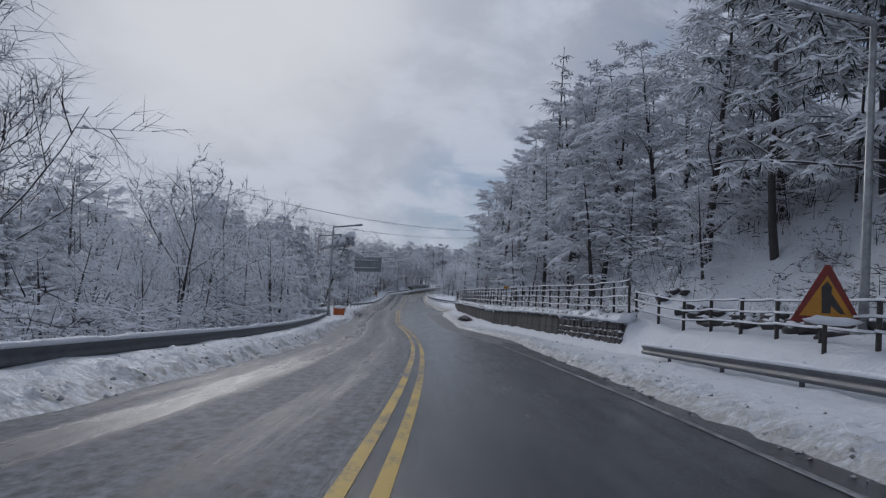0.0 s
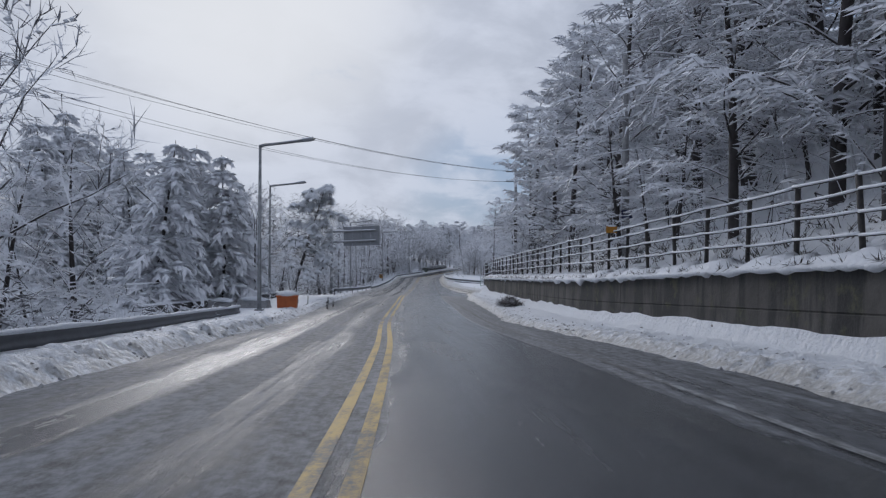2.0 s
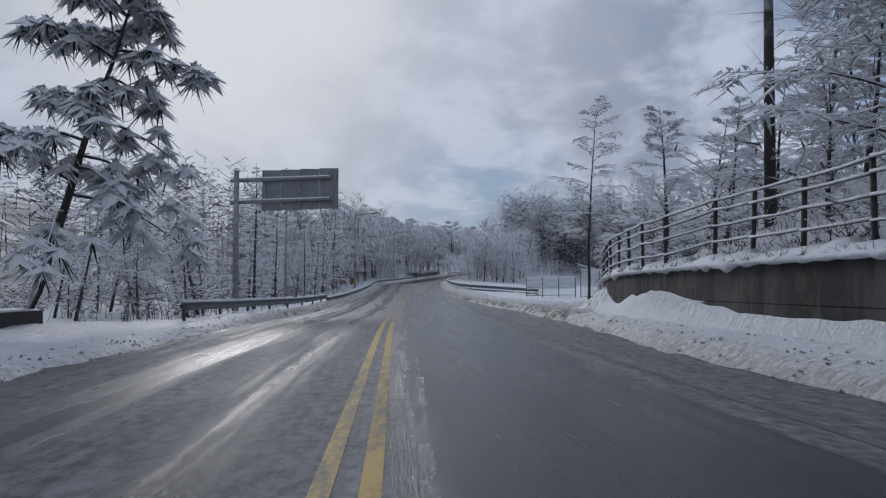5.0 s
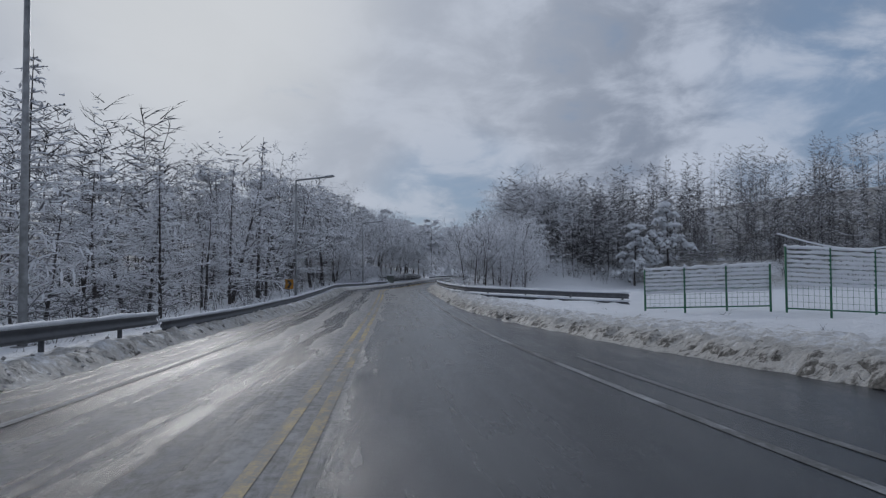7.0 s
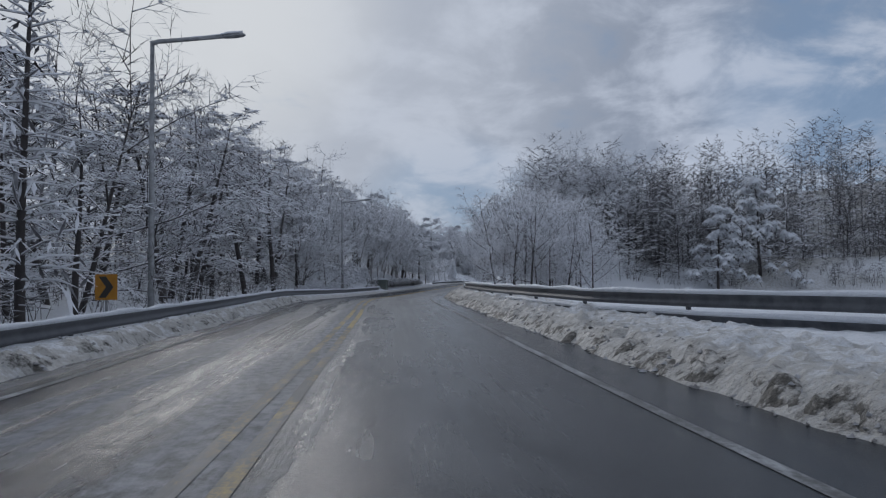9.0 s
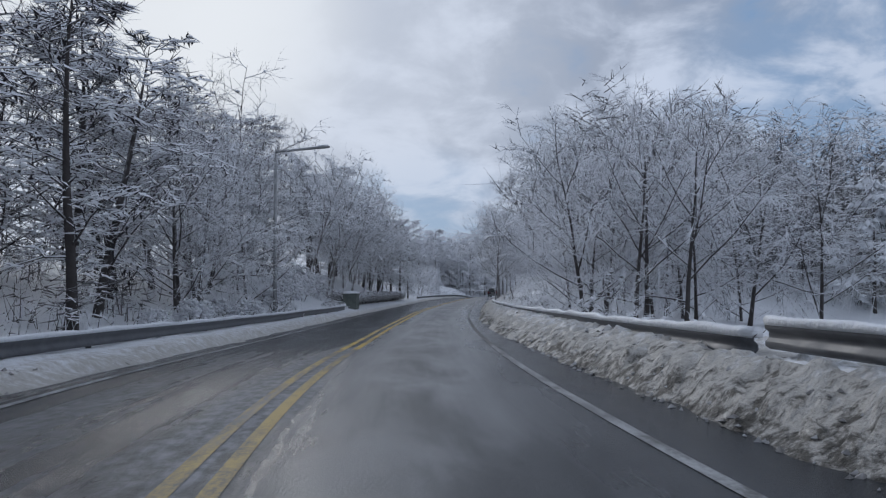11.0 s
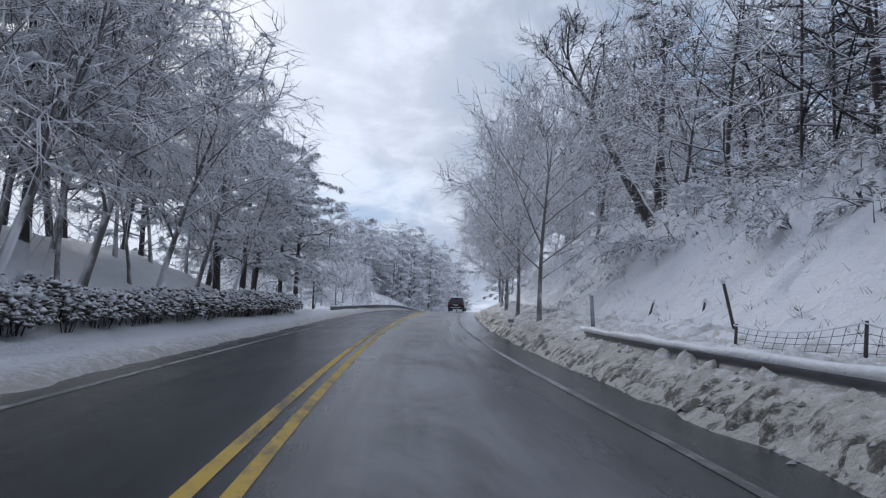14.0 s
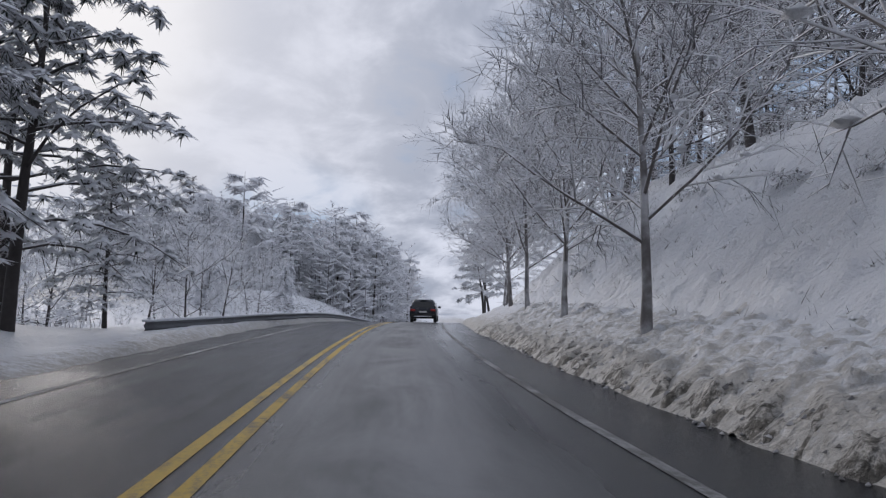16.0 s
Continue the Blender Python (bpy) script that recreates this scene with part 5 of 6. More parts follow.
def retaining_wall():
    wall = thing("retaining_wall", Matrix(), "dark stained concrete retaining wall holding the snowy hillside", "wall", kind="structure")
    y, n = 41.0, 0
    while y < 126:
        y1 = min(y + 8.2 + 1.4 * math.sin(n * 2.1), 127.5)
        s, rows = Shape(), []
        for t in np.linspace(y + 0.007, y1 - 0.007, 7):
            top = wall_top(t) + 0.012 * math.sin(n * 1.7)
            lean = 0.008 * math.sin(n * 2.7)
            rows.append([wall_place(t, e + lean, h) for e, h in ((0.0, -0.5), (0.035, 0.93), (0.052, 0.94), (0.052, 0.965), (0.036, 0.975), (0.06, top - 0.03), (0.09, top), (0.36, top), (0.40, top - 0.03), (0.40, -0.5))])
        s.sweep(rows, closed=True)
        part("wall_panel", s, CONCRETE, wall, smooth=False)
        if n in (1, 3, 6):
            hole = Shape().tube([wall_place(y + 2.2, -0.015, 0.48), wall_place(y + 2.2, 0.12, 0.48)], [0.07, 0.07], 10, cap=True)
            part("weep_hole", hole, BLACKPLATE, wall, "dark drain hole")
        y, n = y1, n + 1
    # rough stone stretch before the concrete begins
    rng = random.Random(9)
    back = Shape()
    back.sweep([[wall_place(t, e, h) for e, h in ((0.16, -0.5), (0.2, wall_top(t) - 0.12), (0.5, wall_top(t) - 0.12), (0.5, -0.5))] for t in np.linspace(29.5, 41.0, 12)], closed=True)
    part("wall_core", back, STONE, wall, smooth=False)
    h = 0.1
    while h < 1.5:
        y, rise_h = 29.4 + rng.random() * 0.3, rng.uniform(0.22, 0.36)
        while y < 40.9:
            w = min(rng.uniform(0.35, 0.95), 41.0 - y)
            if h + rise_h < wall_top(y) + 0.05 and w > 0.12:
                b = Shape()
                c = wall_place(y + w / 2, 0.12, h + rise_h / 2)
                b.box((-0.06 - rng.uniform(0, 0.06), -w * 0.52, -rise_h * 0.53), (0.1, w * 0.52, rise_h * 0.53), 0, 0.07)
                n += 1
                part("stone", b, STONE, wall, smooth=False, at=pose(*c, rng.uniform(-5, 5), rng.uniform(-4, 4), rng.uniform(-4, 4)))
            y += w
        h += rise_h * 0.93
    # snow along the top, hanging over the edge in places
    cap, rows = Shape(), []
    for t in np.arange(29.5, 127.6, 0.25):
        q = Vector((0, t, 0))
        hang = 0.05 + 0.26 * max(0.0, noise.noise(q * 0.9)) + 0.13 * noise.noise(q * 3.1)
        tall = 0.14 + 0.16 * noise.noise(q * 0.7 + Vector((5, 0, 0))) + 0.14 * noise.noise(q * 2.6) + 0.07 * noise.noise(q * 6.1)
        top = wall_top(t)
        rows.append([wall_place(t, e, top + z) for e, z in ((0.5, -0.05), (-0.01, -hang * 0.9), (-0.07, -hang * 0.55), (-0.08, 0.04), (0.05, tall * 0.8), (0.28, tall + 0.08), (0.7, tall + 0.16))])
    cap.sweep(rows, closed=True)
    part("snow_cap", cap, SNOW, wall, "snow lying along the top of the wall")


retaining_wall()


# ---------------------------------------------------------------- fences
def post_mesh(h, w):
    s = Shape().box((-w / 2, -w / 2, -0.3), (w / 2, w / 2, h), 0, 0.012)
    s.blob((0, 0, h + 0.02), (w * 0.62, w * 0.62, 0.05), 1, 0.2, 1, 4, 8)
    return s.mesh("post", [POSTWOOD, SNOW])


def rail_shape(length, sagging, seed):
    """A thin rail along y with a ridge of snow on it."""
    rng = random.Random(seed)
    s, low, high = Shape(), [], []
    for i in range(7):
        t = i / 6
        z = -sagging * 4 * t * (1 - t)
        k = 0.022 + 0.02 * rng.random()
        low.append([(x, t * length, z + q) for x, q in ((-0.018, -0.016), (0.018, -0.016), (0.018, 0.014), (-0.018, 0.014))])
        high.append([(x, t * length, z + q) for x, q in ((-0.03, -0.004), (0.03, -0.004), (0.036, 0.02), (0.015, 0.02 + k), (-0.02, 0.02 + k), (-0.038, 0.02))])
    s.sweep(low, 0, True)
    s.sweep(high, 1, True)
    return s.mesh("rail", [POSTWOOD, SNOW])


def post_fence(label, y0, y1, off, height, levels, step=2.25):
    fence = thing("fence", Matrix(), label, "fence")
    tall = post_mesh(height, 0.09)
    rails = [rail_shape(1.0, 0.006 + 0.006 * i, i) for i in range(4)]
    rng = random.Random(int(y0))
    y, before = y0, None
    while y < y1:
        p = Vector((cx(y) + off(y), y, cz(y) + max(profile(RIGHT, y, off(y)), wall_top(y) + 0.05 if y > 105 else 0.0) - 0.02))
        lean = Euler((radians(rng.uniform(-2, 2)), radians(rng.uniform(-2.5, 2.5)), radians(rng.uniform(-8, 8))))
        part("post", tall, None, fence, at=Matrix.LocRotScale(p, lean, None))
        if before is not None:
            for lv in levels:
                a, b = before + Vector((-0.06, 0, height * lv)), p + Vector((-0.06, 0, height * lv + rng.uniform(-0.03, 0.03)))
                d = b - a
                turn = Vector((0, 1, 0)).rotation_difference(d.normalized())
                part("rail", rails[rng.randrange(4)], None, fence, at=Matrix.LocRotScale(a, turn, Vector((1, d.length, 1))))
        before, y = p, y + step * (1 + rng.uniform(-0.04, 0.04))


post_fence("dark post fence with snow-covered rails on the wall", 31.0, 128, lambda y: wall_off(y) + (0.78 if y < 105 else 0.25), 1.5, (0.28, 0.55, 0.8, 0.98))
post_fence("low dark post fence half buried in snow", 6.0, 31.6, lambda y: 9.0 - 0.5 * ramp(y, 25, 31), 1.05, (0.35, 0.65, 0.95), 2.2)


def green_fence(a, b, height, posts, ledges, label):
    a, b = Vector(a), Vector(b)
    fence = thing("green_fence", Matrix(), label, "fence", "green fence panels")
    way = (b - a).normalized()
    for i in range(posts):
        p = a.lerp(b, i / (posts - 1))
        s = Shape().tube([(p.x, p.y, p.z - 0.3), (p.x, p.y, p.z + height + 0.04)], [0.04, 0.04], 8, cap=True)
        part("post", s, GREENPAINT, fence)
        part("snow_cap", Shape().blob((p.x, p.y, p.z + height + 0.06), (0.06, 0.06, 0.05), i, 0.2, 0, 4, 8), SNOW, fence)
    for i in range(posts - 1):
        p, q = a.lerp(b, i / (posts - 1)), a.lerp(b, (i + 1) / (posts - 1))
        for h in (0.12, height * 0.52, height):
            part("rail", Shape().tube([(p.x, p.y, p.z + h), (q.x, q.y, q.z + h)], [0.025, 0.025], 6), GREENPAINT, fence)
        mesh_wires = Shape()
        n = int((q - p).length / 0.16)
        for k in range(1, n):
            m = p.lerp(q, k / n)
            mesh_wires.tube([(m.x, m.y, m.z + 0.12), (m.x, m.y, m.z + height)], [0.006, 0.006], 3)
        for k in range(1, 9):
            z = 0.12 + (height - 0.12) * k / 9
            mesh_wires.tube([(p.x, p.y, p.z + z), (q.x, q.y, q.z + z)], [0.006, 0.006], 3)
        part("wire_mesh", mesh_wires, GREENPAINT, fence, "green welded wire mesh")
        rng = random.Random(i + posts)
        for k in range(ledges):
            z = height * (0.42 + 0.56 * k / max(ledges - 1, 1))
            s, rows = Shape(), []
            for t in np.linspace(0.02, 0.98, 9):
                m, w = p.lerp(q, t), 0.08 + 0.06 * rng.random()
                g = rng.uniform(-0.01, 0.01)
                rows.append([(m.x - way.y * e, m.y + way.x * e, m.z + z + g + f) for e, f in ((-0.05, 0), (0.05, 0), (0.05, w * 0.6), (0, w), (-0.05, w * 0.6))])
            s.sweep(rows, closed=True)
            part("snow_ledge", s, SNOW, fence, "snow caught on the mesh")


g0, g1, g2, g3 = at_xy(3.0, 145.9), at_xy(6.6, 143.7), at_xy(6.95, 143.3), at_xy(11.2, 142.8)
green_fence(g0, g1, 1.5, 4, 7, "low green wire fence clogged with snow beside the field")
green_fence(g2, g3, 2.15, 4, 9, "tall green wire fence clogged with snow beside the field")
cable = thing("snowy_cable", Matrix(), "snow-covered cable sagging above the green fence", "cable")
pts = [g2.lerp(g3, t) + Vector((0, 0.1, 2.55 - 0.5 * math.sin(math.pi * t * 0.85) + 0.25 * t)) for t in np.linspace(-0.05, 1.0, 10)]
part("strand", Shape().tube([tuple(p) for p in pts], [0.03] * 10, 6), SNOW, cable)


# ---------------------------------------------------------------- guard rails
def guard_rail(label, y0, y1, off, top, double=False, mat=None, step=4.0, facing=1, snow=0.05):
    """W-beam rail along the road. facing: +1 if the road lies to its left."""
    mat = mat or BEAM
    rail = thing("guard_rail", Matrix(), label, "guard rail", "roadside guard rails")
    face = [(0.0, 0.0), (-0.05, -0.035), (-0.05, -0.085), (-0.005, -0.125), (-0.005, -0.185), (-0.05, -0.225), (-0.05, -0.275), (0.0, -0.31), (0.012, -0.31), (-0.03, -0.27), (-0.03, -0.23), (0.015, -0.185), (0.015, -0.125), (-0.03, -0.08), (-0.03, -0.04), (0.012, 0.0)]
    ys = np.arange(y0, y1 + 0.01, 1.0)
    tops = [0.0] + ([-0.42] if double else [])
    bump = lambda y: 0.03 * noise.noise(Vector((y * 0.11, 3.0, y0)))
    for drop in tops:
        s = Shape()
        s.sweep([[(cx(y) + off(y) + facing * e, y, cz(y) + top + bump(y) + drop + z) for e, z in face] for y in ys], closed=True)
        part("beam", s, mat, rail, "weathered steel W-beam")
        rows = []
        for y in np.arange(y0, y1 + 0.01, 0.5):
            k = snow * (0.9 + 1.3 * noise.noise(Vector((y * 0.7, 1.0, drop))))
            k = max(0.008, k)
            x, z = cx(y) + off(y), cz(y) + top + bump(y) + drop
            rows.append([(x + facing * e, y, z + f) for e, f in ((-0.055, -0.05), (0.07, -0.05), (0.08, k * 0.5), (0.03, k), (-0.03, k), (-0.065, k * 0.35))])
        part("snow_cap", Shape().sweep(rows, closed=True), SNOW, rail, "ridge of snow on the beam")
    peg = Shape().tube([(0, 0, -1.1), (0, 0, 0.02)], [0.057, 0.057], 8, cap=True).mesh("post", [mat])
    cap = Shape().blob((0, 0, 0.03), (0.075, 0.075, 0.05), 2, 0.2, 0, 4, 8).mesh("post_snow", [SNOW])
    y = y0 + 0.6
    while y < y1:
        m = pose(cx(y) + off(y) + facing * 0.10, y, cz(y) + top + bump(y))
        part("post", peg, None, rail, at=m)
        part("post_snow", cap, None, rail, "snow on the post", at=m)
        y += step


LEFT_OFF = knots([(-30, -5.0), (10, -5.2), (30, -5.6), (50, -6.0), (66, -6.3)])
guard_rail("long steel guard rail half buried in ploughed snow", -30, 66, LEFT_OFF, 0.64, facing=-1)


def low_wall(y0, y1, off, top):
    """A low dark retaining kerb with snow lying along it."""
    w = thing("low_wall", Matrix(), "low dark stone wall along the snowy side road", "wall")
    ys = np.arange(y0, y1 + 0.01, 1.0)
    n = 0
    while n < len(ys) - 1:
        part_ys = ys[n:n + 4]
        rows = [[(cx(y) + off(y) + e, y + g, cz(y) + h) for e, h in ((0.16, -0.5), (0.12, top - 0.02), (0.10, top), (-0.22, top), (-0.24, top - 0.02), (-0.24, -0.5))] for y, g in zip(part_ys, (0.015, 0, 0, -0.015))]
        if len(rows) > 1:
            part("wall_panel", Shape().sweep(rows, closed=True), STONE, w, smooth=False)
        n += 3
    rows = []
    for y in np.arange(y0, y1 + 0.01, 0.4):
        k = 0.05 + 0.05 * noise.noise(Vector((y * 0.8, 2.0, 0.0)))
        x, z = cx(y) + off(y), cz(y) + top
        rows.append([(x + e, y, z + f) for e, f in ((0.12, -0.02), (0.11, k * 0.6), (0.0, k + 0.02), (-0.2, k + 0.03), (-0.3, -0.02))])
    part("snow_cap", Shape().sweep(rows, closed=True), SNOW, w, "thin snow along the wall's top")


low_wall(67, 106, knots([(67, -10.6), (106, -10.2)]), 0.60)


guard_rail("steel guard rail with snow before the woods", 108, 139, knots([(108, -6.6), (130, -5.4), (139, -5.3)]), 0.82, facing=-1)
guard_rail("steel guard rail with snow before the woods", 139.4, 243, knots([(139, -5.3), (165, -4.75), (180, -4.7), (217, -5.0), (243, -5.1)]), 0.60, facing=-1)
guard_rail("steel guard rail with snow on the far bend", 296, 352, knots([(296, -6.0), (310, -5.0), (352, -5.0)]), 0.56, facing=-1)
guard_rail("wet steel guard rail ending before the stone wall", -30, 25, knots([(-30, 7.3), (14, 7.3), (31, 7.3)]), 0.78)
FIELD_OFF = knots([(156, 12.7), (160, 11.0), (164, 9.2), (168, 7.3), (172, 6.1), (177, 5.5), (186, 5.3), (200, 5.5), (215, 5.75), (240, 5.7), (252, 5.7), (258, 5.9)])
guard_rail("double steel guard rail curving past the snowy field", 156, 196, FIELD_OFF, 0.92, True)
guard_rail("steel guard rail above a bank of dirty snow", 196.3, 258, FIELD_OFF, 0.74, snow=0.07)


# ---------------------------------------------------------------- lamps, poles and signs
def street_lamp(x, y, height, arm, label):
    base = at_xy(x, y)
    lamp = thing("street_lamp", Matrix.Translation(base), label, "street lamp", "street lamps along the road")
    part("pole", Shape().tube([(0, 0, -0.3), (0, 0, 0.9), (0, 0, height)], [0.12, 0.105, 0.07], 12, cap=True), STEEL, lamp, "tapered galvanised pole")
    part("base_plate", Shape().box((-0.2, -0.2, -0.05), (0.2, 0.2, 0.04), 0, 0.01), STEEL, lamp)
    a = Vector(arm)
    e = Vector((0, 0, height - 0.08))
    part("arm", Shape().tube([tuple(e), tuple(e + a * 0.06 + Vector((0, 0, 0.05))), tuple(e + a * 0.8)], [0.085, 0.08, 0.06], 10, cap=True), STEEL, lamp, "tapered lamp arm")
    side = Vector((0, 0, 1)).cross(a).normalized()
    s, rows = Shape(), []
    for t, w, h in ((0.74, 0.03, 0.03), (0.79, 0.12, 0.065), (0.9, 0.15, 0.08), (0.98, 0.12, 0.06), (1.0, 0.04, 0.03)):
        c = e + a * t
        rows.append([tuple(c + side * (w * math.cos(b)) + Vector((0, 0, h * math.sin(b)))) for b in np.linspace(0, 2 * math.pi, 9)[:-1]])
    part("lamp_head", s.sweep(rows, closed=True), STEEL, lamp)
    cap, rows = Shape(), []
    for t in np.linspace(0.05, 0.97, 12):
        c = e + a * t + Vector((0, 0, 0.065 if t < 0.75 else 0.07))
        w = (0.055 if t < 0.76 else 0.10) * (1 + 0.3 * noise.noise(Vector((t * 9, x, y))))
        rows.append([tuple(c + side * w), tuple(c + side * w * 0.5 + Vector((0, 0, w * 0.7))), tuple(c - side * w * 0.5 + Vector((0, 0, w * 0.7))), tuple(c - side * w)])
    part("snow_cap", cap.sweep(rows, closed=True), SNOW, lamp, "strip of snow on the arm")
    return lamp


LB_LAMP = "tall galvanised street lamp with snow on its arm"
street_lamp(9.5, 17.2, 7.1, (-1.75, 0.6, 0.62), LB_LAMP)
street_lamp(-10.3, 71.7, 8.3, (2.7, 0.4, 0.42), LB_LAMP)
street_lamp(-15.1, 93.3, 9.0, (2.8, 0.3, 0.36), LB_LAMP)
street_lamp(-14.9, 137.3, 9.3, (2.9, 0.3, 0.4), LB_LAMP)
street_lamp(-14.65, 178.7, 9.1, (3.0, 0.3, 0.4), LB_LAMP)
street_lamp(-12.8, 229.4, 8.8, (2.9, 0.3, 0.4), LB_LAMP)


def prism(shape, outline, y0, y1, k=0):
    """A flat plate from an outline in x, z."""
    n, m = len(shape.v), len(outline)
    shape.v += [(x, y0, z) for x, z in outline] + [(x, y1, z) for x, z in outline]
    shape.face(*(n + i for i in range(m)), k=k)
    shape.face(*(n + m + i for i in reversed(range(m))), k=k)
    for i in range(m):
        shape.face(n + i, n + m + i, n + m + (i + 1) % m, n + (i + 1) % m, k=k)
    return shape


def warning_sign():
    base = at_xy(7.95, 15.8)
    base.z = cz(15.8) + 0.7
    sign = thing("warning_sign", Matrix.Translation(base) @ pose(0, 0, 0, 0, 0, -12), "amber triangular merging-traffic sign with red border and snow", "traffic sign")
    part("post", Shape().tube([(0, 0.04, -0.4), (0, 0.04, 1.9)], [0.05, 0.05], 10, cap=True), POSTWOOD, sign, "dark sign post")
    w, h, z = 0.70, 1.2, 0.93
    part("border", prism(Shape(), [(-w, z), (w, z), (0.05, z + h), (-0.05, z + h)], -0.02, 0.0), REDPLATE, sign, "red triangular border", smooth=False)
    part("face", prism(Shape(), [(-w * 0.74, z + 0.13), (w * 0.74, z + 0.13), (0, z + h - 0.22)], -0.026, -0.0215), YELLOWPLATE, sign, "amber sign face", smooth=False)
    part("symbol", prism(Shape(), [(-0.09, z + 0.2), (0.08, z + 0.2), (0.08, z + 0.36), (0.26, z + 0.2), (0.36, z + 0.2), (0.08, z + 0.62), (0.09, z + 0.74), (0.0, z + 0.86), (-0.11, z + 0.74)], -0.032, -0.0275), BLACKPLATE, sign, "black merging symbol", smooth=False)
    part("snow_cap", Shape().blob((0.12, -0.05, z + 0.06), (0.55, 0.07, 0.09), 3, 0.5, 0, 6, 12), SNOW, sign, "snow stuck along the lower edge")


warning_sign()


def gantry():
    base = at_xy(-15.95, 128) + Vector((0, 0, 0.35))
    g = thing("sign_gantry", Matrix.Translation(base), "overhead road sign on a steel mast seen from behind", "road sign")
    part("mast", Shape().tube([(0, 0, -0.8), (0, 0, 4.0), (0, 0, 7.9)], [0.19, 0.17, 0.15], 14, cap=True), STEEL, g, "round steel mast")
    part("mast_cap", Shape().blob((0, 0, 7.95), (0.2, 0.2, 0.12), 1, 0.2, 0, 5, 10), SNOW, g, "snow on the mast")
    for z in (7.3, 6.03):
        part("beam", Shape().tube([(-0.35, 0, z), (5.5, 0, z + 0.22)], [0.11, 0.09], 10, cap=True), STEEL, g, "horizontal arm")
        rows = [[(x, e, z + 0.22 * (x + 0.35) / 5.85 + f) for e, f in ((-0.09, 0.08), (0.09, 0.08), (0.05, 0.16 + 0.03 * noise.noise(Vector((x, z, 0)))), (-0.05, 0.16))] for x in np.linspace(-0.3, 5.4, 14)]
        part("snow_cap", Shape().sweep(rows, closed=True), SNOW, g, "snow along the arm")
    for i in range(4):
        x = 1.45 + i * 1.12
        part("panel", Shape().box((x, 0.16, 5.52 + 0.04 * x), (x + 1.108, 0.20, 7.9 + 0.04 * x), 0, 0.008), SIGNBACK, g, "grey back of the sign sheet", smooth=False)
    for x in (1.6, 3.6, 5.7):
        part("rib", Shape().box((x, 0.08, 5.65 + 0.04 * x), (x + 0.1, 0.158, 7.8 + 0.04 * x), 0, 0.008), STEEL, g, smooth=False)


gantry()


def chevron_sign(x, y):
    base = at_xy(x, y)
    sign = thing("chevron_sign", Matrix.Translation(base), "amber chevron bend marker behind the guard rail", "traffic sign")
    part("post", Shape().tube([(0, 0.03, -0.4), (0, 0.03, 1.2)], [0.035, 0.035], 8, cap=True), STEEL, sign)
    part("plate", Shape().box((-0.30, -0.02, 0.62), (0.30, 0.0, 1.32), 0, 0.006), YELLOWPLATE, sign, "amber plate", smooth=False)
    part("chevron", prism(Shape(), [(-0.2, 0.68), (0.0, 0.68), (0.2, 0.97), (0.0, 1.26), (-0.2, 1.26), (0.0, 0.97)], -0.028, -0.0215), BLACKPLATE, sign, "black chevron", smooth=False)


chevron_sign(-14.5, 174.6)


def round_signs(x, y):
    base = at_xy(x, y)
    sign = thing("round_sign", Matrix.Translation(base), "round signs on one post caked with snow", "traffic sign")
    part("post", Shape().tube([(0, 0.05, -0.3), (0, 0.05, 2.5)], [0.045, 0.045], 8, cap=True), POSTWOOD, sign)
    for z, r in ((2.3, 0.36), (1.5, 0.3)):
        part("disc", Shape().tube([(0, -0.03, z), (0, 0.0, z)], [r, r], 16, cap=True), STEEL, sign, smooth=False)
        part("snow_crust", Shape().blob((0.02, -0.05, z + 0.04), (r * 1.02, 0.10, r), 4, 0.35, 0, 7, 12), SNOW, sign, "thick snow on the disc")


round_signs(-13.6, 81.4)


def utility_pole(x, y, height, label):
    base = at_xy(x, y)
    pole = thing("utility_pole", Matrix.Translation(base), label, "utility pole", "poles carrying the overhead wires")
    part("mast", Shape().tube([(0, 0, -0.5), (0, 0, height - 2.7)], [0.17, 0.11], 10, cap=True), BARK, pole, "weathered round pole")
    for z in (height - 3.1, height - 4.0):
        part("crossarm", Shape().box((-0.9, -0.05, z - 0.05), (0.9, 0.05, z + 0.05), 0, 0.01), STEEL, pole)
        for e in (-0.8, -0.3, 0.3, 0.8):
            part("insulator", Shape().tube([(e, 0, z + 0.05), (e, 0, z + 0.13), (e, 0, z + 0.2)], [0.03, 0.045, 0.02], 8, cap=True), PLATEGREY, pole)
    return base


pa = utility_pole(5.0, 104.3, 11.8, "tall utility pole rising among snowy trees")


def plate_pole(x, y, height):
    base = at_xy(x, y)
    pole = thing("utility_pole", Matrix.Translation(base), "pale concrete pole with a small navy plate behind the fence", "utility pole", "poles carrying the overhead wires")
    part("mast", Shape().tube([(0, 0, -0.5), (0, 0, height)], [0.16, 0.11], 12, cap=True), BLOCK, pole, "round concrete mast")
    z = -base.z + 1.5
    part("plate", Shape().box((-0.21, -0.20, z - 0.17), (0.21, -0.18, z + 0.17), 0, 0.005), NAVY, pole, "navy plate with pale marks", smooth=False)
    for e, w in ((0.06, 0.15), (-0.05, 0.11)):
        part("mark", Shape().box((-w, -0.206, z + e - 0.025), (w, -0.2025, z + e + 0.025)), PLATEGREY, pole, smooth=False)
    for h in (z - 0.12, z + 0.12):
        part("band", Shape().tube([(0, 0, h - 0.015), (0, 0, h + 0.015)], [0.165, 0.165], 12), STEEL, pole)


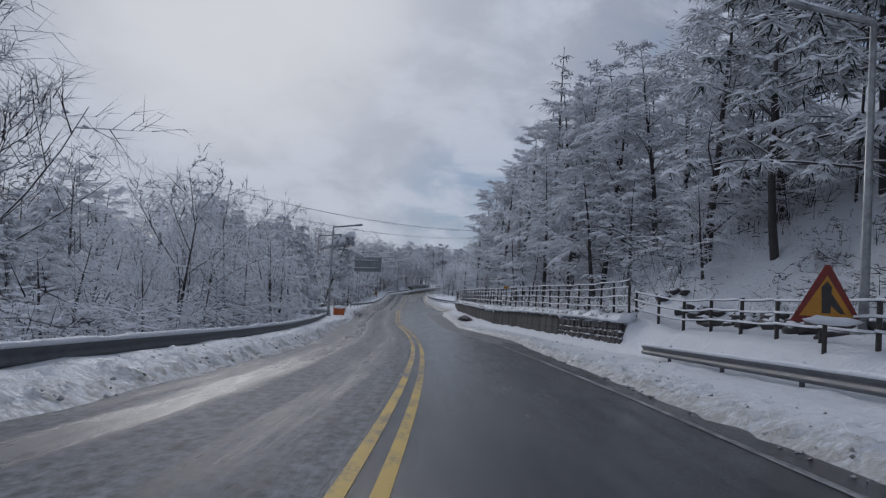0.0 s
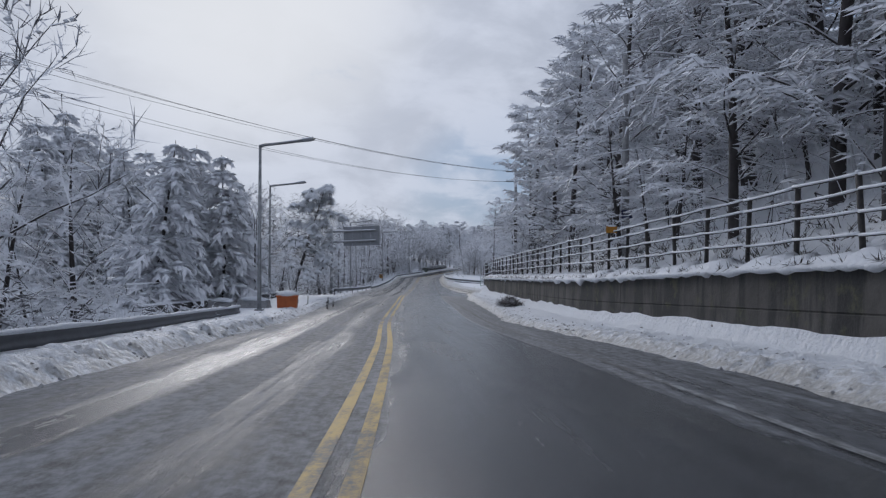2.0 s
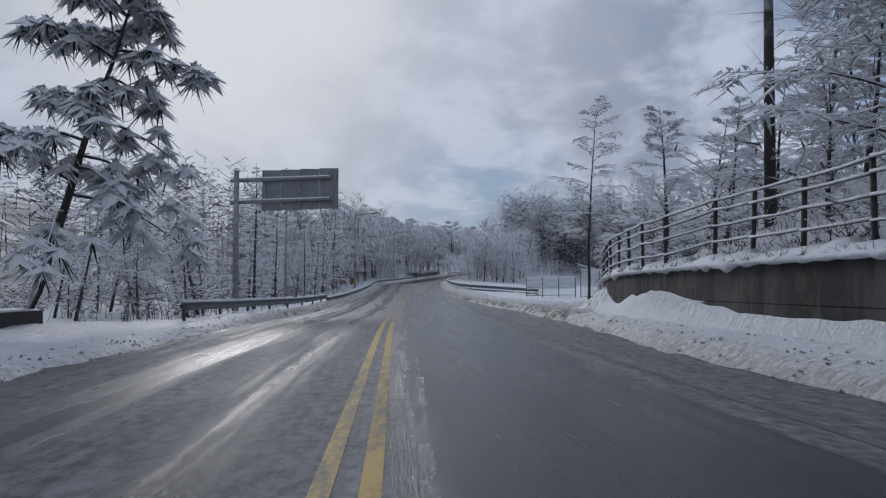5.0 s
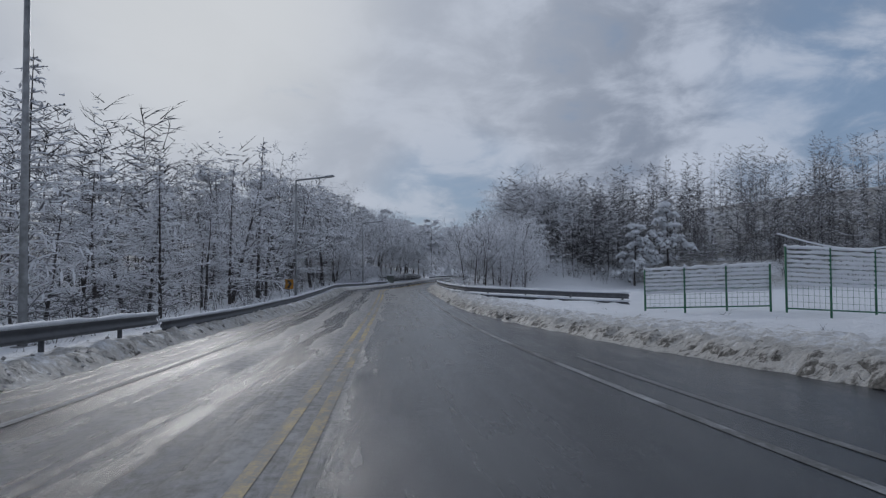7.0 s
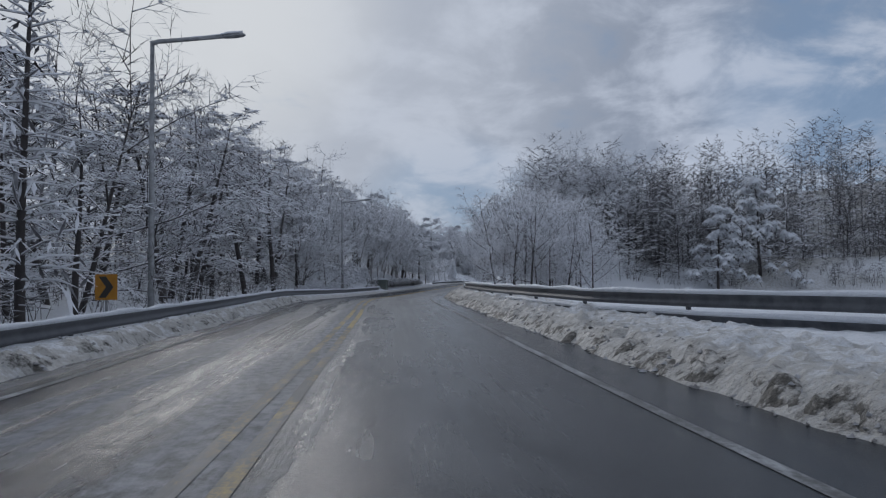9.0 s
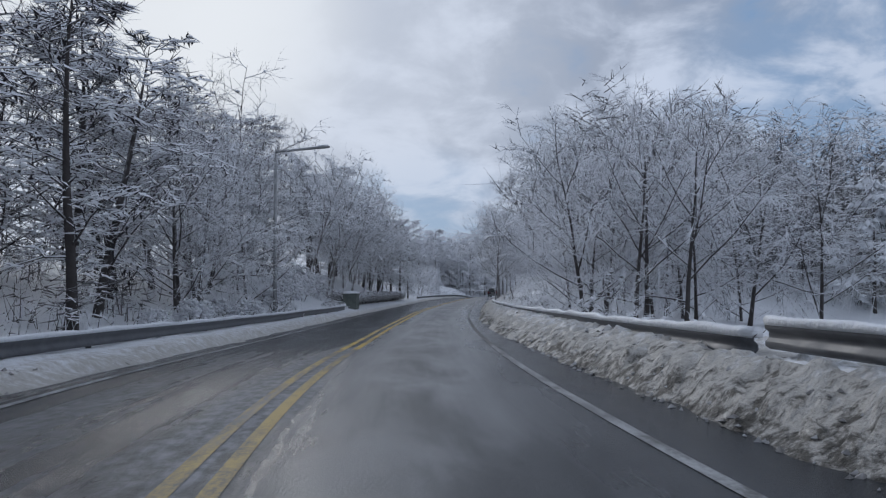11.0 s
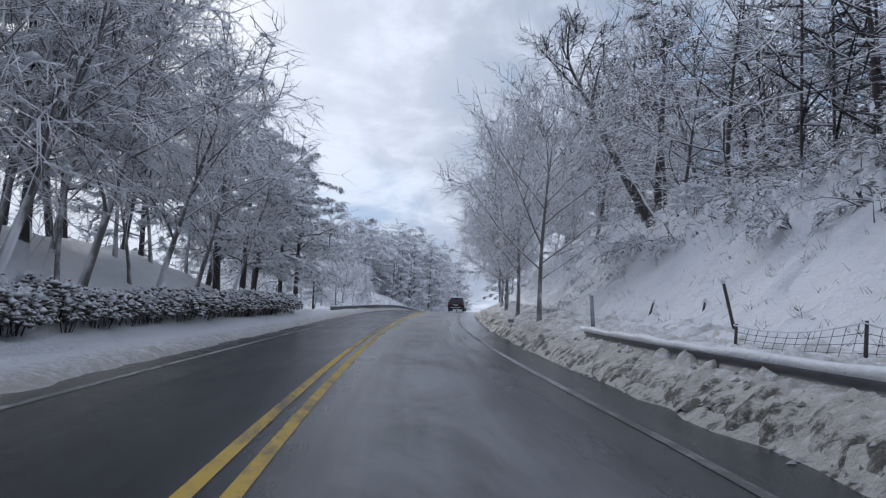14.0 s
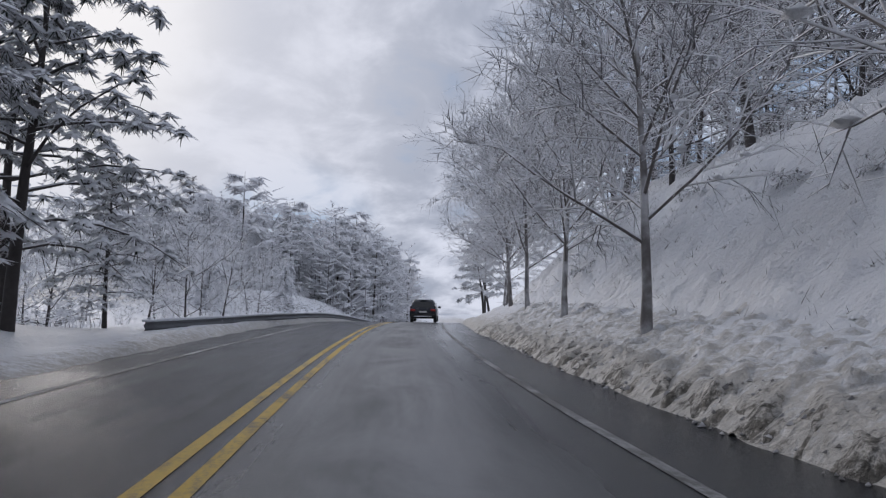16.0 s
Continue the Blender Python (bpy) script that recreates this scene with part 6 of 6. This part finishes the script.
plate_pole(6.35, 64.0, 8.0)
post_plate = thing("fence_plate", Matrix.Translation((cx(61.7) + wall_off(61.7) + 0.64, 61.6, 0.80)), "small yellow plate wired to the dark fence", "sign")
part("plate", Shape().box((-0.20, -0.012, -0.13), (0.20, 0.012, 0.13), 0, 0.005), YELLOWPLATE, post_plate, smooth=False)
part("snow_cap", Shape().blob((0, 0, 0.13), (0.2, 0.04, 0.04), 1, 0.25, 0, 5, 10), SNOW, post_plate)
pb = utility_pole(-21.0, 57.0, 10.5, "utility pole behind the snowy roadside trees")
span_ob = thing("overhead_wires", Matrix(), "dark overhead wires crossing above the road", "cable", kind="")
for i, (e, dz) in enumerate(((-0.8, -0.2), (0.3, -0.2), (0.8, -0.2), (-0.3, -1.1), (0.8, -1.1))):
    a, b = pa + Vector((e, 0, 8.9 + dz)), pb + Vector((e, 0, 10.5 + dz))
    pts = [tuple(a.lerp(b, t) + Vector((0, 0, -1.1 * 4 * t * (1 - t) * (0.8 + 0.12 * i)))) for t in np.linspace(0, 1, 17)]
    part("wire", Shape().tube(pts, [0.009] * 17, 5), WIRE, span_ob)


# ---------------------------------------------------------------- small things by the road
def grit_bin(x, y):
    base = at_xy(x, y) - Vector((0, 0, 0.08))
    b = thing("grit_bin", Matrix.Translation(base) @ pose(0, 0, 0, 0, 0, 8), "faded orange grit bin under a thick cap of snow", "grit bin")
    rows = [[(sx * w, sy * l, z) for sx, sy in ((-1, -1), (1, -1), (1, 1), (-1, 1))] for z, w, l in ((0.0, 0.50, 0.38), (0.06, 0.53, 0.41), (0.62, 0.56, 0.44), (0.66, 0.56, 0.44))]
    part("tub", Shape().sweep(rows, closed=True), ORANGE, b, "orange plastic tub", smooth=False)
    part("lid", Shape().box((-0.60, -0.48, 0.64), (0.60, 0.48, 0.74), 0, 0.03), ORANGE, b, smooth=False)
    part("snow_cap", Shape().blob((0, 0, 0.74), (0.66, 0.54, 0.26), 2, 0.12, 0, 8, 16, -0.15), SNOW, b, "rounded cap of snow")
    part("hinge", Shape().box((0.585, -0.2, 0.3), (0.60, 0.2, 0.5), 0, 0.004), STEEL, b, smooth=False)


grit_bin(-9.9, 76.3)


def road_block(x, y, turn):
    base = at_xy(x, y) - Vector((0, 0, 0.08))
    b = thing("barrier_block", Matrix.Translation(base) @ pose(0, 0, 0, 0, 0, turn), "grey concrete barrier block topped with snow", "barrier", "concrete barrier blocks")
    rows = [[(sx * w, yy, z) for sx, z, w in ((-1, 0, 0.30), (1, 0, 0.30), (1, 0.12, 0.28), (1, 0.3, 0.18), (1, 0.52, 0.12), (-1, 0.52, 0.12), (-1, 0.3, 0.18), (-1, 0.12, 0.28))] for yy in (-0.95, -0.9, 0.9, 0.95)]
    part("body", Shape().sweep(rows, closed=True), BLOCK, b, smooth=False)
    part("snow_cap", Shape().blob((0, 0, 0.5), (0.2, 0.98, 0.2), 5, 0.25, 0, 7, 14, -0.1), SNOW, b, "snow on top")


road_block(-11.6, 75.6, 70)
road_block(-12.7, 73.4, 55)


def delineator(x, y, h, tilt, dark=True):
    base = at_xy(x, y)
    b = thing("delineator_post", Matrix.Translation(base) @ pose(0, 0, 0, 0, tilt, 0), "slim marker post stuck in the snow" if dark else "pale slim marker post with snow", "marker post", "roadside marker posts")
    part("shaft", Shape().tube([(0, 0, -0.3), (0, 0, h)], [0.045, 0.04], 10, cap=True), POSTWOOD if dark else PLATEGREY, b)
    part("band", Shape().tube([(0, 0, h * 0.7), (0, 0, h * 0.8)], [0.047, 0.046], 10), PLATEGREY, b, "pale reflective band")
    part("snow_cap", Shape().blob((0, 0, h + 0.02), (0.055, 0.055, 0.04), 1, 0.2, 0, 4, 8), SNOW, b)


for q in ((-8.1, 78.9, 0.62, -3, True), (-8.3, 82.2, 0.55, 2, True), (-10.2, 79.5, 0.5, 0, False), (-10.1, 83.2, 0.5, 1, False), (-9.6, 88.0, 0.5, 0, True)):
    delineator(*q)


def brush_heap(x, y):
    base = at_xy(x, y)
    heap = thing("brush_heap", Matrix.Translation(base), "heap of dark cut brushwood against the wall", "brushwood", kind="")
    rng = random.Random(21)
    s = Shape()
    for n in range(760):
        a, r = rng.uniform(0, 6.28), rng.random() ** 0.6
        c = Vector((math.cos(a) * r * 0.7, math.sin(a) * r * 1.8, rng.uniform(0, 0.62) * (1.15 - r)))
        d = Vector((rng.uniform(-1, 1), rng.uniform(-1, 1), rng.uniform(-0.35, 0.6))).normalized() * rng.uniform(0.2, 0.6)
        s.spike([tuple(c), tuple(c + d * 0.5 + Vector((0, 0, 0.03))), tuple(c + d)], [0.010, 0.007])
    part("brushwood", s, BRUSH, heap)
    part("snow_dusting", Shape().blob((0, 0.1, 0.05), (0.6, 1.5, 0.34), 4, 0.5, 0, 6, 12, 0.0), BRUSH, heap, "packed dark brush core")


brush_heap(2.75, 78.6)


def roadside_cabinet(x, y):
    base = at_xy(x, y) - Vector((0, 0, 0.05))
    p = thing("roadside_cabinet", Matrix.Translation(base) @ pose(0, 0, 0, 0, 0, -10), "square grey-green roadside cabinet under a cap of snow", "cabinet")
    part("body", Shape().box((-0.52, -0.5, -0.2), (0.52, 0.5, 1.14), 0, 0.03), CABINET, p, smooth=False)
    part("lid", Shape().box((-0.6, -0.58, 1.14), (0.6, 0.58, 1.22), 0, 0.02), CABINET, p, smooth=False)
    for e in (-0.26, 0.26):
        part("door", Shape().box((e - 0.235, -0.512, 0.02), (e + 0.235, -0.498, 1.08), 0, 0.005), CABINET, p, smooth=False)
    part("snow_cap", Shape().blob((0, 0, 1.21), (0.63, 0.61, 0.24), 7, 0.18, 0, 8, 16, -0.1), SNOW, p, "rounded cap of snow")


roadside_cabinet(-9.45, 248.3)


def stake(x, y, h, tilt, r, mat, label):
    b = thing("stake", Matrix.Translation(at_xy(x, y)) @ pose(0, 0, 0, 0, tilt, 0), label, "stake", "stakes beside the guard rail")
    part("shaft", Shape().tube([(0, 0, -0.3), (0, 0, h)], [r, r * 0.85], 8, cap=True), mat, b)
    part("snow_cap", Shape().blob((0, 0, h + 0.02), (r * 1.5, r * 1.5, 0.06), 1, 0.3, 0, 5, 8), SNOW, b)


stake(4.0, 252.0, 0.95, -14, 0.035, POSTWOOD, "thin dark stake leaning in the snow")
stake(3.35, 257.4, 1.05, -4, 0.06, STEEL, "grey post with a knob of snow at the rail's end")
stake(5.0, 255.0, 0.4, 10, 0.03, POSTWOOD, "short dark stub sticking out of the snow")
stake(5.6, 259.0, 0.45, 18, 0.03, POSTWOOD, "short dark stub sticking out of the snow")


def sagging_net(points, height):
    """A torn net slung between short stakes, with snow on its upper rope."""
    net = thing("sagging_net", Matrix(), "dark torn net sagging between short stakes in the snow", "net")
    tops = []
    for n, (x, y) in enumerate(points):
        p = at_xy(x, y)
        h = height * (1.0, 1.25, 0.85, 1.1)[n % 4]
        part("stake", Shape().tube([(p.x, p.y, p.z - 0.3), (p.x + 0.05, p.y, p.z + h)], [0.03, 0.024], 8, cap=True), POSTWOOD, net)
        tops.append((p, h))
    for n in range(len(tops) - 1):
        (p, hp), (q, hq) = tops[n], tops[n + 1]
        curve = lambda t, k: p.lerp(q, t) + Vector((0, 0, (hp + (hq - hp) * t) * k - 0.30 * height * 4 * t * (1 - t) * k))
        part("rope", Shape().tube([tuple(curve(t, 0.95)) for t in np.linspace(0, 1, 9)], [0.012] * 9, 5), SNOW, net, "rope furred with snow")
        web = Shape()
        for k in (0.2, 0.45, 0.7):
            web.tube([tuple(curve(t, k)) for t in np.linspace(0, 1, 7)], [0.005] * 7, 3)
        for i in range(1, 12):
            web.tube([tuple(curve(i / 12, 0.05)), tuple(curve(min(1.0, i / 12 + 0.06), 0.95))], [0.005, 0.005], 3)
        part("web", web, POSTWOOD, net)


sagging_net(((2.9, 250.2), (3.15, 247.6), (3.9, 246.2), (5.0, 245.3)), 0.42)


def plot_marker(x, y):
    b = thing("marker_sign", Matrix.Translation(at_xy(x, y)), "small pale plate on a thin post in the snow", "sign")
    part("post", Shape().tube([(0, 0.02, -0.3), (0, 0.02, 0.47)], [0.014, 0.014], 8, cap=True), STEEL, b)
    part("plate", Shape().box((-0.11, -0.008, 0.32), (0.11, 0.008, 0.46), 0, 0.004), SIGNBACK, b, smooth=False)
    part("snow_cap", Shape().blob((0, 0, 0.465), (0.115, 0.03, 0.03), 1, 0.2, 0, 5, 10), SNOW, b)


plot_marker(4.1, 268.0)


# dark rocks below the hillside fence
rock_rng = random.Random(31)
ROCKS = [Shape().blob((0, 0, 0), (0.42, 0.5, 0.3), i + 1, 0.7, 0, 6, 9).mesh("rock", [STONE]) for i in range(4)]
for n in range(54):
    y = rock_rng.uniform(6, 31)
    p = spot(y, 9.9 + rock_rng.uniform(-0.25, 0.5))
    ob = part("rock", ROCKS[n % 4], None, at=Matrix.LocRotScale(p + Vector((0, 0, 0.05)), Euler((0, 0, rock_rng.uniform(0, 6.28))), Vector((1, 1, 1)) * rock_rng.uniform(0.4, 0.95)))
    tagged(ob, "dark rock half covered by snow below the slope", "rock", "rocks at the foot of the slope")

# hedge under the pines
HEDGE = [Kind("hedge_shrub", hedge(211 + i), (BARK, [HEDGELEAF, SNOW]), "dense dark hedge shrub with snow caught in its leaves", "shrub", "roadside hedge", ("stem", "foliage"), height=1.0) for i in range(2)]
for n in range(60):
    y = 250 + n * 0.63 + plant_rng.uniform(-0.12, 0.12)
    HEDGE[n % 2].plant(spot(y, -6.75 + plant_rng.uniform(-0.35, 0.25)), plant_rng.uniform(0.82, 1.2), plant_rng.uniform(0, 6.28))


for x, y, k in ((6.3, 272.6, 0.5), (7.1, 272.0, 0.55), (7.9, 271.6, 0.5), (8.7, 271.0, 0.55), (8.6, 268.0, 0.5), (9.8, 276.0, 0.45), (13.6, 287.0, 0.6), (12.2, 283.0, 0.4), (15.5, 294.0, 0.6), (14.2, 300.0, 0.5), (10.3, 272.0, 0.4), (13.0, 279.0, 0.55)):
    BUSHES[int(y) % 3].plant(at_xy(x, y), k * 1.3, x, "dark brush clump poking out of the snowy bank")


# ---------------------------------------------------------------- the car ahead
def car(x, y, heading):
    base = Vector((x, y, cz(y) + 0.012))
    c = thing("car", Matrix.Translation(base) @ pose(0, 0, 0, 1.0, 0, heading), "dark estate car with snow on its roof driving ahead", "car")
    # half widths by height, along the length (y forward); the tail is at y = 0
    rings = [(0.0, 0.80, 0.34, 0.92), (0.05, 0.90, 0.30, 0.98), (0.6, 0.93, 0.26, 1.0), (2.4, 0.93, 0.26, 0.98), (3.6, 0.92, 0.28, 0.94), (4.35, 0.84, 0.34, 0.82), (4.55, 0.70, 0.42, 0.70)]
    rows = []
    for yy, w, lo, hi in rings:
        rows.append([(-w * 0.9, yy, lo), (w * 0.9, yy, lo), (w, yy, lo + 0.12), (w * 1.01, yy, (lo + hi) / 2 + 0.05), (w * 0.96, yy, hi - 0.04), (w * 0.9, yy, hi), (-w * 0.9, yy, hi), (-w * 0.96, yy, hi - 0.04), (-w * 1.01, yy, (lo + hi) / 2 + 0.05), (-w, yy, lo + 0.12)])
    part("body", Shape().sweep(rows, closed=True), CARPAINT, c)
    cabin = [(0.12, 0.84, 0.62), (0.28, 0.82, 0.60)]
    rows = []
    for yy, zz, w0, w1 in ((0.06, 0.98, 0.86, 0.86), (0.42, 1.50, 0.86, 0.66), (0.9, 1.58, 0.88, 0.66), (2.0, 1.58, 0.88, 0.66), (2.7, 1.48, 0.88, 0.64), (3.5, 0.97, 0.86, 0.80)):
        rows.append([(-w0, yy, 0.95), (w0, yy, 0.95), (w1 + 0.02, yy, zz - 0.06), (w1 - 0.06, yy, zz), (-w1 + 0.06, yy, zz), (-w1 - 0.02, yy, zz - 0.06)])
    part("roof", Shape().sweep(rows, closed=True), CARPAINT, c)
    part("rear_window", Shape().sweep([[(-0.66, 0.10, 1.03), (0.66, 0.10, 1.03)], [(-0.58, 0.375, 1.43), (0.58, 0.375, 1.43)]]).sweep([[(-0.66, 0.085, 1.03), (0.66, 0.085, 1.03)], [(-0.58, 0.36, 1.43), (0.58, 0.36, 1.43)]]), CARGLASS, c, "dark rear window", smooth=False)
    for sx in (-1, 1):
        part("tail_lamp", Shape().box((sx * 0.70 - 0.16, -0.03, 0.78), (sx * 0.70 + 0.16, 0.05, 0.92), 0, 0.02), LAMPRED, c, "red tail lamp", smooth=False)
        part("side_window", Shape().box((sx * 0.80 - 0.015, 0.8, 1.06), (sx * 0.80 + 0.015, 2.9, 1.36), 0, 0.005), CARGLASS, c, smooth=False)
        part("mirror", Shape().blob((sx * 1.02, 2.85, 1.05), (0.11, 0.07, 0.08), 1, 0.1, 0, 5, 8), CARPAINT, c)
        for yy in (0.85, 3.55):
            w = part("wheel", Shape().tube([(sx * 0.70, yy, 0.33), (sx * 0.90, yy, 0.33)], [0.33, 0.33], 16, cap=True), TYRE, c, smooth=False)
            part("rim", Shape().tube([(sx * 0.895, yy, 0.33), (sx * 0.912, yy, 0.33)], [0.2, 0.19], 16, cap=True), STEEL, w, smooth=False)
    part("bumper", Shape().box((-0.84, -0.09, 0.36), (0.84, 0.06, 0.60), 0, 0.05), TYRE, c, smooth=False)
    part("number_plate", Shape().box((-0.26, -0.05, 0.68), (0.26, -0.015, 0.79), 0, 0.004), PLATEGREY, c, "plain pale plate", smooth=False)
    part("bumper_snow", Shape().box((-0.62, -0.10, 0.40), (0.62, -0.085, 0.46), 0, 0.003), SNOW, c, "crust of snow on the bumper", smooth=False)
    part("roof_snow", Shape().blob((0, 1.35, 1.56), (0.58, 1.05, 0.13), 6, 0.12, 0, 7, 14, -0.1), SNOW, c, "layer of snow on the roof")


car(cx(325) + 1.7, 323, -16.5)


# ---------------------------------------------------------------- ploughed snow and dead grass
def ploughed_clods():
    """Lumps of ploughed snow along both road edges, past counting."""
    rng = random.Random(51)
    s = Shape()
    for n in range(6500):
        right = rng.random() < 0.72
        y = rng.uniform(146, 300) if right else rng.uniform(2, 200)
        if right and rng.random() < 0.25:
            y = rng.uniform(4, 120)
        d = (edge_right(y) + abs(rng.gauss(0.1, 0.85)) + 0.0) if right else (edge_left(y) - abs(rng.gauss(0.1, 0.55)) + 0.02)
        if right and 29 < y < 128 and d > wall_off(y) - 0.2:
            continue
        p = spot(y, d)
        p.z = max(p.z, cz(y) + 0.005)
        r = rng.uniform(0.012, 0.045)
        first = len(s.v)
        s.lump((p.x, p.y, p.z - r * 0.25), r * rng.uniform(0.9, 1.5), r)
        s.v[first:] = [(x + rng.uniform(-0.4, 0.4) * r, y + rng.uniform(-0.4, 0.4) * r, z + rng.uniform(-0.25, 0.25) * r) for x, y, z in s.v[first:]]
    ob = thing("ploughed_snow", Matrix(), "clods of dirty ploughed snow along the road edges", "snow", kind="stuff")
    part("clods", s, CLOD, ob, smooth=False)


ploughed_clods()


def dead_grass():
    """Tufts and brushwood poking through the snow on the banks."""
    rng = random.Random(61)
    s = Shape()
    plots = [(32, 122, 8.5, 12.5, 520), (31, 118, 8.35, 9.9, 900), (6, 31, 10.2, 14, 120), (246, 318, 7.6, 14.5, 1500), (200, 246, 6.6, 10, 140), (128, 200, 6.5, 12, 60), (2, 66, -9, -6.6, 140), (110, 245, -9.5, -6.2, 240)]
    for y0, y1, d0, d1, count in plots:
        for n in range(count):
            y, d = rng.uniform(y0, y1), rng.uniform(d0, d1)
            if y > 29 and y < 128 and 0 < d < wall_off(y) + 0.5:
                continue
            p = spot(y, d)
            for k in range(rng.randint(3, 7)):
                a, h = rng.uniform(0, 6.28), rng.uniform(0.05, 0.2) * (2.2 if count == 900 else 1.7 if count == 1500 else 1.0)
                q = p + Vector((rng.uniform(-0.12, 0.12), rng.uniform(-0.12, 0.12), -0.03))
                s.needle(q, q + Vector((math.cos(a) * h * 0.7, math.sin(a) * h * 0.7, h * rng.uniform(0.3, 1.0))), 0.014 if count == 900 else 0.007)
    for n in range(800):
        y, e = rng.uniform(30, 126), rng.uniform(-0.04, 0.35)
        q = Vector(wall_place(y, e, wall_top(y) + 0.08))
        for k in range(4):
            out, h = rng.uniform(-0.28, 0.1), rng.uniform(0.08, 0.24)
            s.needle(q, q + Vector((out, rng.uniform(-0.2, 0.2), h - max(0.0, -out) * rng.uniform(0.3, 1.4))), 0.011)
    ob = thing("dead_grass", Matrix(), "dry grass and brush poking through the snow", "grass", kind="stuff")
    part("tufts", s, BRUSH, ob)


dead_grass()


def ploughed_bank(y0, y1, d0, d1, side, seed, soil_and_dark, label, step=1.0, tall=1.0):
    """Churned snow thrown up by the plough: lumps and hollows down to a hand's width."""
    s, dirt = Shape(), []
    ys, ds = np.arange(y0, y1 + 0.01, 0.17 * step), np.arange(d0, d1 + 0.01, 0.13 * step)
    far = Vector((seed, seed, 0))
    for y in ys:
        edge = abs(edge_right(y) if side > 0 else edge_left(y))
        fade_y = min(1.0, (y - y0) / 3, (y1 - y) / 3)
        for d in ds:
            q = side * (edge + d)
            p = spot(y, q)
            v = Vector((p.x, p.y, 0.0))
            fade = tall * max(0.0, min(1.0, (d - d0 + 0.05) / 0.3, (d1 - d) / 1.0, fade_y))
            rough = (0.10 * noise.noise(v * 2.2 + far) if tall == 1.0 else 0.14 * noise.noise(v * 1.3 + far)) + 0.085 * noise.noise(v * 4.6 + far) + 0.10 * abs(noise.noise(v * 7.5 + far))
            s.v.append((p.x, p.y, p.z - 0.06 + fade * (0.05 + rough * (1.25 - 0.5 * d / d1))))
            # dirt grows towards the road; hollows get a darker colour with depth
            dirt.append(soil_and_dark + 0.5 * max(0.0, 1 - d / 1.1) + 0.5 * max(0.0, -rough * 6) - 0.2 * d / d1)
    n = len(ds)
    for i in range(len(ys) - 1):
        for j in range(n - 1):
            a = i * n + j
            s.face(*((a, a + 1, a + n + 1, a + n) if side > 0 else (a, a + n, a + n + 1, a + 1)))
    me = s.mesh("ploughed_bank", [VERGE])
    me.attributes.new("dirt", "FLOAT", "POINT").data.foreach_set("value", dirt)
    ob = new("ploughed_bank", me)
    tagged(ob, label, "snow bank", kind="stuff")


ploughed_bank(112, 306, 0.05, 3.4, 1, 1.0, 0.58, "bank of churned dirty snow thrown up beside the road")
ploughed_bank(0, 66, 0.05, 1.7, -1, 5.0, 0.12, "bank of ploughed snow before the guard rail")
ploughed_bank(116, 200, 0.05, 1.4, -1, 7.0, 0.45, "low bank of ploughed snow before the guard rail")
ploughed_bank(0, 60, 0.05, 1.9, 1, 9.0, 0.2, "low bank of ploughed snow before the retaining wall")
ploughed_bank(250, 318, 3.0, 11.5, 1, 13.0, -0.25, "rough snowy bank with its hollows coloured darker", 1.5, 1.5)
